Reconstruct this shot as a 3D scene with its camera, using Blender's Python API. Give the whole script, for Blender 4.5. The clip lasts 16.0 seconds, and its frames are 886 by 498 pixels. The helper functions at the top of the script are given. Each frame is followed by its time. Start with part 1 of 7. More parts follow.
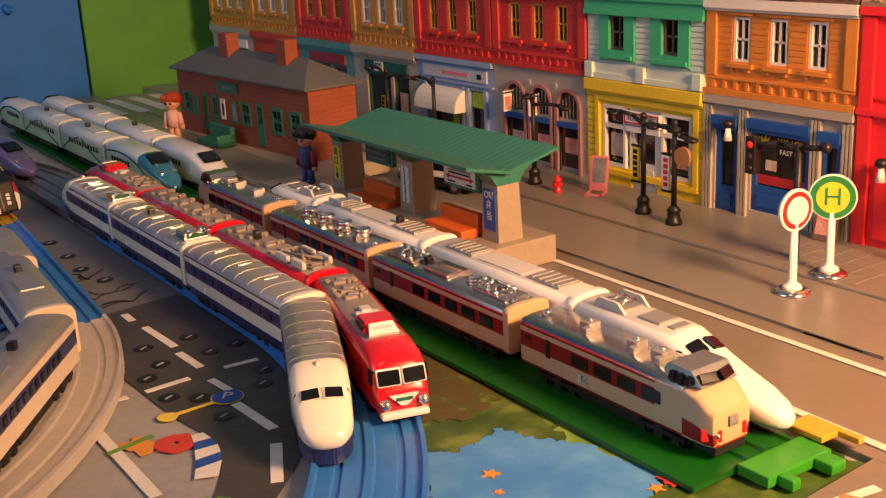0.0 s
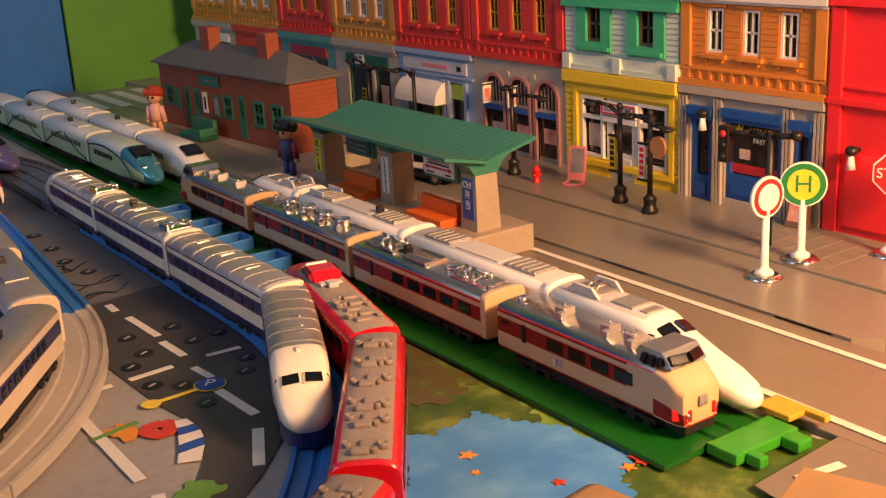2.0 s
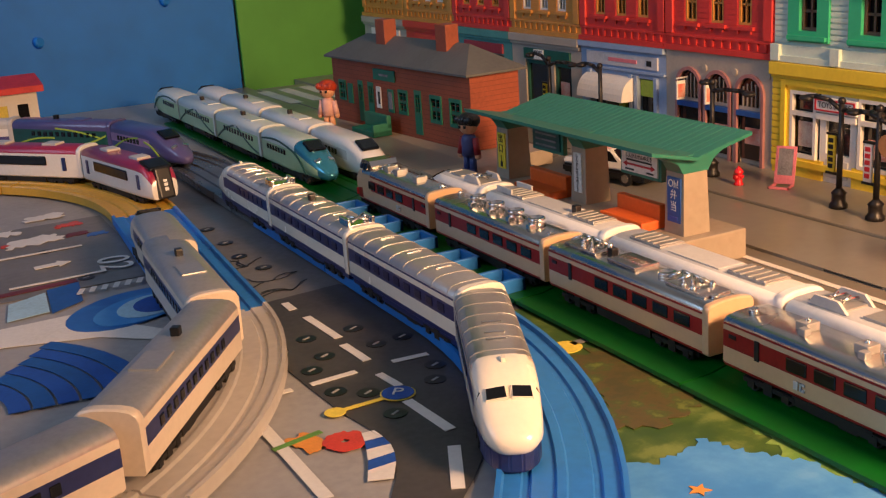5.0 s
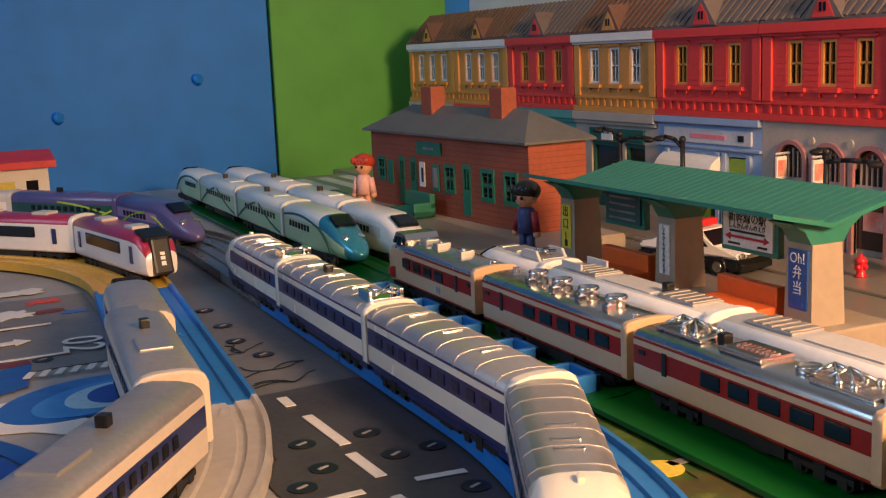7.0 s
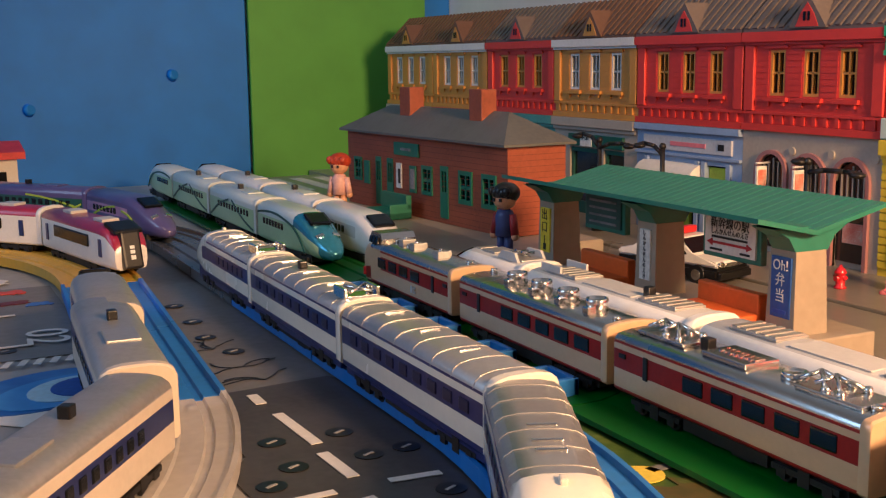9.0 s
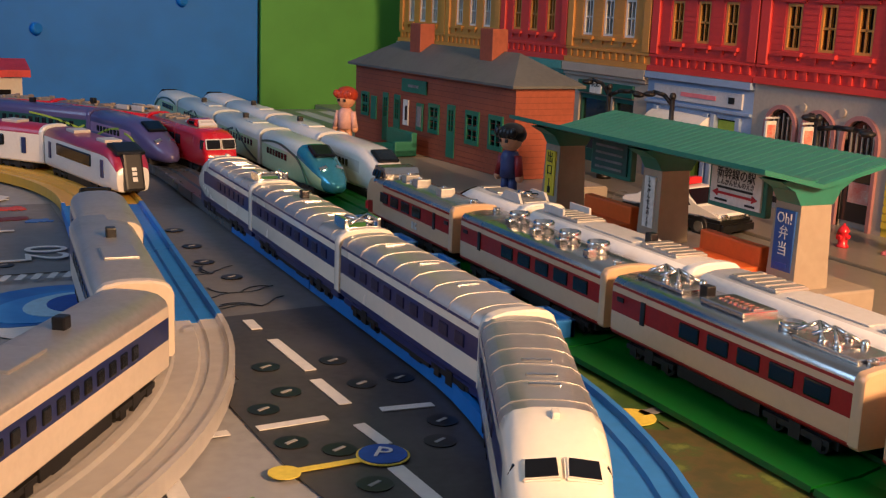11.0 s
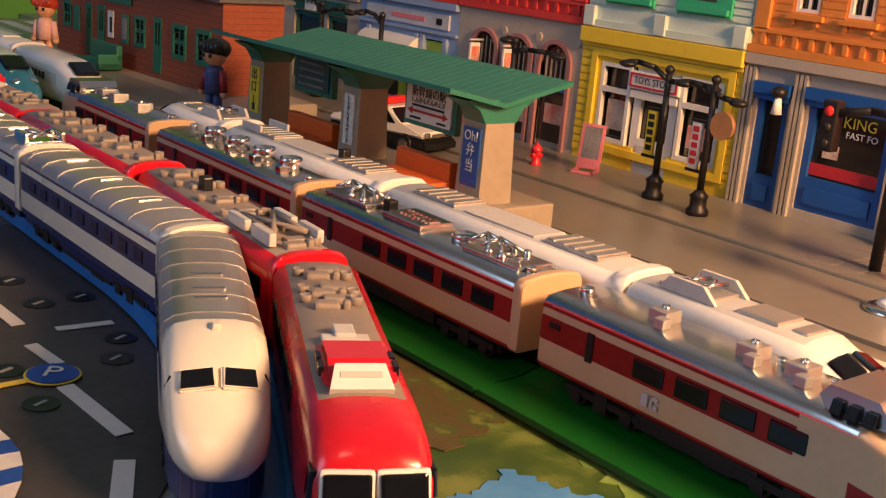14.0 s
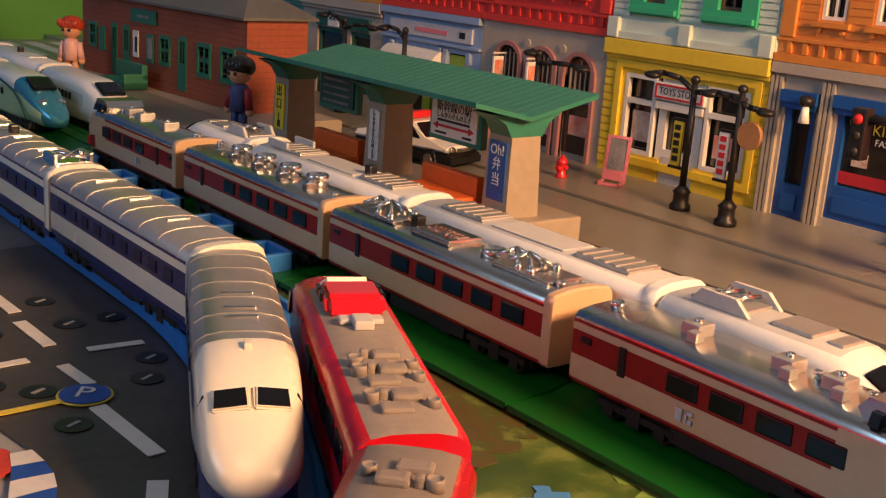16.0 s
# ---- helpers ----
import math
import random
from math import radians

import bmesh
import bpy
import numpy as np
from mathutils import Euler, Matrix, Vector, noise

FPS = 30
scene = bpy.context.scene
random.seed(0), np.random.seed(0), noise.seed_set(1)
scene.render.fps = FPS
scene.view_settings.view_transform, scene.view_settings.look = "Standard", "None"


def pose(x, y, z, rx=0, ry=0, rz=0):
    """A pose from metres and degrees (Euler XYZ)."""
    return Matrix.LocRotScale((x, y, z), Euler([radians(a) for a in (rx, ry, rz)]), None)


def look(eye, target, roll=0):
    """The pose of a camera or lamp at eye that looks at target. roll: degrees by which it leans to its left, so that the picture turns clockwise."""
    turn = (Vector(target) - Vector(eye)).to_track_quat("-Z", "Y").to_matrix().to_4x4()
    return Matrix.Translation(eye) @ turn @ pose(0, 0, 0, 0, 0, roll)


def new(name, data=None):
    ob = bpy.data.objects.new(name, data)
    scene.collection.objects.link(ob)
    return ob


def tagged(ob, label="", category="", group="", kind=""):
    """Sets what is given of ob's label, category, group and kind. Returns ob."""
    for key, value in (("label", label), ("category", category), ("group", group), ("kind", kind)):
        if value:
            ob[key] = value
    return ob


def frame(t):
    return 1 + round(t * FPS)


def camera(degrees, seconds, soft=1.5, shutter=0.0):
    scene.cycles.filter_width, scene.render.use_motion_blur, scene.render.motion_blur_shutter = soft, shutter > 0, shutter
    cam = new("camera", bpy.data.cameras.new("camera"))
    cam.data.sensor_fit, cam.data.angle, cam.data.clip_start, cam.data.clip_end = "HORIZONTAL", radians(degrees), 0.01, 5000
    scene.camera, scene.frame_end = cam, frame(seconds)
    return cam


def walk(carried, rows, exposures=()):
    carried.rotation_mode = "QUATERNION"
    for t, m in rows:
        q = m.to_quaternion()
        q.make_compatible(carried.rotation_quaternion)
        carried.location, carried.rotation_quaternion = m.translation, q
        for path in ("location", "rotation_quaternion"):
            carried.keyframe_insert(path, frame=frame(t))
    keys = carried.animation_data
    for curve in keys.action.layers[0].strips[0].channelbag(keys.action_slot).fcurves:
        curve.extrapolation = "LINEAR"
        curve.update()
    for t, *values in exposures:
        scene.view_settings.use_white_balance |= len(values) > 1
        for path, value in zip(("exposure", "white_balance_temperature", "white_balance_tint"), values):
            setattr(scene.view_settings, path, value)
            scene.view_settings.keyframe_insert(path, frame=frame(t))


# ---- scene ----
cam = camera(43.0, 16.0, soft=1.25)
# seconds, eye, yaw, pitch, roll
CAM = [
    (0.0, -0.2405, -0.4268, 0.1758, -34.37, -17.03, 2.84),
    (0.5, -0.2421, -0.4355, 0.1727, -35.12, -17.25, 2.97),
    (1.0, -0.2426, -0.4381, 0.1749, -35.31, -17.25, 2.75),
    (1.5, -0.2422, -0.4363, 0.1763, -35.21, -17.40, 2.73),
    (2.0, -0.2429, -0.4358, 0.1760, -35.19, -17.39, 3.04),
    (2.5, -0.2417, -0.4385, 0.1780, -34.63, -15.99, 1.86),
    (3.0, -0.2417, -0.4382, 0.1792, -34.82, -14.49, 2.01),
    (3.5, -0.2441, -0.4347, 0.1779, -35.09, -14.56, 1.98),
    (4.0, -0.2474, -0.4270, 0.1770, -32.47, -15.18, 3.20),
    (4.5, -0.2546, -0.4175, 0.1706, -29.31, -16.30, 3.80),
    (5.0, -0.2403, -0.3877, 0.1607, -27.64, -16.47, 3.67),
    (7.5, -0.1905, -0.2832, 0.1092, -24.94, -9.04, 2.04),
    (8.0, -0.1906, -0.2827, 0.1086, -26.02, -8.86, 0.85),
    (10.5, -0.1927, -0.2796, 0.1098, -25.11, -10.73, -0.16),
    (11.0, -0.1910, -0.2802, 0.1053, -25.35, -12.34, -2.24),
    (11.5, -0.1905, -0.2742, 0.0980, -27.42, -16.97, -6.09),
    (12.0, -0.1872, -0.2804, 0.1030, -31.62, -15.94, -6.88),
    (12.5, -0.1825, -0.2855, 0.1041, -34.28, -15.31, -6.00),
    (13.0, -0.1798, -0.2897, 0.1040, -37.13, -15.55, -6.11),
    (13.5, -0.1800, -0.2912, 0.1051, -38.29, -15.63, -5.42),
    (14.0, -0.1798, -0.2912, 0.1055, -38.27, -15.56, -4.99),
    (14.5, -0.1801, -0.2903, 0.1056, -38.32, -15.25, -4.37),
    (15.0, -0.1801, -0.2901, 0.1061, -37.85, -15.23, -4.23),
    (15.5, -0.1801, -0.2899, 0.1060, -37.58, -15.04, -3.92),
    (16.0, -0.1803, -0.2895, 0.1058, -37.32, -14.98, -3.93),
]
walk(cam, [(t, pose(x, y, z, 90 + pitch, roll, yaw)) for t, x, y, z, yaw, pitch, roll in CAM],
     exposures=[(0.0, -0.18, 6150, 11), (3.5, -0.20, 6150, 11), (4.5, -0.12, 5650, 7), (7.5, 0.05, 5250, 3), (10.5, 0.04, 5250, 3), (11.5, -0.08, 5300, 4), (13.0, -0.16, 5600, 6), (16.0, -0.29, 5720, 7)])

# ---- light: a warm lamp off to the near side, cool daylight from a window behind ----
world = bpy.data.worlds.new("world")
scene.world = world
world.use_nodes = True
wn = world.node_tree.nodes
sky = wn.new("ShaderNodeTexSky")
sky.sky_type = "NISHITA"
sky.sun_disc = False
sky.sun_elevation = radians(25)
sky.sun_rotation = radians(200)
wn["Background"].inputs[1].default_value = 0.010
world.node_tree.links.new(sky.outputs[0], wn["Background"].inputs[0])


def lamp(name, kind, watts, colour, m, **more):
    data = bpy.data.lights.new(name, kind)
    data.energy, data.color = watts, colour
    for key, value in more.items():
        setattr(data, key, value)
    ob = new(name, data)
    ob.matrix_world = m
    return ob


WARM = (1.0, 0.50, 0.21)
lamp("warm_lamp", "SPOT", 44.0, WARM, look((0.095, -0.58, 0.31), (0.18, -0.02, 0.06)), spot_size=radians(96), spot_blend=0.9, shadow_soft_size=0.075)
lamp("ceiling_lamp", "AREA", 4.2, (1.0, 0.64, 0.40), look((-0.7, -0.6, 2.3), (-0.05, 0.2, 0.0)), shape="DISK", size=0.5)
lamp("window_light", "AREA", 11.5, (0.66, 0.80, 1.0), look((-1.95, 0.34, 1.2), (0, 0.2, 0.2)), shape="RECTANGLE", size=1.0, size_y=1.2)


# ---- materials ----
def mat(name, colour, rough=0.4, metal=0.0, vary=0.12, scale=90.0, bump=0.0, coat=0.0, alpha=1.0, trans=0.0, second=None, spec=0.5):
    m = bpy.data.materials.new(name)
    m.use_nodes = True
    nt = m.node_tree
    p = nt.nodes["Principled BSDF"]
    p.inputs["Metallic"].default_value = metal
    p.inputs["Specular IOR Level"].default_value = spec
    p.inputs["Coat Weight"].default_value = coat
    p.inputs["Coat Roughness"].default_value = 0.12
    p.inputs["Alpha"].default_value = alpha
    p.inputs["Transmission Weight"].default_value = trans
    tc = nt.nodes.new("ShaderNodeTexCoord")
    fine = nt.nodes.new("ShaderNodeTexNoise")
    fine.inputs["Scale"].default_value = scale * 6
    fine.inputs["Detail"].default_value = 4
    broad = nt.nodes.new("ShaderNodeTexNoise")
    broad.inputs["Scale"].default_value = scale * 0.5
    broad.inputs["Detail"].default_value = 3
    for n in (fine, broad):
        nt.links.new(tc.outputs["Object"], n.inputs["Vector"])
    blend = nt.nodes.new("ShaderNodeMix")
    blend.data_type = "RGBA"
    other = second or tuple(c * (1 - 2.2 * vary) for c in colour[:3])
    blend.inputs[6].default_value = (*[min(1, c * (1 + vary * 0.4)) for c in colour[:3]], 1)
    blend.inputs[7].default_value = (*other, 1)
    total = nt.nodes.new("ShaderNodeMath")
    total.operation = "MULTIPLY"
    nt.links.new(fine.outputs["Fac"], total.inputs[0])
    nt.links.new(broad.outputs["Fac"], total.inputs[1])
    ramp = nt.nodes.new("ShaderNodeMapRange")
    ramp.inputs[1].default_value, ramp.inputs[2].default_value = 0.12, 0.45
    nt.links.new(total.outputs[0], ramp.inputs[0])
    nt.links.new(ramp.outputs[0], blend.inputs[0])
    nt.links.new(blend.outputs[2], p.inputs["Base Color"])
    rr = nt.nodes.new("ShaderNodeMapRange")
    rr.inputs[3].default_value, rr.inputs[4].default_value = max(0.02, rough - 0.06), min(1, rough + 0.12)
    nt.links.new(broad.outputs["Fac"], rr.inputs[0])
    nt.links.new(rr.outputs[0], p.inputs["Roughness"])
    if bump:
        b = nt.nodes.new("ShaderNodeBump")
        b.inputs["Strength"].default_value = bump
        b.inputs["Distance"].default_value = 0.0004
        nt.links.new(fine.outputs["Fac"], b.inputs["Height"])
        nt.links.new(b.outputs[0], p.inputs["Normal"])
    return m


def printed(name, stops, scale, rough=0.42):
    """A printed sheet whose colours change in blotches."""
    m = mat(name, stops[0][1], rough, bump=0.06)
    nt = m.node_tree
    p = nt.nodes["Principled BSDF"]
    tc = nt.nodes.new("ShaderNodeTexCoord")
    n = nt.nodes.new("ShaderNodeTexNoise")
    n.inputs["Scale"].default_value = scale
    n.inputs["Detail"].default_value = 6
    n.inputs["Roughness"].default_value = 0.62
    nt.links.new(tc.outputs["Object"], n.inputs["Vector"])
    r = nt.nodes.new("ShaderNodeValToRGB")
    while len(r.color_ramp.elements) < len(stops):
        r.color_ramp.elements.new(0.5)
    for e, (at, colour) in zip(r.color_ramp.elements, stops):
        e.position, e.color = at, (*colour, 1)
    nt.links.new(n.outputs["Fac"], r.inputs[0])
    nt.links.new(r.outputs[0], p.inputs["Base Color"])
    return m


CREAM = mat("cream_plastic", (0.60, 0.41, 0.24), 0.28, coat=0.3, vary=0.04)
IVORY = mat("ivory_plastic", (0.82, 0.77, 0.66), 0.22, coat=0.5, vary=0.03)
WHITE = mat("white_plastic", (0.80, 0.79, 0.77), 0.32, coat=0.2, vary=0.04)
WHITE_SIGN = mat("white_sign_paint", (0.82, 0.80, 0.76), 0.45, vary=0.05)
NAVY = mat("navy_band", (0.016, 0.026, 0.13), 0.3, coat=0.3)
NAVY_PANE = mat("navy_pane", (0.010, 0.013, 0.060), 0.34)
SILVER = mat("silver_plating", (0.60, 0.59, 0.57), 0.22, metal=1.0, vary=0.05, bump=0.05)
CHROME = mat("chrome_plating", (0.80, 0.78, 0.75), 0.14, metal=1.0, vary=0.03)
SATIN = mat("satin_silver_roof", (0.56, 0.55, 0.54), 0.36, metal=0.75, vary=0.06, bump=0.05)
DULL_SILVER = mat("satin_silver_paint", (0.50, 0.49, 0.47), 0.38, metal=0.7, vary=0.08)
GREY_ROOF = mat("grey_roof_plastic", (0.29, 0.245, 0.215), 0.5, vary=0.08)
LIGHT_GREY = mat("pale_grey_plastic", (0.56, 0.55, 0.54), 0.45, vary=0.06)
MAROON = mat("maroon_band", (0.27, 0.008, 0.007), 0.42, spec=0.35)
RED = mat("red_train_plastic", (0.58, 0.006, 0.016), 0.24, coat=0.5, vary=0.05)
BLACK = mat("black_plastic", (0.008, 0.008, 0.009), 0.35, vary=0.2)
GLASS_DARK = mat("dark_window", (0.006, 0.007, 0.010), 0.14, coat=0.1, vary=0.1, spec=0.35)
UNDER = mat("black_underframe", (0.012, 0.011, 0.011), 0.55, vary=0.2)
BLUE_RAIL = mat("blue_rail_plastic", (0.035, 0.19, 0.62), 0.33, vary=0.08, scale=40)
GREEN_RAIL = mat("green_rail_plastic", (0.006, 0.105, 0.006), 0.36, vary=0.10, scale=40)
GREEN_END = mat("bright_green_rail_plastic", (0.04, 0.30, 0.015), 0.30, vary=0.10, scale=40)
GREY_RAIL = mat("smoky_grey_rail", (0.10, 0.105, 0.115), 0.25, vary=0.12, scale=40)
YELLOW_RAIL = mat("yellow_rail_plastic", (0.62, 0.36, 0.03), 0.32, vary=0.08, scale=40)
CLEAR_RAIL = mat("frosted_clear_rail", (0.74, 0.69, 0.63), 0.32, vary=0.06, scale=40, alpha=0.46)
TEAL = mat("green_canopy_plastic", (0.030, 0.185, 0.135), 0.36, vary=0.08, scale=50)
GREEN_TRIM = mat("green_trim_plastic", (0.02, 0.16, 0.10), 0.45, vary=0.1)
TAN = mat("tan_platform_plastic", (0.35, 0.29, 0.22), 0.42, vary=0.06, scale=50, bump=0.05)
ORANGE = mat("orange_bench_plastic", (0.72, 0.13, 0.015), 0.4, vary=0.06)
BRICK = mat("brick_wall_plastic", (0.31, 0.075, 0.032), 0.55, vary=0.12, scale=70, bump=0.1)
SLATE = mat("grey_slate_plastic", (0.115, 0.118, 0.115), 0.6, vary=0.1, scale=60, bump=0.15)
ROAD = mat("grey_road_plastic", (0.200, 0.170, 0.132), 0.28, vary=0.06, scale=30, bump=0.05)
PAVE = mat("grey_pavement_plastic", (0.225, 0.205, 0.172), 0.28, vary=0.06, scale=30, bump=0.08)
ROAD_WHITE = mat("white_road_paint", (0.72, 0.66, 0.58), 0.5, vary=0.08)
LAMP_BLACK = mat("black_lamp_post", (0.012, 0.010, 0.010), 0.42, vary=0.2)
H_ORANGE = mat("orange_house_wall", (0.66, 0.24, 0.035), 0.42, vary=0.05, scale=60, bump=0.05)
H_OCHRE = mat("ochre_house_wall", (0.58, 0.27, 0.05), 0.42, vary=0.05, scale=60, bump=0.05)
H_RED = mat("red_house_wall", (0.62, 0.045, 0.035), 0.42, vary=0.05, scale=60, bump=0.05)
H_BRIGHT = mat("bright_red_house_wall", (0.80, 0.022, 0.03), 0.38, vary=0.04, scale=60, bump=0.04)
H_GREEN = mat("mint_green_house_wall", (0.06, 0.44, 0.22), 0.4, vary=0.05, scale=60, bump=0.05)
H_YELLOW = mat("yellow_house_wall", (0.80, 0.58, 0.03), 0.38, vary=0.05, scale=60, bump=0.05)
H_BLUE = mat("blue_shop_front", (0.014, 0.085, 0.35), 0.4, vary=0.06)
H_PALEBLUE = mat("pale_blue_shop_front", (0.30, 0.40, 0.60), 0.42, vary=0.06)
H_STONE = mat("grey_stone_shop_front", (0.42, 0.37, 0.31), 0.45, vary=0.06, bump=0.05)
H_PINK = mat("mauve_arch_trim", (0.36, 0.17, 0.17), 0.45, vary=0.06)
H_WHITE = mat("white_house_trim", (0.76, 0.73, 0.68), 0.42, vary=0.05)
H_PALE = mat("pale_mint_trim", (0.60, 0.70, 0.62), 0.42, vary=0.05)
H_DKGREEN = mat("dark_green_shop_front", (0.015, 0.10, 0.075), 0.42, vary=0.08)
ROOF_BROWN = mat("brown_tile_roof", (0.16, 0.085, 0.055), 0.55, vary=0.1, scale=60)
ROOF_GREY = mat("grey_brown_tile_roof", (0.15, 0.12, 0.11), 0.55, vary=0.1, scale=60)
ROOF_WINE = mat("wine_red_tile_roof", (0.30, 0.03, 0.05), 0.5, vary=0.08, scale=60)
ROOF_TAN = mat("tan_tile_roof", (0.30, 0.20, 0.13), 0.55, vary=0.08, scale=60)
# near-black brown: the shade inside the houses is put into this colour
INSIDE_SHADE = mat("shaded_interior", (0.035, 0.022, 0.018), 0.6, vary=0.3, scale=50)
PANE = mat("shop_glass", (0.02, 0.018, 0.018), 0.07, coat=0.5, vary=0.2)
PINK = mat("pink_board_frame", (0.75, 0.22, 0.26), 0.4)
CHALK = mat("grey_board_face", (0.25, 0.24, 0.25), 0.6, vary=0.3, scale=200)
HYDRANT = mat("red_hydrant_paint", (0.62, 0.01, 0.015), 0.28, coat=0.4)
SIGN_GREEN = mat("green_sign_paint", (0.02, 0.22, 0.06), 0.42)
SIGN_YELLOW = mat("yellow_sign_paint", (0.82, 0.62, 0.03), 0.42)
SIGN_RED = mat("red_sign_paint", (0.65, 0.02, 0.02), 0.4)
SIGN_BLUE = mat("blue_sign_paint", (0.02, 0.09, 0.35), 0.4)
INK = mat("black_ink", (0.01, 0.01, 0.012), 0.5)
RED_INK = mat("red_ink", (0.50, 0.02, 0.03), 0.5)
BLUE_INK = mat("blue_ink", (0.02, 0.08, 0.40), 0.5)
PAPER = mat("white_paper", (0.80, 0.79, 0.74), 0.55)
POSTER = mat("poster_print", (0.55, 0.10, 0.06), 0.5, vary=0.3, scale=260, second=(0.75, 0.62, 0.50))
POSTER_B = mat("pale_poster_print", (0.60, 0.52, 0.42), 0.5, vary=0.3, scale=240, second=(0.35, 0.10, 0.08))
SKIN = mat("doll_skin_plastic", (0.70, 0.36, 0.20), 0.45)
HAIR_RED = mat("red_hair_plastic", (0.40, 0.045, 0.012), 0.35)
SHIRT_PINK = mat("pink_coat_plastic", (0.76, 0.44, 0.38), 0.45)
DOLL_BLUE = mat("blue_suit_plastic", (0.05, 0.07, 0.22), 0.45)
DOLL_RED = mat("dark_red_cape_plastic", (0.30, 0.015, 0.02), 0.45)
MINT = mat("mint_train_plastic", (0.42, 0.58, 0.34), 0.3, coat=0.3, vary=0.05)
ICE = mat("pale_blue_white_plastic", (0.68, 0.73, 0.70), 0.3, coat=0.3, vary=0.04)
TEAL_PAINT = mat("metallic_blue_nose", (0.06, 0.30, 0.44), 0.18, metal=0.5, coat=0.5)
DEEP_GREEN = mat("deep_green_stripe", (0.02, 0.09, 0.08), 0.35)
PURPLE = mat("purple_train_plastic", (0.095, 0.083, 0.24), 0.28, coat=0.4, vary=0.06)
PINK_LINE = mat("mauve_line", (0.45, 0.25, 0.45), 0.35)
NEON = mat("lime_line", (0.45, 0.60, 0.05), 0.4)
CRIMSON = mat("crimson_train_roof", (0.34, 0.02, 0.07), 0.32, coat=0.3)
BEIGE_TRAIN = mat("pale_beige_train_plastic", (0.66, 0.57, 0.46), 0.34, coat=0.2, vary=0.04)
BLUE_WALL = mat("blue_backing_board", (0.018, 0.20, 0.72), 0.6, vary=0.10, scale=5)
GREEN_WALL = mat("green_backing_board", (0.11, 0.38, 0.05), 0.6, vary=0.10, scale=5)
WALLPAPER = mat("white_wallpaper", (0.66, 0.66, 0.64), 0.8, vary=0.04, scale=8, bump=0.1)
WOOD = mat("orange_wood_floor", (0.50, 0.20, 0.06), 0.4, vary=0.2, scale=12)
CEIL = mat("white_ceiling_paint", (0.74, 0.73, 0.70), 0.9, vary=0.03, scale=6)
CARD = mat("brown_carton", (0.36, 0.22, 0.10), 0.6, vary=0.08, scale=20)
MAT_GREY = mat("pale_grey_mat_print", (0.33, 0.325, 0.33), 0.42, vary=0.10, scale=40)
MAT_ASPHALT = mat("dark_asphalt_mat_print", (0.060, 0.055, 0.056), 0.42, vary=0.2, scale=60)
MAT_MID = mat("mid_grey_mat_print", (0.17, 0.165, 0.165), 0.42, vary=0.14, scale=40)
MAT_WHITE = mat("white_mat_print", (0.70, 0.68, 0.66), 0.42, vary=0.06)
MAT_MEADOW = printed("meadow_mat_print", [(0.0, (0.030, 0.070, 0.010)), (0.42, (0.040, 0.085, 0.014)), (0.52, (0.065, 0.115, 0.018)), (0.60, (0.14, 0.19, 0.04)), (1.0, (0.26, 0.33, 0.08))], 46)
MAT_TREE = printed("tree_crown_mat_print", [(0.0, (0.035, 0.050, 0.012)), (0.40, (0.065, 0.062, 0.018)), (0.50, (0.095, 0.072, 0.022)), (0.57, (0.060, 0.085, 0.018)), (0.64, (0.13, 0.16, 0.03)), (1.0, (0.24, 0.28, 0.06))], 90)
MAT_LIME = printed("light_green_mat_print", [(0.0, (0.07, 0.17, 0.03)), (0.45, (0.13, 0.25, 0.045)), (0.6, (0.24, 0.36, 0.08)), (1.0, (0.42, 0.50, 0.16))], 55)
MAT_WATER = printed("water_mat_print", [(0.0, (0.03, 0.15, 0.48)), (0.45, (0.06, 0.23, 0.60)), (0.6, (0.10, 0.30, 0.66)), (1.0, (0.30, 0.50, 0.76))], 34)
MAT_BLUE = printed("blue_mat_print", [(0.0, (0.02, 0.05, 0.28)), (0.5, (0.03, 0.13, 0.45)), (1.0, (0.12, 0.40, 0.68))], 30)
MAT_PALE = mat("pale_blue_mat_print", (0.38, 0.58, 0.74), 0.42, vary=0.1)
MAT_MAROON = mat("maroon_mat_print", (0.14, 0.02, 0.025), 0.42, vary=0.15, scale=120)
MAT_RED = mat("red_mat_print", (0.55, 0.05, 0.03), 0.42, vary=0.15, scale=150)
MAT_ORANGE = mat("orange_mat_print", (0.70, 0.28, 0.04), 0.42, vary=0.1, scale=120)
MAT_YELLOW = mat("yellow_mat_print", (0.75, 0.60, 0.06), 0.42)
MAT_LEAF = mat("green_mat_print", (0.13, 0.30, 0.05), 0.42, vary=0.15, scale=120)


# ---- mesh helpers ----
def finish(name, bm, mats, parent=None, label="", smooth=False, at=None):
    me = bpy.data.meshes.new(name)
    bmesh.ops.recalc_face_normals(bm, faces=bm.faces)
    bm.to_mesh(me)
    bm.free()
    for m in mats if isinstance(mats, (list, tuple)) else [mats]:
        me.materials.append(m)
    if smooth:
        for p in me.polygons:
            p.use_smooth = True
    ob = new(name, me)
    if parent:
        ob.parent = parent
    if at is not None:
        ob.matrix_basis = at
    if label:
        ob["label"] = label
    return ob


def part(name, bm, mats, parent, label="", smooth=False, at=None):
    return finish(name, bm, mats, parent, label, smooth, at)


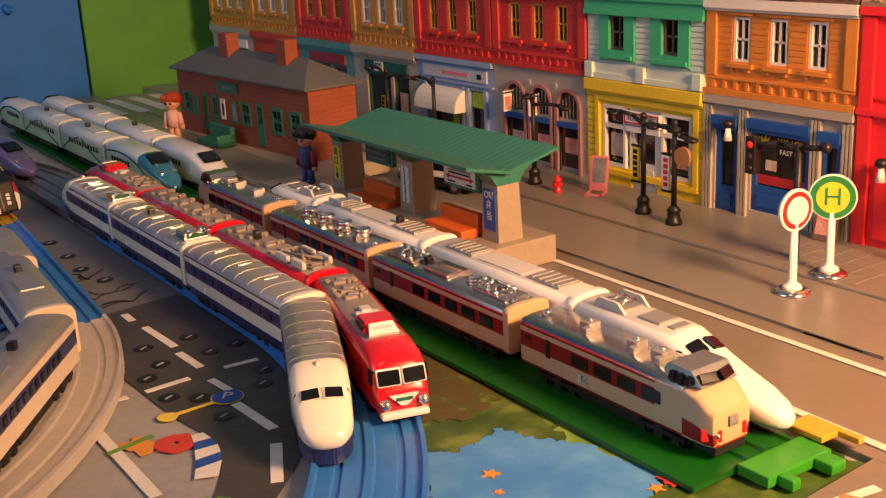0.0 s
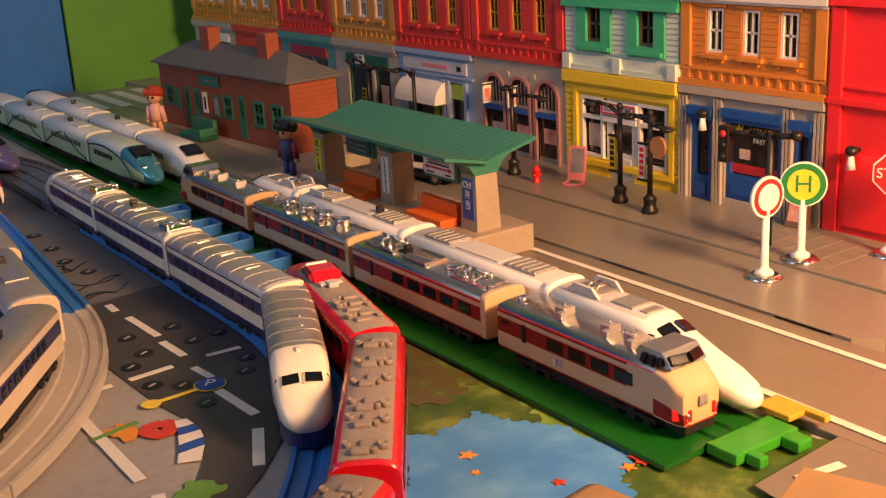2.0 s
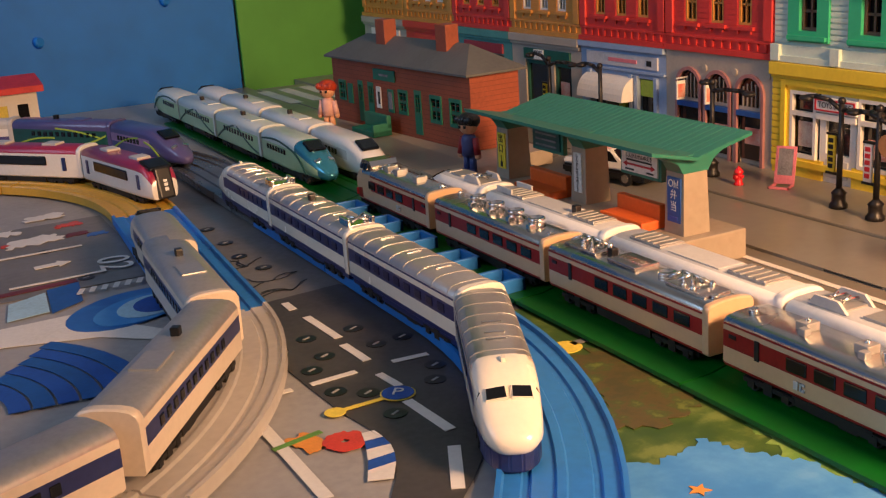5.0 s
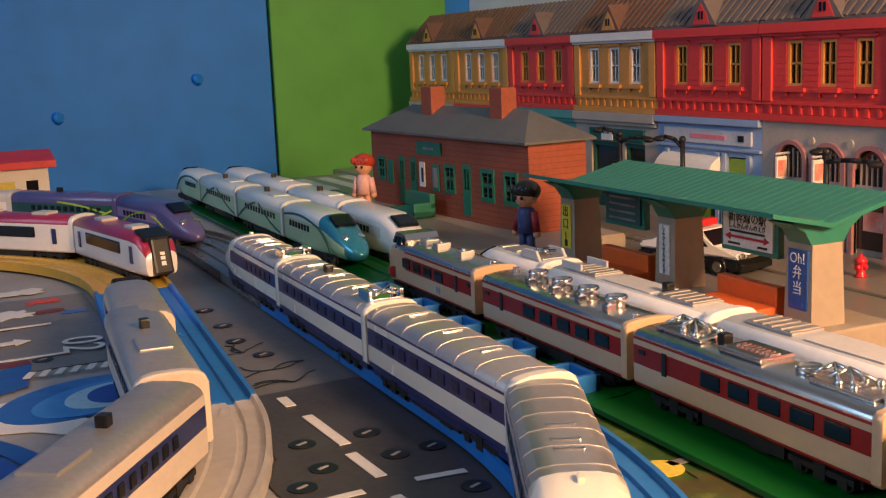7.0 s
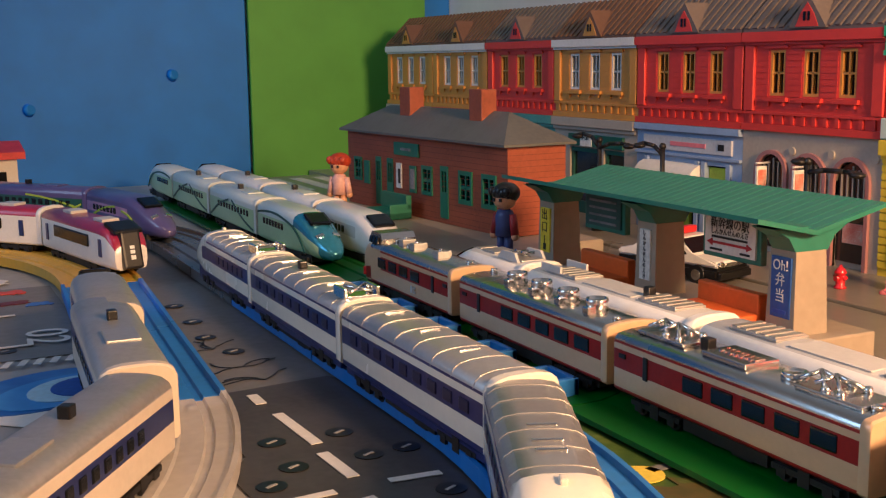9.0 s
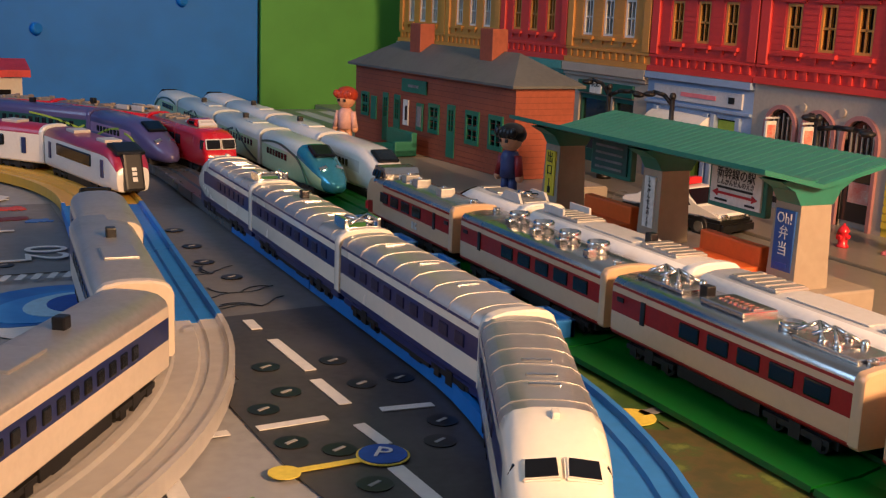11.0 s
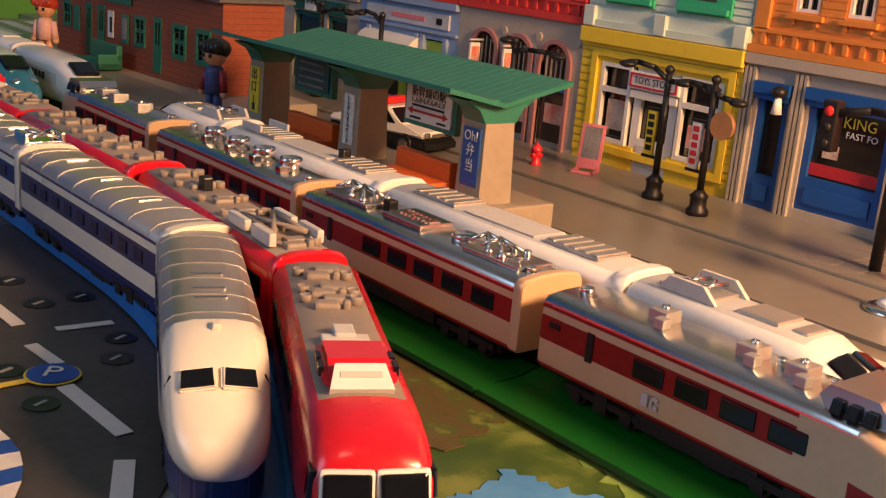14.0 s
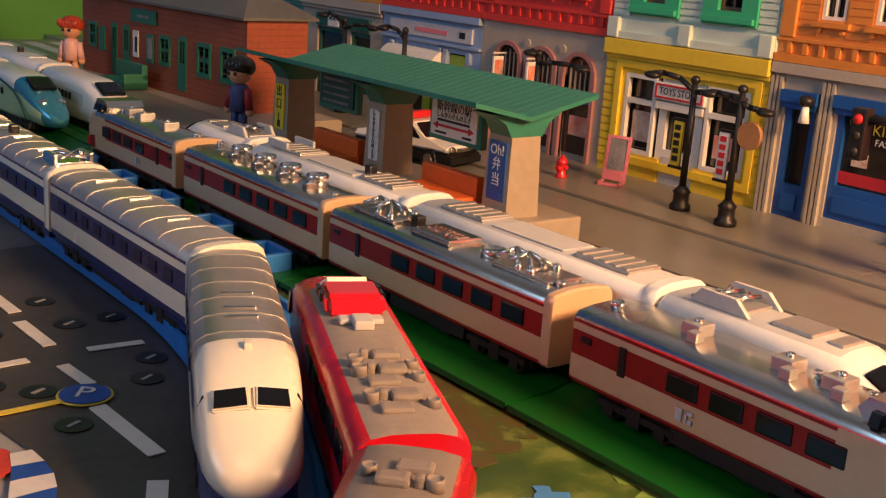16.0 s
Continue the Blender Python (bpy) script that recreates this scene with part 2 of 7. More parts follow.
def pieces(name, bm, mats, parent):
    """Every separate block of a bmesh as a part of its own."""
    left = set(bm.verts)
    out = []
    while left:
        todo, got = [left.pop()], set()
        while todo:
            v = todo.pop()
            got.add(v)
            for e in v.link_edges:
                w = e.other_vert(v)
                if w in left:
                    left.discard(w)
                    todo.append(w)
        out.append(got)
    out.sort(key=lambda g: min((tuple(v.co) for v in g)))
    for got in out:
        one, to = bmesh.new(), {}
        faces = {f for v in got for f in v.link_faces}
        for v in sorted(got, key=lambda v: tuple(v.co)):
            to[v] = one.verts.new(v.co)
        for f in faces:
            g = one.faces.new([to[v] for v in f.verts])
            g.material_index, g.smooth = f.material_index, f.smooth
        part(name, one, mats, parent)
    bm.free()


def same(name, other, parent, at):
    """Another object on the mesh of a part that is already there."""
    ob = new(name, other.data)
    ob.parent = parent
    ob.matrix_basis = at
    return ob


def empty(name, m=None, **tags):
    ob = new(name)
    ob.empty_display_size = 0.01
    if m is not None:
        ob.matrix_basis = m
    return tagged(ob, **tags)


def box(bm, x0, x1, y0, y1, z0, z1, mi=0, bevel=0.0):
    v = [bm.verts.new((x, y, z)) for x in (x0, x1) for y in (y0, y1) for z in (z0, z1)]
    fs = [bm.faces.new([v[i] for i in q]) for q in ((0, 1, 3, 2), (4, 6, 7, 5), (0, 4, 5, 1), (2, 3, 7, 6), (0, 2, 6, 4), (1, 5, 7, 3))]
    for f in fs:
        f.material_index = mi
    if bevel:
        es = {e for f in fs for e in f.edges}
        r = bmesh.ops.bevel(bm, geom=list(es), offset=bevel, segments=2, affect="EDGES", profile=0.6)
        for f in r["faces"]:
            f.material_index = mi
    return fs


def boxes(*rows, bevel=0.0):
    bm = bmesh.new()
    for r in rows:
        box(bm, *r[:6], mi=r[6] if len(r) > 6 else 0, bevel=bevel)
    return bm


def tube(bm, p, q, r0, r1=None, n=14, mi=0, caps=True):
    """A cylinder or cone from p to q."""
    p, q = Vector(p), Vector(q)
    r1 = r0 if r1 is None else r1
    turn = (q - p).to_track_quat("Z", "Y").to_matrix()
    rings = [[bm.verts.new(c + turn @ Vector((r * math.cos(6.28318 * i / n), r * math.sin(6.28318 * i / n), 0))) for i in range(n)] for c, r in ((p, r0), (q, r1))]
    for i in range(n):
        f = bm.faces.new((rings[0][i], rings[0][(i + 1) % n], rings[1][(i + 1) % n], rings[1][i]))
        f.material_index = mi
        f.smooth = True
    if caps:
        for ring in rings:
            bm.faces.new(ring).material_index = mi
    return bm


def lathe(bm, rows, n=20, mi=0, at=(0, 0, 0)):
    """A turned solid from rows of radius and height."""
    o = Vector(at)
    rings = [[bm.verts.new(o + Vector((r * math.cos(6.28318 * i / n), r * math.sin(6.28318 * i / n), z))) for i in range(n)] for r, z in rows]
    for a, b in zip(rings, rings[1:]):
        for i in range(n):
            f = bm.faces.new((a[i], a[(i + 1) % n], b[(i + 1) % n], b[i]))
            f.material_index, f.smooth = mi, True
    bm.faces.new(rings[0]).material_index = mi
    bm.faces.new(rings[-1]).material_index = mi
    return bm


def ball(bm, at, r, scale=(1, 1, 1), mi=0, n=12):
    before = set(bm.faces)
    bmesh.ops.create_uvsphere(bm, u_segments=n, v_segments=n // 2 + 2, radius=r, matrix=Matrix.Translation(at) @ Matrix.Diagonal((*scale, 1)))
    for f in set(bm.faces) - before:
        f.material_index, f.smooth = mi, True


def prism(bm, outline, lo, hi, axis="z", mi=0):
    """An outline of (a, b) pairs pushed along one axis."""
    def place(a, b, c):
        return {"z": (a, b, c), "x": (c, a, b), "y": (a, c, b)}[axis]
    low = [bm.verts.new(place(a, b, lo)) for a, b in outline]
    top = [bm.verts.new(place(a, b, hi)) for a, b in outline]
    k = len(outline)
    fs = [bm.faces.new(low), bm.faces.new(top)] + [bm.faces.new((low[i], low[(i + 1) % k], top[(i + 1) % k], top[i])) for i in range(k)]
    for f in fs:
        f.material_index = mi
    return bm


def holed(bm, y0, y1, z0, z1, holes, x0, x1, mi=0):
    """A wall in the y-z plane, x0 to x1 thick, with rectangular openings (ya, yb, za, zb)."""
    ys = sorted({y0, y1, *[h[0] for h in holes], *[h[1] for h in holes]})
    zs = sorted({z0, z1, *[h[2] for h in holes], *[h[3] for h in holes]})
    for a, b in zip(ys, ys[1:]):
        run = None
        for c, d in list(zip(zs, zs[1:])) + [(None, None)]:
            solid = c is not None and not any(h[0] <= (a + b) / 2 <= h[1] and h[2] <= (c + d) / 2 <= h[3] for h in holes)
            if solid:
                run = (run[0], d) if run else (c, d)
            elif run:
                box(bm, x0, x1, a, b, run[0], run[1], mi)
                run = None
    return bm


FACING = Matrix(((0, 0, -1, 0), (-1, 0, 0, 0), (0, 1, 0, 0), (0, 0, 0, 1)))


def text(body, size, m, material, parent, name="lettering", squeeze=1.0):
    c = bpy.data.curves.new(name, "FONT")
    c.body, c.size, c.align_x, c.align_y, c.extrude = body, size, "CENTER", "CENTER", 0.00008
    c.resolution_u = 3
    c.materials.append(material)
    ob = new(name, c)
    ob.parent = parent
    ob.matrix_basis = m @ Matrix.Diagonal((squeeze, 1, 1, 1))
    return ob


def at_wall(x, y, z):
    return Matrix.Translation((x, y, z)) @ FACING


# ---- the room ----
def room():
    bm = boxes((-2.3, 0.5, -2.6, 0.96, -0.06, -0.004))
    tagged(finish("floor", bm, WOOD), "orange-brown wooden floor under the toy layout", "floor", kind="structure")
    bm = holed(bmesh.new(), -2.6, 0.96, -0.004, 2.4, [(-0.6, 0.9, 0.6, 1.9)], -2.3, -2.2)
    tagged(finish("wall_west", bm, WALLPAPER), "plain pale papered wall with a window opening", "wall", kind="structure")
    tagged(finish("wall_east", boxes((0.322, 0.42, -2.6, 0.96, -0.004, 2.4)), WALLPAPER), "white papered wall behind the toy street", "wall", kind="structure")
    tagged(finish("wall_north", boxes((-2.3, 0.322, 0.88, 0.96, -0.004, 2.4)), WALLPAPER), "white papered wall behind coloured boards", "wall", kind="structure")
    tagged(finish("wall_south", boxes((-2.3, 0.322, -2.6, -2.52, -0.004, 2.4)), WALLPAPER), "plain pale papered wall of the room", "wall", kind="structure")
    tagged(finish("ceiling", boxes((-2.3, 0.5, -2.6, 0.96, 2.4, 2.45)), CEIL), "plain white ceiling of the room", "ceiling", kind="structure")
    bm = boxes((-0.75, 0.1105, 0.756, 0.762, -0.003, 0.60), bevel=0.001)
    for y, z in ((0.040, 0.098), (-0.085, 0.070)):
        tube(bm, (y, 0.7565, z), (y + 0.002, 0.753, z + 0.001), 0.006, 0.004, mi=0)
    tagged(finish("blue_board", bm, BLUE_WALL), "blue upright board standing behind the tracks", "board", kind="structure")
    bm = boxes((0.1125, 0.2935, 0.753, 0.759, -0.003, 0.60), bevel=0.001)
    tagged(finish("green_board", bm, GREEN_WALL), "green upright board beside the blue one", "board", kind="structure")
    tagged(finish("blue_board", boxes((0.2938, 0.3218, 0.756, 0.762, -0.003, 0.60), bevel=0.001), BLUE_WALL), "narrow blue board in the corner behind the houses", "board", kind="structure")


# ---- the play mat and its print ----
def sheet(name, outline, z, material, parent, label=""):
    bm = bmesh.new()
    prism(bm, outline, z - 0.00025, z)
    return part(name, bm, material, parent, label)


def wavy(points, amp, steps, seed):
    """An outline with uneven edges between its corners."""
    rnd, out = random.Random(seed), []
    for (x0, y0), (x1, y1) in zip(points, points[1:] + points[:1]):
        steps = max(2, int(math.hypot(x1 - x0, y1 - y0) / max(0.0014, 0.9 * amp)))
        for i in range(steps):
            f = i / steps
            d = rnd.uniform(-amp, amp) if 0 < i else 0.0
            n = math.hypot(x1 - x0, y1 - y0)
            out.append((x0 + (x1 - x0) * f - (y1 - y0) / n * d, y0 + (y1 - y0) * f + (x1 - x0) / n * d))
    return out


def arc(cx, cy, r, a0, a1, n):
    return [(cx + r * math.cos(radians(a0 + (a1 - a0) * i / n)), cy + r * math.sin(radians(a0 + (a1 - a0) * i / n))) for i in range(n + 1)]


def stripe(x0, y0, x1, y1, w):
    d = Vector((x1 - x0, y1 - y0)).normalized() * w / 2
    return [(x0 - d.y, y0 + d.x), (x1 - d.y, y1 + d.x), (x1 + d.y, y1 - d.x), (x0 + d.y, y0 - d.x)]


def play_mat():
    top = empty("play_mat", label="printed toy town play mat with roads, meadow and water", category="play mat", kind="structure")
    part("sheet", boxes((-0.9, 0.045, -0.75, 0.752, -0.004, -0.0003)), MAT_GREY, top)
    # roads
    sheet("road_print", [(-0.058, 0.62), (-0.102, 0.62), (-0.103, 0.075), (-0.058, 0.075)], 0.0, MAT_MID, top, "worn grey printed road with cracks")
    ring = arc(-0.255, 0.02, 0.208, 8, -62, 18)
    inner = [(-0.1310, -0.122), (-0.1272, -0.1169), (-0.1196, -0.1047), (-0.1129, -0.0865), (-0.1131, -0.0738), (-0.1164, -0.0528), (-0.1185, -0.0049)]
    sheet("road_print", [(-0.046, 0.045), *ring, *inner, (-0.1165, 0.004), (-0.1108, 0.0129), (-0.112, 0.045), (-0.107, 0.075), (-0.062, 0.080)], 0.0003, MAT_ASPHALT, top, "dark printed asphalt road")
    sheet("road_print", [(-0.128, 0.30), (-0.26, 0.30), (-0.26, 0.155), (-0.128, 0.155)], 0.0003, MAT_MID, top, "grey printed parking road")
    sheet("meadow_print", wavy([(-0.055, 0.02), (0.045, 0.02), (0.045, -0.34), (-0.25, -0.40), (-0.20, -0.21), (-0.06, -0.145)], 0.003, 14, 3), -0.0001, MAT_MEADOW, top, "printed meadow in green and brown")
    sheet("meadow_print", wavy([(-0.012, -0.060), (0.006, -0.060), (0.006, -0.200), (-0.012, -0.205), (-0.018, -0.165), (-0.004, -0.110)], 0.0025, 9, 21), 0.0001, MAT_LIME, top, "printed light green meadow edge")
    sheet("tree_print", wavy([(-0.0256, -0.060), (-0.0033, -0.052), (-0.0030, -0.0966), (-0.0132, -0.1167), (-0.0366, -0.1251), (-0.0475, -0.1178), (-0.036, -0.092), (-0.034, -0.070)], 0.0028, 10, 22), 0.0003, MAT_TREE, top, "printed brown tree crown")
    sheet("tree_print", wavy([(-0.010, -0.020), (0.008, -0.018), (0.008, -0.044), (-0.006, -0.048)], 0.0025, 7, 23), 0.0003, MAT_TREE, top, "printed brown tree crown")
    sheet("ball_print", arc(-0.0215, -0.0495, 0.0062, 0, 345, 20), 0.0005, MAT_YELLOW, top)
    sheet("ball_print", stripe(-0.018, -0.048, -0.008, -0.047, 0.0035), 0.0005, MAT_MID, top)
    sheet("road_print", [(-0.028, 0.058), (0.004, 0.058), (0.004, -0.006), (-0.030, 0.004)], 0.0002, MAT_ASPHALT, top, "dark printed asphalt road")
    sheet("water_print", wavy([(-0.0611, -0.1365), (-0.053, -0.1432), (-0.0396, -0.1409), (-0.030, -0.1377), (-0.0283, -0.142), (-0.0234, -0.1545), (-0.0144, -0.1675), (-0.0126, -0.182), (-0.0109, -0.1982), (-0.0239, -0.2065), (-0.045, -0.25), (-0.13, -0.30), (-0.14, -0.22), (-0.0759, -0.164)], 0.0016, 5, 5), 0.0002, MAT_WATER, top, "printed blue pond with starfish")
    for i, (x, y, r) in enumerate(((-0.052, -0.163, 0.0036), (-0.057, -0.174, 0.0020), (-0.018, -0.203, 0.0032), (-0.041, -0.196, 0.0028))):
        star = [(x + (r if k % 2 else r * 0.45) * math.cos(k * 0.628 + i), y + (r if k % 2 else r * 0.45) * math.sin(k * 0.628 + i)) for k in range(10)]
        sheet("star_print", star, 0.0006, MAT_ORANGE if i % 2 == 0 or i == 1 else MAT_RED, top)
    sheet("flower_print", wavy([(-0.014, -0.198), (-0.006, -0.198), (-0.006, -0.206), (-0.014, -0.206)], 0.001, 3, 8), 0.0009, MAT_RED, top)
    # white dashes
    for a in ((-0.0911, 0.0456, -0.0895, 0.0135, .0050), (-0.0909, 0.0054, -0.0898, -0.0158, .0050), (-0.1164, -0.0248, -0.0978, -0.0235, .0042), (-0.0825, -0.0227, -0.0679, -0.0237, .0042),
              (-0.0917, -0.0305, -0.0902, -0.0452, .0045), (-0.0935, -0.0583, -0.0918, -0.0875, .0055), (-0.0965, -0.0985, -0.1085, -0.1236, .0058), (-0.1430, -0.0468, -0.1430, -0.107, .0060),
              (-0.1302, -0.0253, -0.1237, -0.0251, .0045), (-0.0925, 0.069, -0.0925, 0.058, .005), (-0.142, -0.120, -0.150, -0.146, .006)):
        sheet("dash", stripe(*a[:4], a[4] * 0.72), 0.0007, MAT_WHITE, top)
    # tyre rings
    for x, y in ((-0.1007, 0.0206), (-0.0802, 0.0202), (-0.1015, -0.0015), (-0.1111, -0.0124), (-0.1112, -0.0361), (-0.0796, -0.0016), (-0.0676, -0.0006), (-0.1019, -0.044), (-0.0769, -0.0474), (-0.0705, -0.035), (-0.1013, -0.0653), (-0.086, 0.155), (-0.084, 0.185), (-0.082, 0.128), (-0.084, 0.22), (-0.17, 0.235), (-0.16, 0.17)):
        bm = bmesh.new()
        prism(bm, arc(x, y, 0.0041, 0, 345, 23), 0.0004, 0.00062)
        prism(bm, stripe(x - 0.0017, y - 0.0008, x + 0.0015, y + 0.0009, 0.0010), 0.0006, 0.0008, mi=1)
        part("tyre_print", bm, [BLACK, MAT_GREY], top)
    # cracks
    bm = bmesh.new()
    rnd = random.Random(4)
    for x, y in ((-0.085, 0.105), (-0.083, 0.085), (-0.088, 0.135)):
        for k in range(4):
            a, px, py = rnd.uniform(0, 6.28), x, y
            for j in range(4):
                a += rnd.uniform(-0.7, 0.7)
                qx, qy = px + 0.004 * math.cos(a), py + 0.004 * math.sin(a)
                prism(bm, stripe(px, py, qx, qy, 0.0006), 0.0004, 0.0006)
                px, py = qx, qy
    part("crack_print", bm, BLACK, top)
    # parking sign, pole and blossom
    sheet("pole_print", stripe(-0.118, -0.053, -0.096, -0.052, 0.0022), 0.0009, MAT_YELLOW, top)
    sheet("knob_print", arc(-0.1185, -0.0535, 0.0038, 0, 340, 16), 0.0011, MAT_YELLOW, top)
    sheet("sign_print", arc(-0.0938, -0.0515, 0.0064, 0, 345, 24), 0.0010, MAT_YELLOW, top)
    sheet("sign_print", arc(-0.0938, -0.0515, 0.0058, 0, 345, 24), 0.0013, BLUE_INK, top)
    text("P", 0.0085, Matrix.Translation((-0.0938, -0.0513, 0.00145)) @ pose(0, 0, 0, 0, 0, -35), MAT_WHITE, top)
    rnd = random.Random(12)
    for k in range(9):
        a = k * 0.7
        sheet("petal_print", wavy(arc(-0.1238 + 0.0045 * math.cos(a), -0.0752 + 0.0045 * math.sin(a), 0.0034, 0, 300, 5), 0.0006, 2, k), 0.0006 + 0.00003 * k, MAT_RED, top)
    sheet("leaf_print", wavy([(-0.141, -0.064), (-0.133, -0.061), (-0.1285, -0.072), (-0.137, -0.077)], 0.0012, 4, 2), 0.0006, MAT_ORANGE, top)
    sheet("leaf_print", stripe(-0.146, -0.068, -0.128, -0.064, 0.0025), 0.0008, MAT_LEAF, top)
    sheet("leaf_print", wavy([(-0.160, -0.140), (-0.130, -0.118), (-0.122, -0.128), (-0.150, -0.150)], 0.002, 4, 6), 0.0006, MAT_LEAF, top)
    kerb_out = [(-0.1131, -0.0738), (-0.1126, -0.0800), (-0.1128, -0.0860), (-0.1142, -0.0920), (-0.1165, -0.0980), (-0.1218, -0.1075)]
    kerb_in = [(-0.1175, -0.0736), (-0.1190, -0.0795), (-0.1210, -0.0854), (-0.1236, -0.0925), (-0.1262, -0.0985), (-0.1290, -0.1045)]
    for k in range(5):
        sheet("kerb_print", [kerb_out[k], kerb_out[k + 1], kerb_in[k + 1], kerb_in[k]], 0.0009, MAT_WHITE if k % 2 == 0 else BLUE_INK, top)
    # pool, steps and toy pictures on the far side of the inner track
    def oval(cx, cy, a, b, turn, n=26):
        c, t = math.cos(radians(turn)), math.sin(radians(turn))
        return [(cx + a * math.cos(k * 6.28318 / n) * c - b * math.sin(k * 6.28318 / n) * t, cy + a * math.cos(k * 6.28318 / n) * t + b * math.sin(k * 6.28318 / n) * c) for k in range(n)]
    sheet("path_print", [(-0.26, 0.118), (-0.2045, 0.1154), (-0.1753, 0.1159), (-0.166, 0.100), (-0.1463, 0.0706), (-0.150, 0.058), (-0.172, 0.078), (-0.2083, 0.090), (-0.26, 0.094)], 0.0004, MAT_WHITE, top, "printed pale cream path")
    sheet("pool_print", oval(-0.1530, 0.1080, 0.0310, 0.0220, 32), 0.0006, MAT_BLUE, top, "printed deep blue pool")
    sheet("pool_print", oval(-0.1480, 0.1040, 0.0245, 0.0165, 32), 0.0009, MAT_WATER, top)
    sheet("pool_print", oval(-0.1440, 0.1045, 0.0170, 0.0130, 40), 0.0012, MAT_PALE, top)
    sheet("pool_print", oval(-0.1405, 0.1045, 0.0120, 0.0105, 50), 0.0015, BLUE_INK, top)
    for k in range(6):
        outer, inner = arc(-0.262, 0.020, 0.096 - 0.0085 * k, 42 - 1.5 * k, -6, 10), arc(-0.262, 0.020, 0.0885 - 0.0085 * k, -6, 42 - 1.5 * k, 10)
        sheet("step_print", outer + inner, 0.0008 + 0.00001 * k, BLUE_INK if k % 2 else SIGN_BLUE, top)
    sheet("picture_print", [(-0.1805, 0.161), (-0.1645, 0.1658), (-0.1684, 0.1332), (-0.1839, 0.1231)], 0.0006, SIGN_BLUE, top)
    sheet("picture_print", [(-0.1995, 0.1492), (-0.1815, 0.1579), (-0.1845, 0.1265), (-0.2033, 0.1235)], 0.0006, MAT_PALE, top)
    sheet("picture_print", stripe(-0.225, 0.1635, -0.1650, 0.1685, 0.0055), 0.0008, MAT_MAROON, top)
    for x, y, m, r in ((-0.149, 0.288, MAT_RED, .0085), (-0.172, 0.262, MAT_WHITE, .016), (-0.148, 0.262, MAT_MAROON, .007), (-0.190, 0.290, MAT_WHITE, .014), (-0.158, 0.318, MAT_WHITE, .012), (-0.185, 0.262, MAT_RED, .005), (-0.215, 0.20, MAT_RED, .006), (-0.138, 0.255, MAT_BLUE, .006)):
        sheet("picture_print", wavy([(x - r, y - r * .6), (x + r, y - r * .4), (x + r * .8, y + r * .6), (x - r * .7, y + r * .5)], r * .2, 4, int(x * -900)), 0.0006 + 0.00002 * int(r * 1000), m, top)
    for y in (0.234, 0.175):
        sheet("dash", stripe(-0.176 - 0.02, y - 0.001, -0.1505, y, 0.0026), 0.0010, MAT_WHITE, top)
    bm = bmesh.new()
    prism(bm, [(-0.180, 0.2005), (-0.168, 0.2015), (-0.168, 0.1985), (-0.1615, 0.2045), (-0.168, 0.2105), (-0.168, 0.2070), (-0.180, 0.2060)], 0.0008, 0.0011)
    part("arrow_print", bm, MAT_WHITE, top)
    for k in range(6):
        sheet("dash", stripe(-0.1375 - .0056 * k, 0.1500, -0.1405 - .0056 * k, 0.1420, 0.0026), 0.0013, MAT_WHITE, top)
    text("02", 0.024, Matrix.Translation((-0.1435, 0.1852, 0.0012)) @ pose(0, 0, 0, 0, 0, -94), MAT_WHITE, top, squeeze=1.15)


# ---- toy rails ----
# the inner track lies a little askew
INNER = Matrix.Translation((-0.123, 0.020, 0)) @ Matrix.Rotation(radians(-4.0), 4, "Z") @ Matrix.Translation((0.125, -0.020, 0))
XC, YC, YF = -0.3139, 0.003, 0.36
R_IN, R_OUT = 0.2606, 0.2824          # the two lanes of the large loop
RAIL_PROFILE = [(-0.0188, 0.0000), (-0.0188, 0.0050), (-0.0172, 0.0050), (-0.0166, 0.0034), (-0.0118, 0.0034), (-0.0112, 0.0024), (-0.0092, 0.0024), (-0.0086, 0.0034), (-0.0020, 0.0034), (-0.0013, 0.0044),
                (0.0013, 0.0044), (0.0020, 0.0034), (0.0086, 0.0034), (0.0092, 0.0024), (0.0112, 0.0024), (0.0118, 0.0034), (0.0166, 0.0034), (0.0172, 0.0050), (0.0188, 0.0050), (0.0188, 0.0000)]


BANK_PROFILE = [(-0.0330, 0.0), (-0.0326, 0.0014), (-0.0190, 0.0018), *RAIL_PROFILE[4:-4], (0.0190, 0.0018), (0.0234, 0.0014), (0.0236, 0.0)]


def rail(name, places, material, label, group, profile=RAIL_PROFILE):
    """A rail swept along places (x, y, heading in degrees)."""
    bm = bmesh.new()
    rings = []
    for x, y, h in places:
        c, s = math.cos(radians(h)), math.sin(radians(h))
        rings.append([bm.verts.new((x + u * c, y + u * s, z + 0.0012)) for u, z in profile])
    k = len(profile)
    for a, b in zip(rings, rings[1:]):
        for i in range(k):
            bm.faces.new((a[i], a[(i + 1) % k], b[(i + 1) % k], b[i]))
    bm.faces.new(rings[0])
    bm.faces.new(rings[-1])
    top = empty(name, label=label, category="toy rail", group=group)
    part("track_bed", bm, material, top)
    for (x, y, h), s in ((places[0], -1), (places[-1], 1)):
        for u in (-0.0085, 0.0085):
            part("joint_tab", boxes((u - 0.0022, u + 0.0022, -0.0030, 0.0004, 0.0014, 0.0030), bevel=0.0003), material, top, at=Matrix.Translation((x, y, 0)) @ Matrix.Rotation(radians(h) + (0 if s < 0 else math.pi), 4, "Z"))
    return top


def straight(x, y0, y1):
    return [(x, y0, 0), (x, y1, 0)]


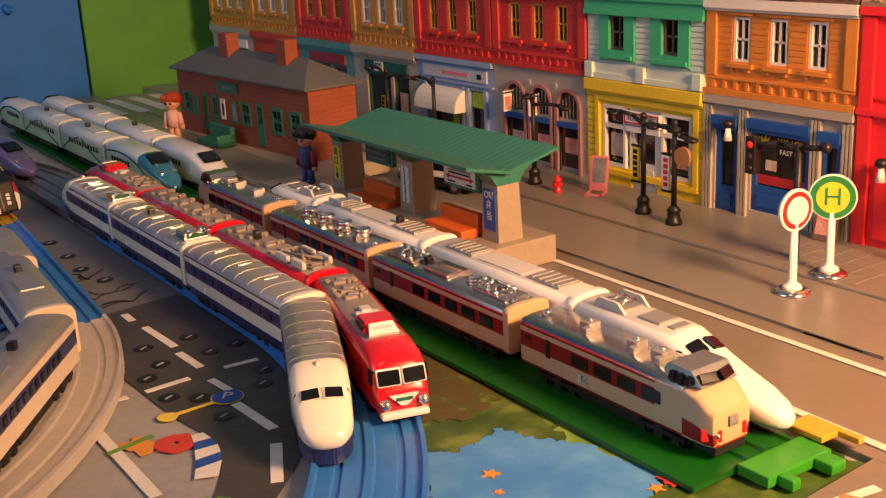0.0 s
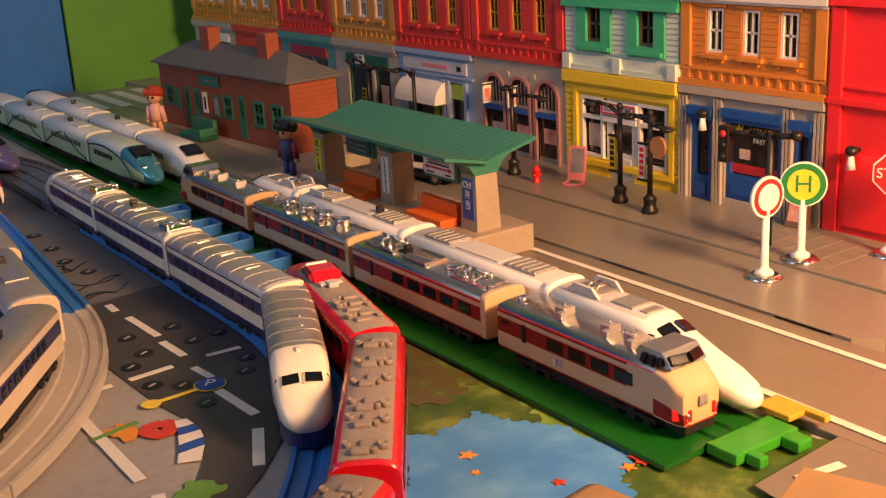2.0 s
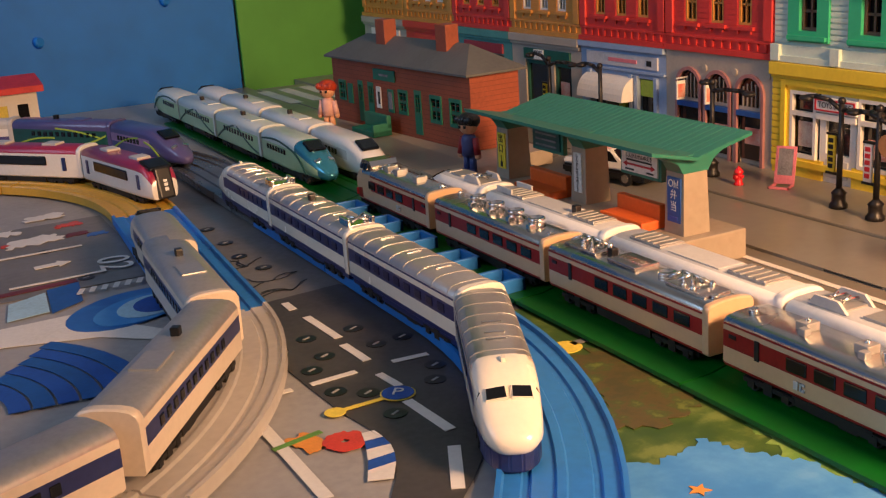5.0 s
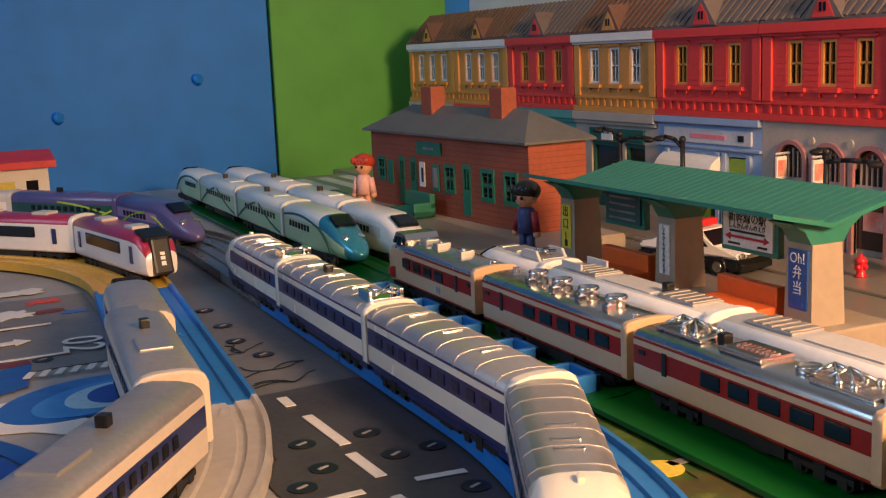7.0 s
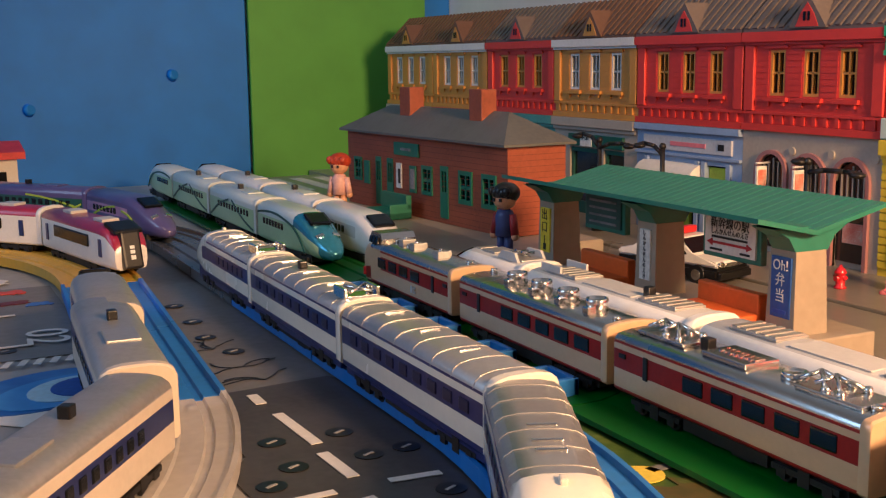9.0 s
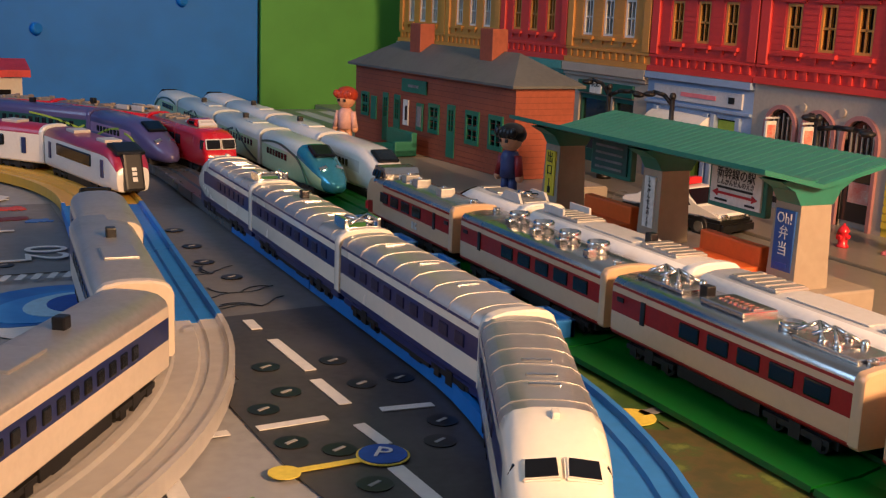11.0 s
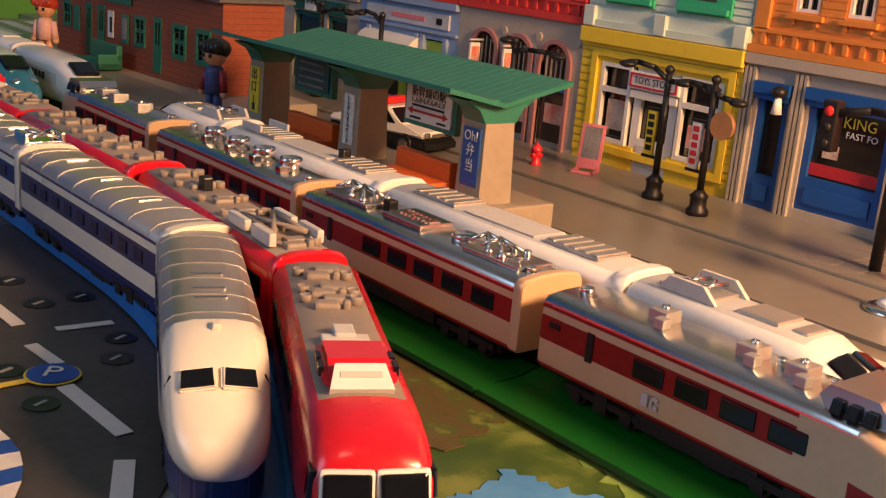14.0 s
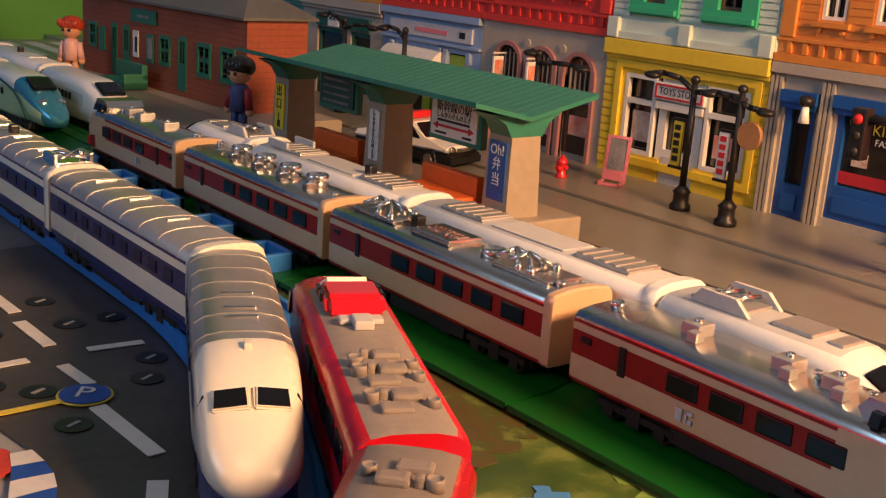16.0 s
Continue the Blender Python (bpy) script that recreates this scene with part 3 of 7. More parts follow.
def curve(cx, cy, r, a0, a1, n=14):
    return [(cx + r * math.cos(radians(a0 + (a1 - a0) * i / n)), cy + r * math.sin(radians(a0 + (a1 - a0) * i / n)), a0 + (a1 - a0) * i / n) for i in range(n + 1)]


def rails():
    mid = (R_IN + R_OUT) / 2
    x = XC + mid
    g = "rails of the large loop"
    for a, b in ((YC, 0.098), (0.099, 0.206)):
        rail("straight_rail", straight(x, a, b), BLUE_RAIL, "blue plastic straight toy rail with two grooves", g)
    for a, b in ((0.207, 0.283), (0.284, YF)):
        rail("straight_rail", straight(x, a, b), GREY_RAIL, "smoky grey plastic straight toy rail", g)
    for k in range(4):
        rail("curved_rail", curve(XC, YC, mid, -45 * k, -45 * (k + 1) + 0.25), BLUE_RAIL, "blue plastic curved toy rail with two grooves", g)
        rail("curved_rail", curve(XC, YF, mid, 45 * k, 45 * (k + 1) - 0.25), GREY_RAIL if k == 0 else BLUE_RAIL, "plastic curved toy rail of the loop", g)
    for a, b in ((YC, 0.18), (0.181, YF)):
        rail("straight_rail", straight(XC - mid, a, b), BLUE_RAIL, "blue plastic straight toy rail with two grooves", g)
    # cross ties of the blue double rail
    for k, y in enumerate((0.012, 0.052, 0.095, 0.135, 0.178)):
        bm = boxes((-0.0239, -0.0015, y, y + 0.0022, 0.0012, 0.0085), (-0.0239, -0.0015, y + 0.016, y + 0.0182, 0.0012, 0.0085), (-0.0035, -0.0015, y, y + 0.0182, 0.0012, 0.0085), bevel=0.0004)
        tagged(finish("rail_joiner", bm, BLUE_RAIL), "blue plastic bracket between two toy rails", "rail joiner", "brackets beside the blue rail")
    g = "green rails by the platform"
    for a, b in ((-0.213, -0.106), (-0.105, 0.003), (0.004, 0.111), (0.112, 0.219), (0.22, 0.327), (0.328, 0.435), (0.436, 0.60)):
        rail("straight_rail", straight(0.0205, a, b), GREEN_RAIL, "green plastic straight toy rail with two grooves", g, BANK_PROFILE)
    bm = boxes((0.006, 0.036, -0.226, -0.2135, 0.0012, 0.0052), (0.010, 0.014, -0.232, -0.226, 0.0012, 0.005), (0.027, 0.034, -0.233, -0.226, 0.0012, 0.005), bevel=0.0008)
    tagged(finish("rail_end", bm, GREEN_END), "green plastic end piece of a toy rail", "rail end")
    bm = boxes((0.036, 0.047, -0.222, -0.208, 0.0052, 0.0075), (0.044, 0.047, -0.230, -0.222, 0.0052, 0.0075), bevel=0.0006)
    tagged(finish("rail_clip", bm, YELLOW_RAIL), "yellow plastic clip at the end of a rail", "rail clip")
    g = "rails of the inner track"
    cx, cy, r = -0.333, 0.0615, 0.206
    for k in range(2):
        inner = rail("curved_rail", curve(cx, cy, r, -45 * k, -45 * (k + 1) + 0.3), CLEAR_RAIL, "frosted clear plastic curved toy rail", g)
        inner.matrix_basis = INNER
    for a, b in ((0.062, 0.165), (0.166, 0.268)):
        inner = rail("straight_rail", straight(cx + r, a, b), BLUE_RAIL, "blue plastic straight toy rail with two grooves", g)
        inner.matrix_basis = INNER
    for k in range(2):
        inner = rail("curved_rail", curve(cx, 0.269, r, 45 * k, 45 * (k + 1) - 0.3), YELLOW_RAIL, "yellow plastic curved toy rail", g)
        inner.matrix_basis = INNER


def on_loop(s, r):
    """Place and turn at s metres along a lane of the loop; s = 0 where the near curve begins."""
    line, turn = YF - YC, math.pi * r
    total = 2 * (line + turn)
    s = (s + line) % total - line
    if s < 0:
        return Vector((XC + r, YC - s)), 0.0
    if s < turn:
        a = s / r
        return Vector((XC + r * math.cos(a), YC - r * math.sin(a))), -a
    s -= turn
    if s < line:
        return Vector((XC - r, YC + s)), -math.pi
    a = (s - line) / r
    return Vector((XC - r * math.cos(a), YF + r * math.sin(a))), -math.pi - a


def loop_pose(s, r, half=0.033):
    """The pose of a car whose middle is at s, standing on two bogies."""
    (p, a), (q, b) = on_loop(s + half, r), on_loop(s - half, r)
    d = p - q
    m = (p + q) / 2
    return Matrix.Translation((m.x, m.y, 0.0048)) @ Matrix.Rotation(math.atan2(d.x, -d.y), 4, "Z")


# ---- toy trains: a car looks along its own -y, its zero height is the rail ----
HW = 0.0102


def section(y, ws=1.0, zb=0.0042, zt=0.0250, soft=0.0, breaks=(0.0062, 0.0112, 0.0172, 0.0200)):
    base, top = 0.0042, 0.0250
    side = [(HW * 0.93, base), (HW, base + 0.0008)] + [(HW, z) for z in breaks] + [(HW * 0.992, breaks[-1] + 0.0008), (HW * 0.92, 0.0229), (HW * 0.74, 0.0242), (HW * 0.40, 0.0249), (0.0, top)]
    if breaks[-1] < 0.0198:
        e = breaks[-1]
        side[-5:] = [(HW * 0.998, e + 0.0008), (HW * 0.975, e + 0.0018), (HW * 0.88, e + 0.0028), (HW * 0.45, e + 0.0035), (0.0, e + 0.0037)]
    out = []
    for x, z in side:
        f = (z - base) / (top - base)
        ex = HW * math.sqrt(max(0.0, 1 - (abs(2 * f - 1)) ** 2.6))
        x2 = (x * (1 - soft) + ex * soft) * ws
        out.append((x2, zb + f * (zt - zb)))
    pts = [Vector((x, y, z)) for x, z in out] + [Vector((-x, y, z)) for x, z in out[-2::-1]]
    return pts


def hull(stations, index, breaks):
    """A body lofted through stations (y, width, bottom, top, softness); index(band, y) picks its material."""
    bm = bmesh.new()
    rings = [[bm.verts.new(p) for p in section(*s, breaks=breaks)] for s in stations]
    n = len(rings[0])
    half = n // 2
    for (a, b), (s, t) in zip(zip(rings, rings[1:]), zip(stations, stations[1:])):
        for i in range(n):
            f = bm.faces.new((a[i], a[(i + 1) % n], b[(i + 1) % n], b[i]))
            band = i if i < half else n - 2 - i
            f.material_index = index(max(band, 0) if i != n - 1 else 0, (s[0] + t[0]) / 2)
            f.smooth = True
    bm.faces.new(rings[0]).material_index = index(-1, stations[0][0])
    bm.faces.new(rings[-1]).material_index = index(-2, stations[-1][0])
    return bm


def roof_strip(y0, y1, lift):
    """A thin strip that follows the roof's curve."""
    bm = bmesh.new()
    line = [p for p in section(0.0) if p.z > 0.0203]
    rows = []
    for y in (y0, y1):
        for up in (-0.0003, lift):
            rows.append([bm.verts.new((p.x * (1 + up / HW), y, p.z + up)) for p in line])
    for a, b in ((0, 1), (1, 3), (3, 2), (2, 0)):
        for i in range(len(line) - 1):
            bm.faces.new((rows[a][i], rows[a][i + 1], rows[b][i + 1], rows[b][i]))
    return bm


def harden(ob, angle=38):
    me = ob.data
    me.set_sharp_from_angle(angle=radians(angle))
    return ob


def plate(name, parent, material, m, w, h, d=0.0006, label=""):
    """A thin bevelled plate, w by h, that faces its own z."""
    return part(name, boxes((-w / 2, w / 2, -h / 2, h / 2, -d, d), bevel=min(w, h) * 0.12), material, parent, label, at=m)


SIDE = {1: Matrix(((0, 0, 1, 0), (1, 0, 0, 0), (0, 1, 0, 0), (0, 0, 0, 1))), -1: Matrix(((0, 0, -1, 0), (-1, 0, 0, 0), (0, 1, 0, 0), (0, 0, 0, 1)))}


def side_windows(car, ys, z, w, h, material, proud=-0.0001, both=(1, -1)):
    first = None
    for s in both:
        for y in ys:
            m = Matrix.Translation((s * (HW + proud), y, z)) @ SIDE[s]
            first = plate("window", car, material, m, w, h, 0.0005) if first is None else (same("window", first, car, m), first)[1]


def running_gear(car, length, nose=0.0):
    for y in (length * 0.30 - nose * 0.2, -length * 0.30 + nose * 0.4):
        bogie = part("bogie", boxes((-0.0074, 0.0074, y - 0.0125, y + 0.0125, 0.0008, 0.0044), bevel=0.0003), UNDER, car)
        for s in (1, -1):
            bm = boxes((s * 0.0089 - 0.0005, s * 0.0089 + 0.0005, y - 0.0115, y + 0.0115, 0.0016, 0.0032), (s * 0.0090 - 0.0006, s * 0.0090 + 0.0006, y - 0.002, y + 0.002, 0.0000, 0.0042), (s * 0.0090 - 0.0006, s * 0.0090 + 0.0006, y - 0.0094, y - 0.0062, 0.0002, 0.0028), (s * 0.0090 - 0.0006, s * 0.0090 + 0.0006, y + 0.0062, y + 0.0094, 0.0002, 0.0028))
            part("side_frame", bm, UNDER, bogie)
            for k in (-0.0078, 0.0078):
                part("wheel", tube(bmesh.new(), (s * 0.0064, y + k, 0.0014), (s * 0.0082, y + k, 0.0014), 0.0026, n=12), UNDER, bogie)
    bm = boxes((-0.0086, 0.0086, -length * 0.14, length * 0.14, 0.0008, 0.0044), (-0.0089, 0.0089, -length * 0.11, -length * 0.03, -0.0002, 0.0044), (-0.0089, 0.0089, length * 0.02, length * 0.10, 0.0002, 0.0044), (-0.0085, 0.0085, -length * 0.42 + nose * .6, length * 0.46, 0.0034, 0.0046), bevel=0.0003)
    part("underframe", bm, UNDER, car)
    for s in (1, -1):
        part("side_box", boxes((s * 0.0088 - 0.0004, s * 0.0088 + 0.0004, -length * 0.17, length * 0.17, 0.0006, 0.0044), bevel=0.0002), UNDER, car)
    bm = boxes((-0.0014, 0.0014, length * 0.45, length * 0.53, 0.0030, 0.0046), bevel=0.0003)
    tube(bm, (0, length * 0.53, 0.0022), (0, length * 0.53, 0.0050), 0.0019, n=10)
    part("coupler", bm, BLACK, car)


def roof_box(car, x0, x1, y0, y1, h, material, name="roof_unit", z=0.0246, bevel=0.0004):
    part(name, boxes((x0, x1, y0, y1, z, z + h), bevel=bevel), material, car)


def roof_round(car, y, r, h, material, x=0.0, name="air_vent", z=0.0244):
    bm = bmesh.new()
    lathe(bm, [(r, z), (r, z + h * 0.85), (r * 0.93, z + h), (r * 0.80, z + h), (r * 0.76, z + h * 0.86), (0.0004, z + h * 0.86)], 18, at=(x, y, 0))
    part(name, bm, material, car)


BR_485 = (0.0056, 0.0114, 0.0174, 0.0192)
BR_0 = (0.0066, 0.0122, 0.0182, 0.0204)


def mid_body(car, length, index, mats, breaks):
    h = length / 2
    ends = [(-h, 0.97, 0.0044, 0.0244, 0.02), (-h + 0.0012, 1, 0.0042, 0.0250, 0.0), (h - 0.0012, 1, 0.0042, 0.0250, 0.0), (h, 0.97, 0.0044, 0.0244, 0.02)]
    return harden(part("body", hull(ends, index, breaks), mats, car))


def end_frame(car, y, material, depth=0.0030, breaks=None):
    """The raised gangway frame that rings the end of a car."""
    bm = hull([(y, 0.99, 0.0044, 0.0252, 0), (y + 0.0006, 1.012, 0.0043, 0.0258, 0), (y + depth - 0.0006, 1.012, 0.0043, 0.0258, 0), (y + depth, 0.99, 0.0044, 0.0252, 0)], lambda b, v: 0, breaks or BR_0)
    return harden(part("end_frame", bm, material, car))


def limited_express(kind):
    """A car of the cream and maroon express."""
    car = empty("train_car")
    L = 0.0950 if kind in ("lead", "tail") else 0.1005
    band = {0: 1, 1: 1, 2: 0, 3: 1, 4: 0, 5: 1, 6: 2}
    index = lambda b, y: 0 if b < 0 else band.get(b, 2)
    mats = [CREAM, MAROON, SILVER]
    if kind in ("lead", "tail"):
        h = L / 2
        st = [(h, 0.97, 0.0044, 0.0244, 0.02), (h - 0.0012, 1, 0.0042, 0.0250, 0), (-h + 0.024, 1, 0.0042, 0.0250, 0), (-h + 0.0235, 1, 0.0042, 0.0252, 0), (-h + 0.012, 0.99, 0.0040, 0.0250, 0.03), (-h + 0.0065, 0.96, 0.0036, 0.0236, 0.08), (-h + 0.0025, 0.90, 0.0034, 0.0196, 0.14), (-h + 0.0004, 0.82, 0.0036, 0.0180, 0.18), (-h, 0.70, 0.0045, 0.0165, 0.2)]
        def lead_index(b, y):
            if y < -h + 0.012:
                return 1 if (b in (2,) and y < -h + 0.010) or b == 0 else 0
            if y < -h + 0.0238:
                return 1 if b in (0, 1) else (0 if b < 6 else 2)
            return index(b, y)
        harden(part("body", hull(st, lead_index, BR_485), mats, car))
        # cab: side lights, windscreen, roof hump
        bm = bmesh.new()
        prism(bm, [(-h + 0.022, 0.0246), (-h + 0.020, 0.0272), (-h + 0.010, 0.0272), (-h + 0.0056, 0.0225), (-h + 0.020, 0.0220)], -0.0082, 0.0082, axis="x")
        part("cab_roof", bm, SILVER, car)
        for s in (1, -1):
            for k in range(3):
                m = Matrix.Translation((s * 0.00885, -h + 0.0175 - 0.0034 * k, 0.0236)) @ SIDE[s] @ pose(0, 0, 0, -18, 0, 0)
                plate("cab_window", car, GLASS_DARK, m, 0.0024, 0.0030, 0.0006)
            m = Matrix.Translation((s * 0.0040, -h + 0.0068, 0.0246)) @ pose(0, 0, 0, 52, s * 0, s * 14)
            plate("windscreen", car, GLASS_DARK, m, 0.0066, 0.0036, 0.0007)
            plate("headlight_panel", car, SIGN_RED, Matrix.Translation((s * 0.0074, -h + 0.0018, 0.0078)) @ pose(0, 0, 0, 90, 0, s * 42), 0.0066, 0.0040, 0.0008)
            bm = bmesh.new()
            ball(bm, (s * 0.0062, -h + 0.0004, 0.0078), 0.0011, mi=0)
            part("headlight", bm, CHROME, car)
        plate("destination_board", car, CHALK, Matrix.Translation((0, -h - 0.0002, 0.0118)) @ pose(0, 0, 0, 90, 0, 0), 0.0040, 0.0036, 0.0007, "grey framed train name board")
        part("snow_plough", boxes((-0.0070, 0.0070, -h + 0.0004, -h + 0.0100, 0.0006, 0.0042), bevel=0.0006), UNDER, car)
        ys = [h - 0.034 - 0.0118 * k for k in range(4)]
        running_gear(car, L, 0.010)
        for k in (0.020, -0.004, -0.016):
            roof_box(car, -0.0020, 0.0034, k - 0.0026, k + 0.0026, 0.0030, DULL_SILVER, bevel=0.0003)
            roof_box(car, -0.0050, -0.0022, k - 0.0044, k - 0.0016, 0.0024, DULL_SILVER, bevel=0.0003)
            roof_round(car, k, 0.0010, 0.0040, CHROME, x=0.0008)
        for k in (-0.010, -0.0225):
            roof_round(car, k, 0.0011, 0.0020, CHROME, x=0.0020)
        roof_round(car, h - 0.006, 0.0018, 0.0020, CHROME, x=-0.0020)
        if kind == "tail":
            end_frame(car, h - 0.0029, CREAM, 0.0034, BR_485)
    else:
        mid_body(car, L, index, mats, BR_485)
        end_frame(car, -L / 2 - 0.0005, CREAM, 0.0034, BR_485)
        ys = [-L / 2 + 0.0135 + 0.0122 * k for k in range(5)]
        running_gear(car, L)
        if kind == "vents":
            for k in range(4):
                y = -0.030 + 0.0175 * k
                roof_round(car, y, 0.0039, 0.0046, CHROME)
                roof_box(car, -0.0066, -0.0034, y - 0.0046, y - 0.0012, 0.0026, CHROME)
        else:
            for y0, y1, hh in ((-0.044, -0.022, 0.0012), (-0.004, 0.014, 0.0016), (0.022, 0.044, 0.0012)):
                roof_box(car, -0.0060, 0.0060, y0, y1, hh, SILVER)
            for y in (-0.032, -0.027, 0.030, 0.036):
                bm = bmesh.new()
                for s in (1, -1):
                    tube(bm, (s * 0.0044, y - 0.004, 0.0262), (0, y + 0.002, 0.0292), 0.0006, n=8)
                    tube(bm, (0, y + 0.002, 0.0292), (s * 0.0040, y + 0.005, 0.0270), 0.0006, n=8)
                    ball(bm, (s * 0.0044, y - 0.004, 0.0262), 0.0013, n=8)
                part("pantograph_arm", bm, CHROME, car)
            roof_round(car, -0.016, 0.0036, 0.0024, CHROME)
            part("knob", boxes((-0.0016, 0.0016, 0.0165, 0.0200, 0.0246, 0.0280), bevel=0.0005), BLACK, car, "small black roof knob")
            for k in range(8):
                roof_box(car, -0.0018, 0.0018, -0.003 + 0.002 * k, -0.0024 + 0.002 * k, 0.0021, CHROME, "roof_rib", bevel=0.0)
        for s in (1, -1):
            roof_round(car, s * 0.0455, 0.0014, 0.0018, CHROME, x=0.0028 * s)
    side_windows(car, ys, 0.0145, 0.0088, 0.0046, GLASS_DARK)
    side_windows(car, [L / 2 - 0.0165], 0.0142, 0.0022, 0.0070, BLACK)
    side_windows(car, [L / 2 - 0.005], 0.0156, 0.0034, 0.0014, BLACK)
    if kind in ("lead", "tail"):
        for s in (1, -1):
            bm = boxes((-0.0022, -0.0004, -0.0014, 0.0014, -0.0002, 0.0002), (0.0004, 0.0024, 0.0006, 0.0014, -0.0002, 0.0002), (0.0004, 0.0010, -0.0014, 0.0014, -0.0002, 0.0002), (0.0012, 0.0024, -0.0014, -0.0004, -0.0002, 0.0002))
            part("side_badge", bm, LIGHT_GREY, car, "pale grey emblem", at=Matrix.Translation((s * (HW + 0.0003), 0.012, 0.0086)) @ SIDE[s])
    for ob in car.children:
        if ob.name.split(".")[0] in ("roof_unit", "air_vent", "pantograph_arm", "knob", "roof_rib"):
            ob.matrix_basis = Matrix.Translation((0, 0, -0.0020))
    return car


def bullet_nose(car, L, mats, index):
    h = L / 2
    st = [(h, 0.97, 0.0044, 0.0244, 0.02), (h - 0.0012, 1, 0.0042, 0.0250, 0), (-h + 0.0322, 1, 0.0042, 0.0250, 0), (-h + 0.0319, 1.0, 0.0040, 0.0255, 0.02), (-h + 0.0280, 0.99, 0.0036, 0.0255, 0.07),
          (-h + 0.0225, 0.985, 0.0042, 0.0243, 0.14), (-h + 0.0178, 0.97, 0.0048, 0.0224, 0.24), (-h + 0.0110, 0.925, 0.0052, 0.0182, 0.42), (-h + 0.0075, 0.88, 0.0054, 0.0165, 0.58), (-h + 0.0045, 0.79, 0.0056, 0.0148, 0.78), (-h + 0.0020, 0.63, 0.0060, 0.0131, 0.92), (-h + 0.0006, 0.44, 0.0068, 0.0116, 1.0), (-h, 0.16, 0.0082, 0.0100, 1.0)]
    return harden(part("body", hull(st, index, BR_0), mats, car), 50)


def bullet_train(kind):
    """A car of the blue and ivory bullet train."""
    car = empty("train_car")
    L = 0.0995 if kind == "lead" else 0.1040
    band = {0: 1, 1: 1, 2: 0, 3: 1, 4: 0, 5: 1}
    index = lambda b, y: 0 if b < 0 else band.get(b, 2)
    mats = [IVORY, NAVY, SATIN]
    if kind in ("lead", "tail"):
        h = L / 2
        def li(b, y):
            if y < -h + 0.0321:
                return 1 if (b in (0, 1) and y > -h + 0.020) or (b == 3 and y > -h + 0.022) else 0
            return index(b, y)
        bullet_nose(car, L, mats, li)
        for s in (1, -1):
            m = Matrix.Translation((s * 0.0038, -h + 0.0144, 0.0202)) @ pose(0, 0, 0, 33, s * 8, s * 5)
            frame_bm = bmesh.new()
            prism(frame_bm, [(-0.0036, -0.0026), (0.0036, -0.0026), (0.0035, 0.0024), (-0.0035, 0.0024)], -0.0008, 0.0005)
            bmesh.ops.bevel(frame_bm, geom=frame_bm.edges[:], offset=0.0004, segments=2, affect="EDGES")
            w = part("windscreen", frame_bm, IVORY, car, at=m)
            pane_bm = bmesh.new()
            prism(pane_bm, [(-0.0030, -0.0020), (0.0030, -0.0020), (0.0028, 0.0018), (-0.0028, 0.0018)], 0.0003, 0.0007)
            part("pane", pane_bm, GLASS_DARK, w)
            m = Matrix.Translation((s * 0.0088, -h + 0.0176, 0.0188)) @ SIDE[s] @ pose(0, 0, 0, -24, 0, 0)
            plate("cab_window", car, GLASS_DARK, m, 0.0024, 0.0024, 0.0004)
            bm = bmesh.new()
            ball(bm, (s * 0.0077, -h + 0.0072, 0.0098), 0.0013, (0.7, 0.8, 1.3))
            part("headlight", bm, GLASS_DARK, car)
        part("roof_light", boxes((-0.0008, 0.0008, -h + 0.0262, -h + 0.0290, 0.0250, 0.0264), bevel=0.0004), IVORY, car)
        bm = bmesh.new()
        plan = [(0.0020, -h + 0.0014), (0.0048, -h + 0.0028), (0.0070, -h + 0.0056), (0.0085, -h + 0.0100), (0.0092, -h + 0.0180), (0.0094, -h + 0.0400)]
        prism(bm, plan + [(-x, y) for x, y in reversed(plan)], 0.0004, 0.0072)
        bmesh.ops.bevel(bm, geom=bm.edges[:], offset=0.0006, segments=2, affect="EDGES")
        part("skirt", bm, NAVY, car, "navy skirt under the nose")
        ribs = [h - 0.006 - 0.0112 * k for k in range(6)]
        running_gear(car, L, 0.024)
        ys = [h - 0.014 - 0.0075 * k for k in range(6)]
    else:
        mid_body(car, L, index, mats, BR_0)
        running_gear(car, L)
        ribs = [-L / 2 + 0.009 + 0.0128 * k for k in range(8)]
        ys = [-L / 2 + 0.014 + 0.0098 * k for k in range(9)]
    if kind == "tail":
        end_frame(car, L / 2 - 0.0039, IVORY, 0.0044)
    elif kind != "lead":
        end_frame(car, -L / 2 - 0.0005, IVORY, 0.0044)
    part("side_skirt", boxes((-0.0093, 0.0093, -L / 2 + (0.030 if kind in ("lead", "tail") else 0.002), L / 2 - 0.002, 0.0018, 0.0046), bevel=0.0004), NAVY, car)
    first = None
    for y in ribs:
        bm = roof_strip(-0.0002, 0.0002, 0.00014) if first is None else None
        first = part("roof_rib", bm, SATIN, car, at=Matrix.Translation((0, y, 0))) if first is None else (same("roof_rib", first, car, Matrix.Translation((0, y, 0))), first)[1]
    for k, y in enumerate((0.012, 0.002, -0.004) if kind in ("lead", "tail") else (0.03, 0.004, -0.022)):
        roof_box(car, -0.0034, 0.0034, y - 0.0002, y + 0.0006, 0.0009, CHROME, "roof_hatch", bevel=0.0002)
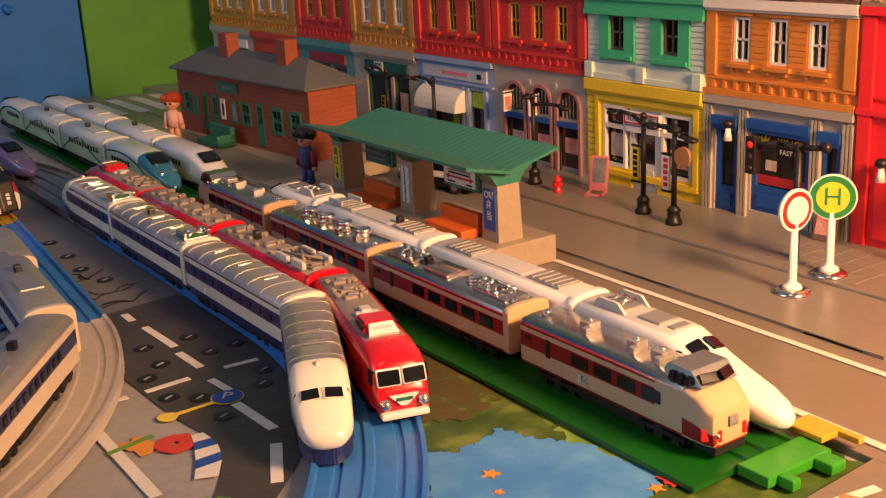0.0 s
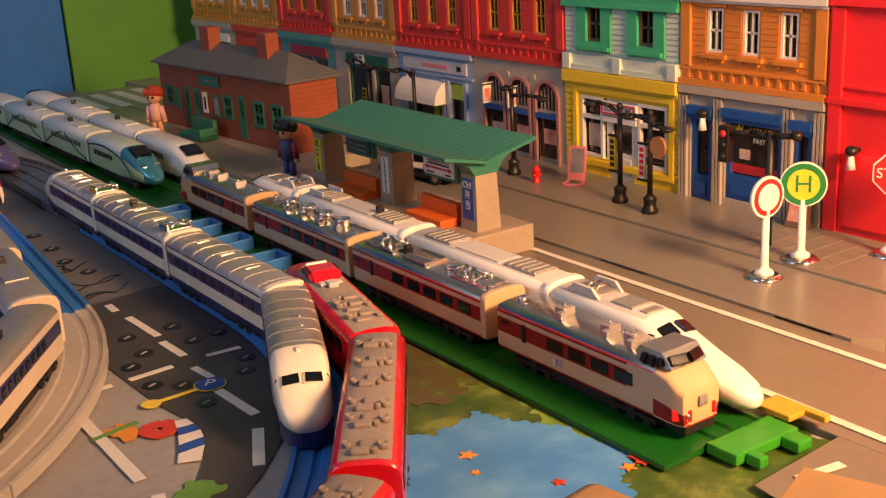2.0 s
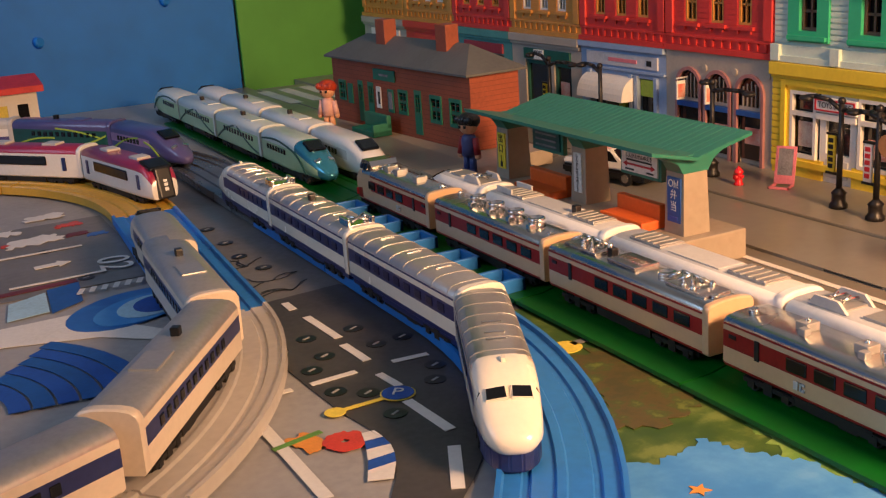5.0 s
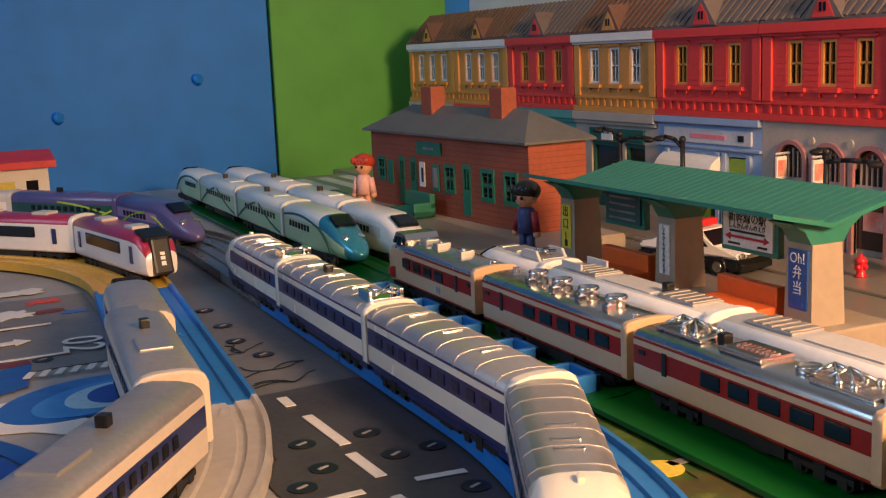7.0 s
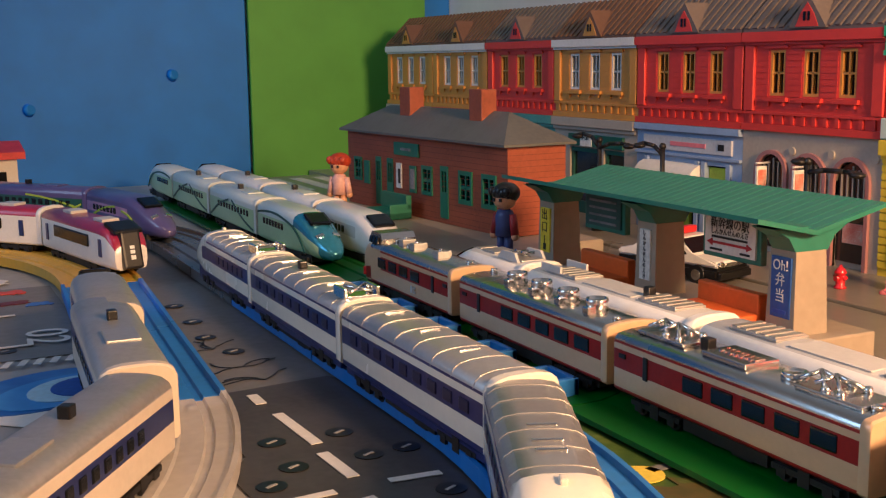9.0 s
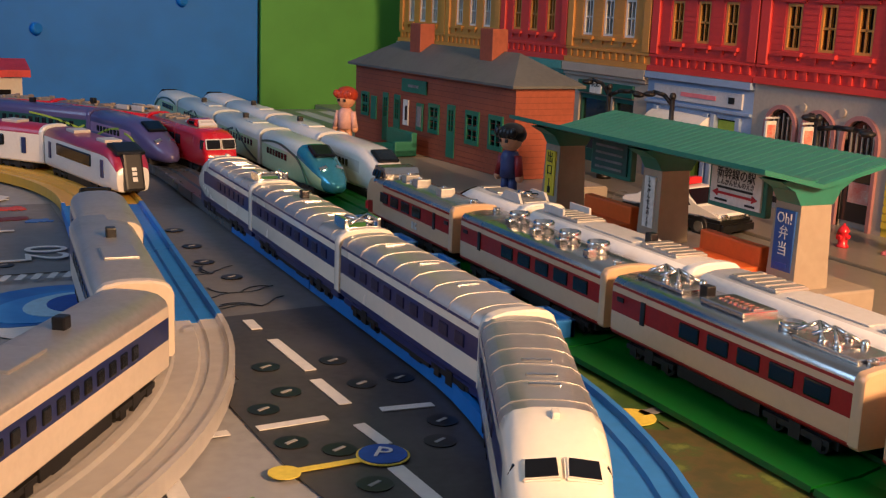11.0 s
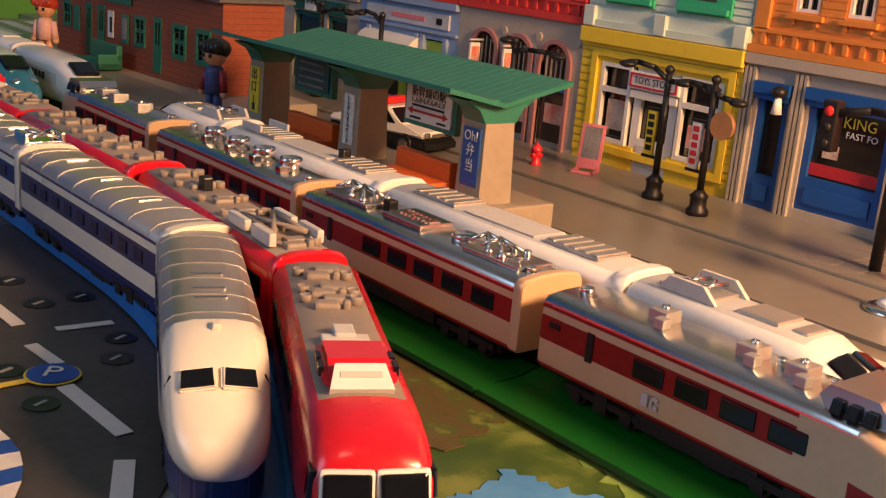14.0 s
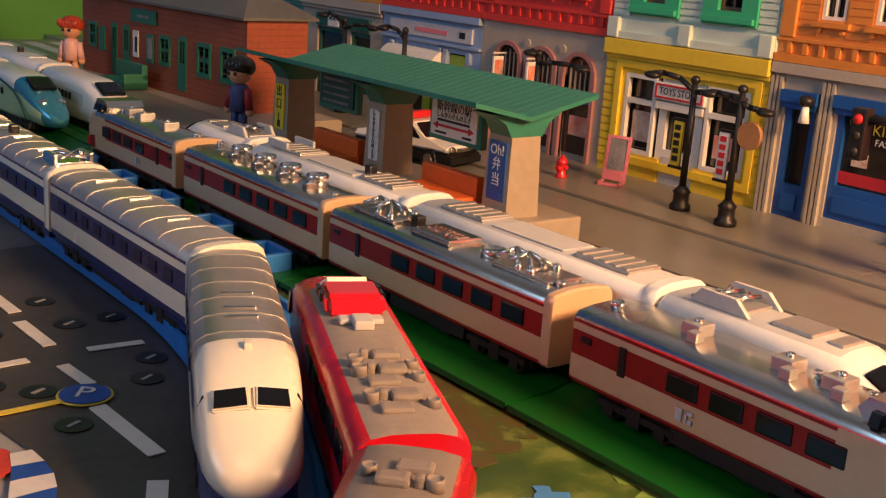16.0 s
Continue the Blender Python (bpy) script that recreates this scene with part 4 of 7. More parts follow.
    if kind in ("pantograph", "tail"):
        y = -L / 2 + 0.0085 if kind == "pantograph" else L / 2 - 0.0085
        part("pantograph_base", boxes((-0.0066, 0.0066, y - 0.004, y + 0.004, 0.0246, 0.0256), (-0.0066, -0.0052, y - 0.0044, y + 0.006, 0.0250, 0.0284), (0.0052, 0.0066, y - 0.0044, y + 0.006, 0.0250, 0.0284), bevel=0.0003), CHROME, car)
        bm = bmesh.new()
        for s in (1, -1):
            tube(bm, (s * 0.0040, y - 0.003, 0.0268), (-s * 0.0040, y + 0.003, 0.0282), 0.0006, n=8)
            tube(bm, (s * 0.0046, y + 0.002, 0.0256), (s * 0.0046, y + 0.002, 0.0282), 0.0009, n=8)
        part("pantograph_arm", bm, CHROME, car)
    if kind == "pantograph":
        part("knob", boxes((-0.0016, 0.0016, L * 0.12, L * 0.12 + 0.0034, 0.0248, 0.0280), bevel=0.0005), BLACK, car, "small black roof knob")
    side_windows(car, ys, 0.0152, 0.0056, 0.0036, NAVY_PANE)
    return car


def white_bullet(kind):
    """A car of the white express with a long nose."""
    car = empty("train_car")
    L = 0.0945 if kind in ("lead", "tail") else 0.1005
    index = lambda b, y: 0 if b < 0 else (1 if b == 1 else (0 if b < 8 else 2))
    mats = [WHITE, NAVY, LIGHT_GREY]
    h = L / 2
    if kind in ("lead", "tail"):
        st = [(h, 0.97, 0.0044, 0.0244, 0.02), (h - 0.0012, 1, 0.0042, 0.0250, 0), (-h + 0.052, 1, 0.0042, 0.0250, 0), (-h + 0.046, 0.99, 0.0040, 0.0248, 0.08), (-h + 0.040, 0.98, 0.0036, 0.0226, 0.3), (-h + 0.034, 0.96, 0.0032, 0.0202, 0.45), (-h + 0.024, 0.92, 0.0028, 0.0168, 0.62), (-h + 0.013, 0.82, 0.0026, 0.0140, 0.8), (-h + 0.005, 0.62, 0.0026, 0.0112, 0.9), (-h + 0.001, 0.34, 0.0032, 0.0086, 1), (-h, 0.12, 0.0045, 0.0070, 1)]
        harden(part("body", hull(st, lambda b, y: 0 if y < -h + 0.044 else index(b, y), BR_0), mats, car), 50)
        for s in (1, -1):
            plate("windscreen", car, GLASS_DARK, Matrix.Translation((s * 0.0040, -h + 0.0372, 0.0212)) @ pose(0, 0, 0, 24, s * 14, s * 8), 0.0062, 0.0062, 0.0009)
            plate("cab_window", car, GLASS_DARK, Matrix.Translation((s * 0.0092, -h + 0.042, 0.0188)) @ SIDE[s] @ pose(0, 0, 0, -22, 0, 0), 0.0050, 0.0034, 0.0007)
        running_gear(car, L, 0.028)
        ys = [h - 0.012 - 0.007 * k for k in range(5)]
        if kind == "tail":
            end_frame(car, h - 0.0040, WHITE, 0.0045)
        roof_box(car, -0.0052, 0.0052, h - 0.022, h - 0.006, 0.0010, DULL_SILVER)
        for s in (1, -1):
            bm = bmesh.new()
            prism(bm, [(h - 0.024, 0.0246), (h - 0.020, 0.0282), (h - 0.010, 0.0282), (h - 0.007, 0.0246)], s * 0.0060 - 0.0006, s * 0.0060 + 0.0006, axis="x")
            part("noise_screen", bm, LIGHT_GREY, car)
        for y in (h - 0.012, h - 0.017):
            bm = bmesh.new()
            tube(bm, (-0.0040, y, 0.0272), (0.0040, y - 0.002, 0.0272), 0.0006, n=8)
            tube(bm, (-0.0020, y, 0.0254), (0.0020, y, 0.0280), 0.0006, n=8)
            part("pantograph_arm", bm, CHROME, car)
        roof_box(car, -0.0050, 0.0050, h - 0.040, h - 0.029, 0.0011, DULL_SILVER)
        roof_box(car, -0.0042, 0.0042, h - 0.047, h - 0.043, 0.0008, DULL_SILVER)
    else:
        mid_body(car, L, index, mats, BR_0)
        end_frame(car, -h - 0.0005, WHITE, 0.0045)
        running_gear(car, L)
        ys = [-h + 0.012 + 0.0078 * k for k in range(10)]
        for y in (-h + 0.012, h - 0.030):
            roof_box(car, -0.0062, 0.0062, y, y + 0.020, 0.0010, DULL_SILVER)
            for k in range(5):
                roof_box(car, -0.0056, 0.0056, y + 0.001 + 0.004 * k, y + 0.0036 + 0.004 * k, 0.0014, DULL_SILVER, "roof_grille", bevel=0.0002)
        roof_box(car, -0.0060, 0.0060, -0.014, 0.016, 0.0005, LIGHT_GREY, "roof_panel")
        if kind == "knob":
            part("knob", boxes((-0.0016, 0.0016, -0.018, -0.0146, 0.0246, 0.0284), bevel=0.0005), BLACK, car, "small black roof knob")
            part("noise_screen", boxes((-0.0062, -0.0052, h - 0.020, h - 0.006, 0.0250, 0.0280), (0.0052, 0.0062, h - 0.020, h - 0.006, 0.0250, 0.0280), bevel=0.0004), LIGHT_GREY, car)
    side_windows(car, ys, 0.0158, 0.0034, 0.0034, GLASS_DARK)
    return car


def panorama(kind):
    """A car of the red panorama train."""
    car = empty("train_car")
    L = 0.0990
    h = L / 2
    index = lambda b, y: 0 if b < 8 else 1
    mats = [RED, GREY_ROOF]
    if kind == "lead":
        st = [(h, 0.97, 0.0044, 0.0244, 0.02), (h - 0.0012, 1, 0.0042, 0.0250, 0), (-h + 0.020, 1, 0.0042, 0.0250, 0), (-h + 0.010, 0.99, 0.0040, 0.0244, 0.06), (-h + 0.0055, 0.97, 0.0038, 0.0226, 0.12), (-h + 0.0035, 0.95, 0.0036, 0.0206, 0.14), (-h + 0.0006, 0.90, 0.0034, 0.0128, 0.14), (-h, 0.84, 0.0036, 0.0118, 0.16)]
        harden(part("body", hull(st, lambda b, y: 0 if y < -h + 0.042 else index(b, y), BR_0), mats, car), 50)
        bm = bmesh.new()
        prism(bm, [(-h + 0.042, 0.0244), (-h + 0.038, 0.0286), (-h + 0.027, 0.0286), (-h + 0.0205, 0.0246)], -0.0066, 0.0066, axis="x")
        bmesh.ops.bevel(bm, geom=bm.edges[:], offset=0.0012, segments=2, affect="EDGES")
        part("upper_cab", bm, RED, car)
        bm = bmesh.new()
        prism(bm, [(-0.0056, -0.0026), (0.0056, -0.0026), (0.0044, 0.0028), (-0.0044, 0.0028)], -0.0006, 0.0008)
        w = part("cab_window", bm, WHITE, car, "white upper cab windscreen", at=Matrix.Translation((0, -h + 0.0234, 0.0266)) @ pose(0, 0, 0, 33, 0, 0))
        part("window_line", boxes((-0.0036, 0.0036, -0.0002, 0.0010, 0.0007, 0.0010)), LIGHT_GREY, w)
        for s in (1, -1):
            for k in range(2):
                plate("cab_window", car, GLASS_DARK, Matrix.Translation((s * 0.0066, -h + 0.028 + 0.0045 * k, 0.0268)) @ SIDE[s], 0.0034, 0.0018, 0.0005)
            plate("windscreen_frame", car, WHITE, Matrix.Translation((s * 0.0045, -h + 0.0018, 0.0172)) @ pose(0, 0, 0, 70, 0, s * 3), 0.0088, 0.0064, 0.0006)
            plate("windscreen", car, GLASS_DARK, Matrix.Translation((s * 0.0045, -h + 0.0013, 0.0172)) @ pose(0, 0, 0, 70, 0, s * 3), 0.0078, 0.0053, 0.0006)
            plate("side_pane", car, GLASS_DARK, Matrix.Translation((s * 0.0098, -h + 0.0058, 0.0168)) @ SIDE[s] @ pose(0, 0, 0, -5, 0, 0), 0.0036, 0.0052, 0.0006)
            bm = bmesh.new()
            tube(bm, (s * 0.0068, -h + 0.002, 0.0086), (s * 0.0068, -h - 0.0022, 0.0084), 0.0021, 0.0017, n=14)
            ball(bm, (s * 0.0068, -h - 0.0022, 0.0084), 0.0016, (1, 0.6, 1))
            part("headlight", bm, CHROME, car)
        bm = bmesh.new()
        prism(bm, [(-0.0052, 0.0112), (0.0052, 0.0112), (0.0012, 0.0074), (-0.0012, 0.0074)], -h - 0.0012, -h + 0.001, axis="y")
        part("name_plate", bm, WHITE, car, "white trapezoid name plate")
        part("name_bar", boxes((-0.0030, 0.0030, -h - 0.0015, -h - 0.0010, 0.0092, 0.0104)), GREEN_TRIM, car)
        part("bumper", boxes((-0.0086, 0.0086, -h - 0.0022, -h + 0.004, 0.0028, 0.0054), bevel=0.0009), WHITE, car, "white front bumper")
        ys = [h - 0.013 - 0.0105 * k for k in range(5)]
        running_gear(car, L, 0.010)
        units = (h - 0.010, h - 0.022, h - 0.032)
    else:
        mid_body(car, L, index, mats, BR_0)
        ys = [-h + 0.010 + 0.0112 * k for k in range(8)]
        running_gear(car, L)
        units = (-0.040, -0.024, -0.010, 0.006, 0.022, 0.038)
        end_frame(car, -h - 0.0005, RED, 0.0030)
    rnd = random.Random(len(kind))
    for y in units:
        y += rnd.uniform(-0.0015, 0.0015)
        roof_box(car, -0.0040, 0.0014, y - 0.0046, y - 0.0010, 0.0018, GREY_ROOF, bevel=0.0008)
        roof_box(car, -0.0016, 0.0042, y + 0.0004, y + 0.0040, 0.0014, GREY_ROOF, bevel=0.0006)
        roof_round(car, y + rnd.uniform(-.003, .001), 0.0015, 0.0022, GREY_ROOF, x=0.0050)
        roof_round(car, y + rnd.uniform(-.001, .003), 0.0013, 0.0018, GREY_ROOF, x=-0.0054)
        roof_box(car, 0.0020, 0.0036, y - 0.0040, y - 0.0020, 0.0022, GREY_ROOF, bevel=0.0006)
    if kind == "lead":
        part("roof_sign", boxes((-0.0046, 0.0046, -h + 0.0435, -h + 0.0470, 0.0250, 0.0262), (-0.0020, 0.0020, -h + 0.045, -h + 0.0505, 0.0250, 0.0270), bevel=0.0004), LIGHT_GREY, car)
    if kind == "pantograph":
        y = -h + 0.022
        for s in (1, -1):
            part("pantograph_rail", boxes((s * 0.0064 - 0.0010, s * 0.0064 + 0.0010, y - 0.014, y - 0.003, 0.0250, 0.0284), (s * 0.0064 - 0.0010, s * 0.0064 + 0.0010, y + 0.001, y + 0.012, 0.0250, 0.0280), bevel=0.0005), LIGHT_GREY, car)
            bm = bmesh.new()
            tube(bm, (s * 0.0044, y - 0.010, 0.0272), (-s * 0.0044, y + 0.010, 0.0272), 0.0007, n=8)
            tube(bm, (s * 0.0044, y - 0.010, 0.0272), (s * 0.0044, y + 0.010, 0.0272), 0.0007, n=8)
            part("pantograph_arm", bm, GREY_ROOF, car)
    if kind == "pantograph":
        part("knob", boxes((-0.0018, 0.0012, 0.016, 0.0200, 0.0250, 0.0290), bevel=0.0005), BLACK, car, "small black roof knob")
    side_windows(car, ys, 0.0158, 0.0086, 0.0056, GLASS_DARK)
    return car


def bow(y0, z0, y1, z1, bend, n=7):
    """A bowed line down a car's side."""
    return [(y0 + (y1 - y0) * i / n, z0 + (z1 - z0) * i / n + bend * math.sin(math.pi * i / n)) for i in range(n + 1)]


MINT_LINES = {"lead": [bow(0.048, 0.019, -0.012, 0.0175, 0.0030), bow(-0.012, 0.0175, -0.030, 0.006, 0.0015)], "mid": [bow(0.048, 0.0060, 0.004, 0.0195, 0.002), bow(-0.002, 0.0195, -0.046, 0.0060, -0.002)]}
LIME_LINES = {"lead": [bow(0.044, 0.008, 0.004, 0.0180, 0.002), bow(-0.004, 0.016, -0.026, 0.007, 0.002)], "mid": [bow(0.046, 0.0062, 0.006, 0.0120, 0.002), bow(0.004, 0.0195, -0.040, 0.0130, 0.001), bow(-0.010, 0.0070, -0.046, 0.0150, -0.002)]}


def modern(kind, look_of, swoosh=None, line=None):
    """A car of one of the parked trains that stand far off or on the inner track."""
    car = empty("train_car")
    L = 0.1000
    h = L / 2
    main, skirt, roof, window, strip, nose = look_of
    mats = [main, skirt, roof, strip, nose]
    index = lambda b, y: 0 if b < 0 else (1 if b in (0, 1, 2) else (3 if b == 3 and strip is not main else (0 if b < 6 else 2)))
    if kind == "lead":
        st = [(h, 0.97, 0.0044, 0.0244, 0.02), (h - 0.0012, 1, 0.0042, 0.0250, 0), (-h + 0.046, 1, 0.0042, 0.0250, 0), (-h + 0.038, 0.98, 0.0038, 0.0246, 0.15), (-h + 0.028, 0.95, 0.0032, 0.0222, 0.45), (-h + 0.018, 0.88, 0.0028, 0.0182, 0.7), (-h + 0.008, 0.70, 0.0028, 0.0138, 0.9), (-h + 0.002, 0.42, 0.0034, 0.0098, 1), (-h, 0.14, 0.0050, 0.0078, 1)]
        harden(part("body", hull(st, lambda b, y: (4 if b > 3 or y < -h + 0.010 else 1) if y < -h + 0.040 else index(b, y), BR_0), mats, car), 50)
        plate("windscreen", car, GLASS_DARK, Matrix.Translation((0, -h + 0.0270, 0.0221)) @ pose(0, 0, 0, 20, 0, 0), 0.0120, 0.0130, 0.0010)
        for s in (1, -1):
            plate("headlight", car, CHROME, Matrix.Translation((s * 0.0044, -h + 0.012, 0.0152)) @ pose(0, 0, 0, 28, s * 18, 0), 0.0042, 0.0024, 0.0007)
        running_gear(car, L, 0.026)
        ys = [h - 0.013 - 0.0052 * k for k in range(7)]
    else:
        mid_body(car, L, index, mats, BR_0)
        end_frame(car, -h - 0.0005, main, 0.0040)
        running_gear(car, L)
        ys = [-h + 0.016 + 0.0062 * k for k in range(11)]
        roof_box(car, -0.0050, 0.0050, -0.020, -0.004, 0.0010, roof)
        part("knob", boxes((-0.0016, 0.0016, 0.010, 0.0136, 0.0246, 0.0280), bevel=0.0005), BLACK, car, "small black roof knob")
    if swoosh:
        for s in (1, -1):
            for path in swoosh[kind]:
                bm = bmesh.new()
                rings = []
                for (a, c), (d, e) in zip(path, path[1:] + [(2 * path[-1][0] - path[-2][0], 2 * path[-1][1] - path[-2][1])]):
                    w = Vector((d - a, e - c)).normalized() * 0.0006
                    rings.append([bm.verts.new((s * (HW + u), a - v * w.y, c + v * w.x)) for u, v in ((-0.0002, 1), (0.0004, 1), (0.0004, -1), (-0.0002, -1))])
                for p, q in zip(rings, rings[1:]):
                    for n in range(4):
                        bm.faces.new((p[n], p[(n + 1) % 4], q[(n + 1) % 4], q[n]))
                part("side_line", bm, line, car)
    side_windows(car, ys, 0.0150, 0.0036, 0.0036, window)
    return car


def airport_lead(kind):
    """A car of the white and crimson express with a black face."""
    car = empty("train_car")
    L = 0.1000
    h = L / 2
    mats = [WHITE, CRIMSON, BLACK]
    index = lambda b, y: 0 if b < 5 else 1
    if kind == "lead":
        st = [(h, 0.97, 0.0044, 0.0244, 0.02), (h - 0.0012, 1, 0.0042, 0.0250, 0), (-h + 0.016, 1, 0.0042, 0.0250, 0), (-h + 0.008, 0.98, 0.0040, 0.0240, 0.1), (-h + 0.003, 0.92, 0.0036, 0.0200, 0.2), (-h, 0.82, 0.0036, 0.0160, 0.25)]
        harden(part("body", hull(st, index, BR_0), mats, car), 50)
        plate("brow", car, BLACK, Matrix.Translation((0, -h + 0.0085, 0.0238)) @ pose(0, 0, 0, 14, 0, 0), 0.0150, 0.0150, 0.0012, "black glossy cab roof")
        plate("face", car, BLACK, Matrix.Translation((0, -h + 0.0004, 0.0132)) @ pose(0, 0, 0, 76, 0, 0), 0.0100, 0.0190, 0.0024, "black glossy train face")
        bm = boxes((-0.0012, 0.0012, -0.0034, -0.0012, 0, 0.0003), (-0.0012, 0.0012, -0.0004, 0.0014, 0, 0.0003), (-0.0012, 0.0012, 0.0020, 0.0036, 0, 0.0003))
        part("face_badge", bm, WHITE, car, at=Matrix.Translation((0, -h - 0.0021, 0.0122)) @ pose(0, 0, 0, 76, 0, 0))
        running_gear(car, L, 0.01)
    else:
        mid_body(car, L, index, mats, BR_0)
        end_frame(car, -h - 0.0005, WHITE, 0.0036)
        running_gear(car, L)
    for y in (-0.02, 0.024):
        roof_box(car, -0.0046, 0.0046, y - 0.006, y + 0.006, 0.0018, LIGHT_GREY)
    for s in (1, -1):
        plate("window", car, GLASS_DARK, Matrix.Translation((s * (HW + 0.0002), 0.004, 0.0156)) @ SIDE[s], 0.050, 0.0062, 0.0005)
        for y in (h - 0.010, -h + 0.014):
            plate("door", car, NAVY, Matrix.Translation((s * (HW + 0.0002), y, 0.0136)) @ SIDE[s], 0.0030, 0.0090, 0.0005)
    return car


def park(car, m, label, group):
    car.matrix_basis = m
    return tagged(car, label, "toy train", group)


def on_line(x, y, turn=0.0):
    return pose(x, y, 0.0048, 0, 0, turn)


def parked_trains():
    g = "cars of the cream and maroon express"
    said = "cream and maroon toy express car with silver roof"
    x = 0.0104
    park(limited_express("lead"), on_line(x, -0.1600), said + " and cab", g)
    mid = limited_express("pantograph")
    park(mid, on_line(x, -0.0545), said + " and pantographs", g)
    park(limited_express("vents"), on_line(x, 0.0500), said + " and round vents", g)
    tail = limited_express("tail")
    park(tail, on_line(x, 0.1550, 180), said + " and cab", g)
    g = "cars of the blue and ivory bullet train"
    said = "ivory and navy toy bullet train car with silver roof"
    park(bullet_train("lead"), on_line(-0.0743, -0.0891, -24.0), said + ", round nose", g)
    xi = XC + R_IN
    park(bullet_train("plain"), on_line(xi, 0.0090), said, g)
    park(bullet_train("pantograph"), on_line(xi, 0.1145), said + " and pantograph", g)
    park(bullet_train("tail"), on_line(xi, 0.2190, 180), said + ", round nose", g)
    g = "cars of the white express"
    said = "white toy express car with grey roof panels"
    x = 0.0322
    park(white_bullet("lead"), on_line(x, -0.1655), said + " and long nose", g)
    park(white_bullet("plain"), on_line(x, -0.0665), said, g)
    park(white_bullet("knob"), on_line(x, 0.0375), said, g)
    park(white_bullet("tail"), on_line(x, 0.1390, 180), said + " and long nose", g)
    g = "cars of the mint and white bullet train"
    look_of = (ICE, MINT, ICE, GLASS_DARK, MINT, TEAL_PAINT)
    for k, y in enumerate((0.300, 0.404, 0.508)):
        park(modern("lead" if k == 0 else "mid", look_of, MINT_LINES, DEEP_GREEN), on_line(0.0055 - 0.013 * (y - 0.3), y, 0.75), "mint and white toy bullet train car" + (" with a metallic blue nose" if k == 0 else ""), g)
    park(modern("lead", (ICE, MINT, ICE, GLASS_DARK, MINT, ICE), MINT_LINES, DEEP_GREEN), on_line(0.0015, 0.612, 180.75), "mint and white toy bullet train car with a pale nose", g)
    g = "cars of the far white bullet train"
    look_of = (WHITE, WHITE, WHITE, GLASS_DARK, LIGHT_GREY, WHITE)
    for k, y in enumerate((0.277, 0.381, 0.485, 0.589)):
        park(modern("lead" if k in (0, 3) else "mid", look_of), on_line(0.0322, y, 180 if k == 3 else 0), "plain white toy bullet train car", g)
    g = "cars of the pale beige bullet train"
    look_of = (BEIGE_TRAIN, BEIGE_TRAIN, DULL_SILVER, GLASS_DARK, NAVY, BEIGE_TRAIN)
    cx, cy, r = -0.333, 0.0615, 0.1955
    park(modern("lead", look_of), INNER @ on_line(cx + r, 0.151, 180), "pale beige toy bullet train car", g)
    for k in range(3):
        a = (0.5 + k) * 0.53
        m = Matrix.Translation((cx + r * math.cos(a - 0.27) * 0.985, cy - r * math.sin(a - 0.27) * 0.985, 0.0048)) @ Matrix.Rotation(-(a - 0.27), 4, "Z")
        park(modern("mid", look_of), INNER @ m, "pale beige toy bullet train car with a silver roof", g)
    g = "cars of the white and crimson express"
    cy, r = 0.269, 0.2165
    park(airport_lead("lead"), INNER @ loop_like(cx, cy, r, 0.166), "white and crimson toy express car with a black face", g)
    for k in range(3):
        park(airport_lead("mid"), INNER @ loop_like(cx, cy, r, 0.270 + 0.104 * k), "white and crimson toy express car", g)
    g = "cars of the purple bullet train"
    look_of = (PURPLE, PURPLE, PURPLE, GLASS_DARK, PINK_LINE, PURPLE)
    park(modern("lead", look_of, LIME_LINES, NEON), loop_pose(-0.418, R_IN), "purple toy bullet train car with green lines", g)
    park(modern("mid", (PURPLE, DEEP_GREEN, PURPLE, GLASS_DARK, DEEP_GREEN, PURPLE), LIME_LINES, NEON), loop_pose(-0.522, R_IN), "purple and lime toy bullet train car", g)
    park(modern("mid", (LIGHT_GREY, PURPLE, LIGHT_GREY, GLASS_DARK, WHITE, PURPLE)), loop_pose(-0.626, R_IN), "grey toy bullet train car", g)


def loop_like(cx, cy, r, back):
    """A car on the inner track, that far back from the start of its far curve."""
    a = (back - 0.105) / r
    if a < 0:
        return on_line(cx + r, cy + back - 0.105)
    return Matrix.Translation((cx + r * math.cos(a), cy + r * math.sin(a), 0.0048)) @ Matrix.Rotation(a, 4, "Z")


# seconds, and how far the front end of the second car has come along the loop
RED_WAY = [(0.0, 0.0275), (0.5, 0.105), (1.0, 0.182), (1.5, 0.253), (2.0, 0.323), (2.5, 0.394), (3.0, 0.466), (4.0, 0.63), (5.5, 0.94), (7.0, 1.29), (8.5, 1.65), (10.0, 1.915), (10.5, 1.975), (11.0, 2.045), (11.5, 2.120), (12.0, 2.203), (12.5, 2.288), (13.0, 2.377), (13.5, 2.468), (14.0, 2.568), (14.5, 2.645), (15.0, 2.718), (15.5, 2.790), (16.0, 2.865)]
RED_CARS = []


def red_train():
    g = "cars of the moving red panorama train"
    said = "red toy panorama train car with a grey roof"
    for kind, more in (("lead", " and upper cab"), ("pantograph", " and pantograph"), ("plain", ""), ("lead", " and upper cab")):
        RED_CARS.append(park(panorama(kind), on_line(0, 0), said + more, g))


def motions():
    ts = [r[0] for r in RED_WAY]
    ss = [r[1] for r in RED_WAY]
    for k, car in enumerate(RED_CARS):
        rows = []
        for i in range(65):
            t = i * 0.25
            s = float(np.interp(t, ts, ss))
            m = loop_pose(s + 0.051 - 0.1035 * k, R_OUT)
            if k == 3:
                m = m @ Matrix.Rotation(math.pi, 4, "Z")
            rows.append((t, m))
        walk(car, rows)


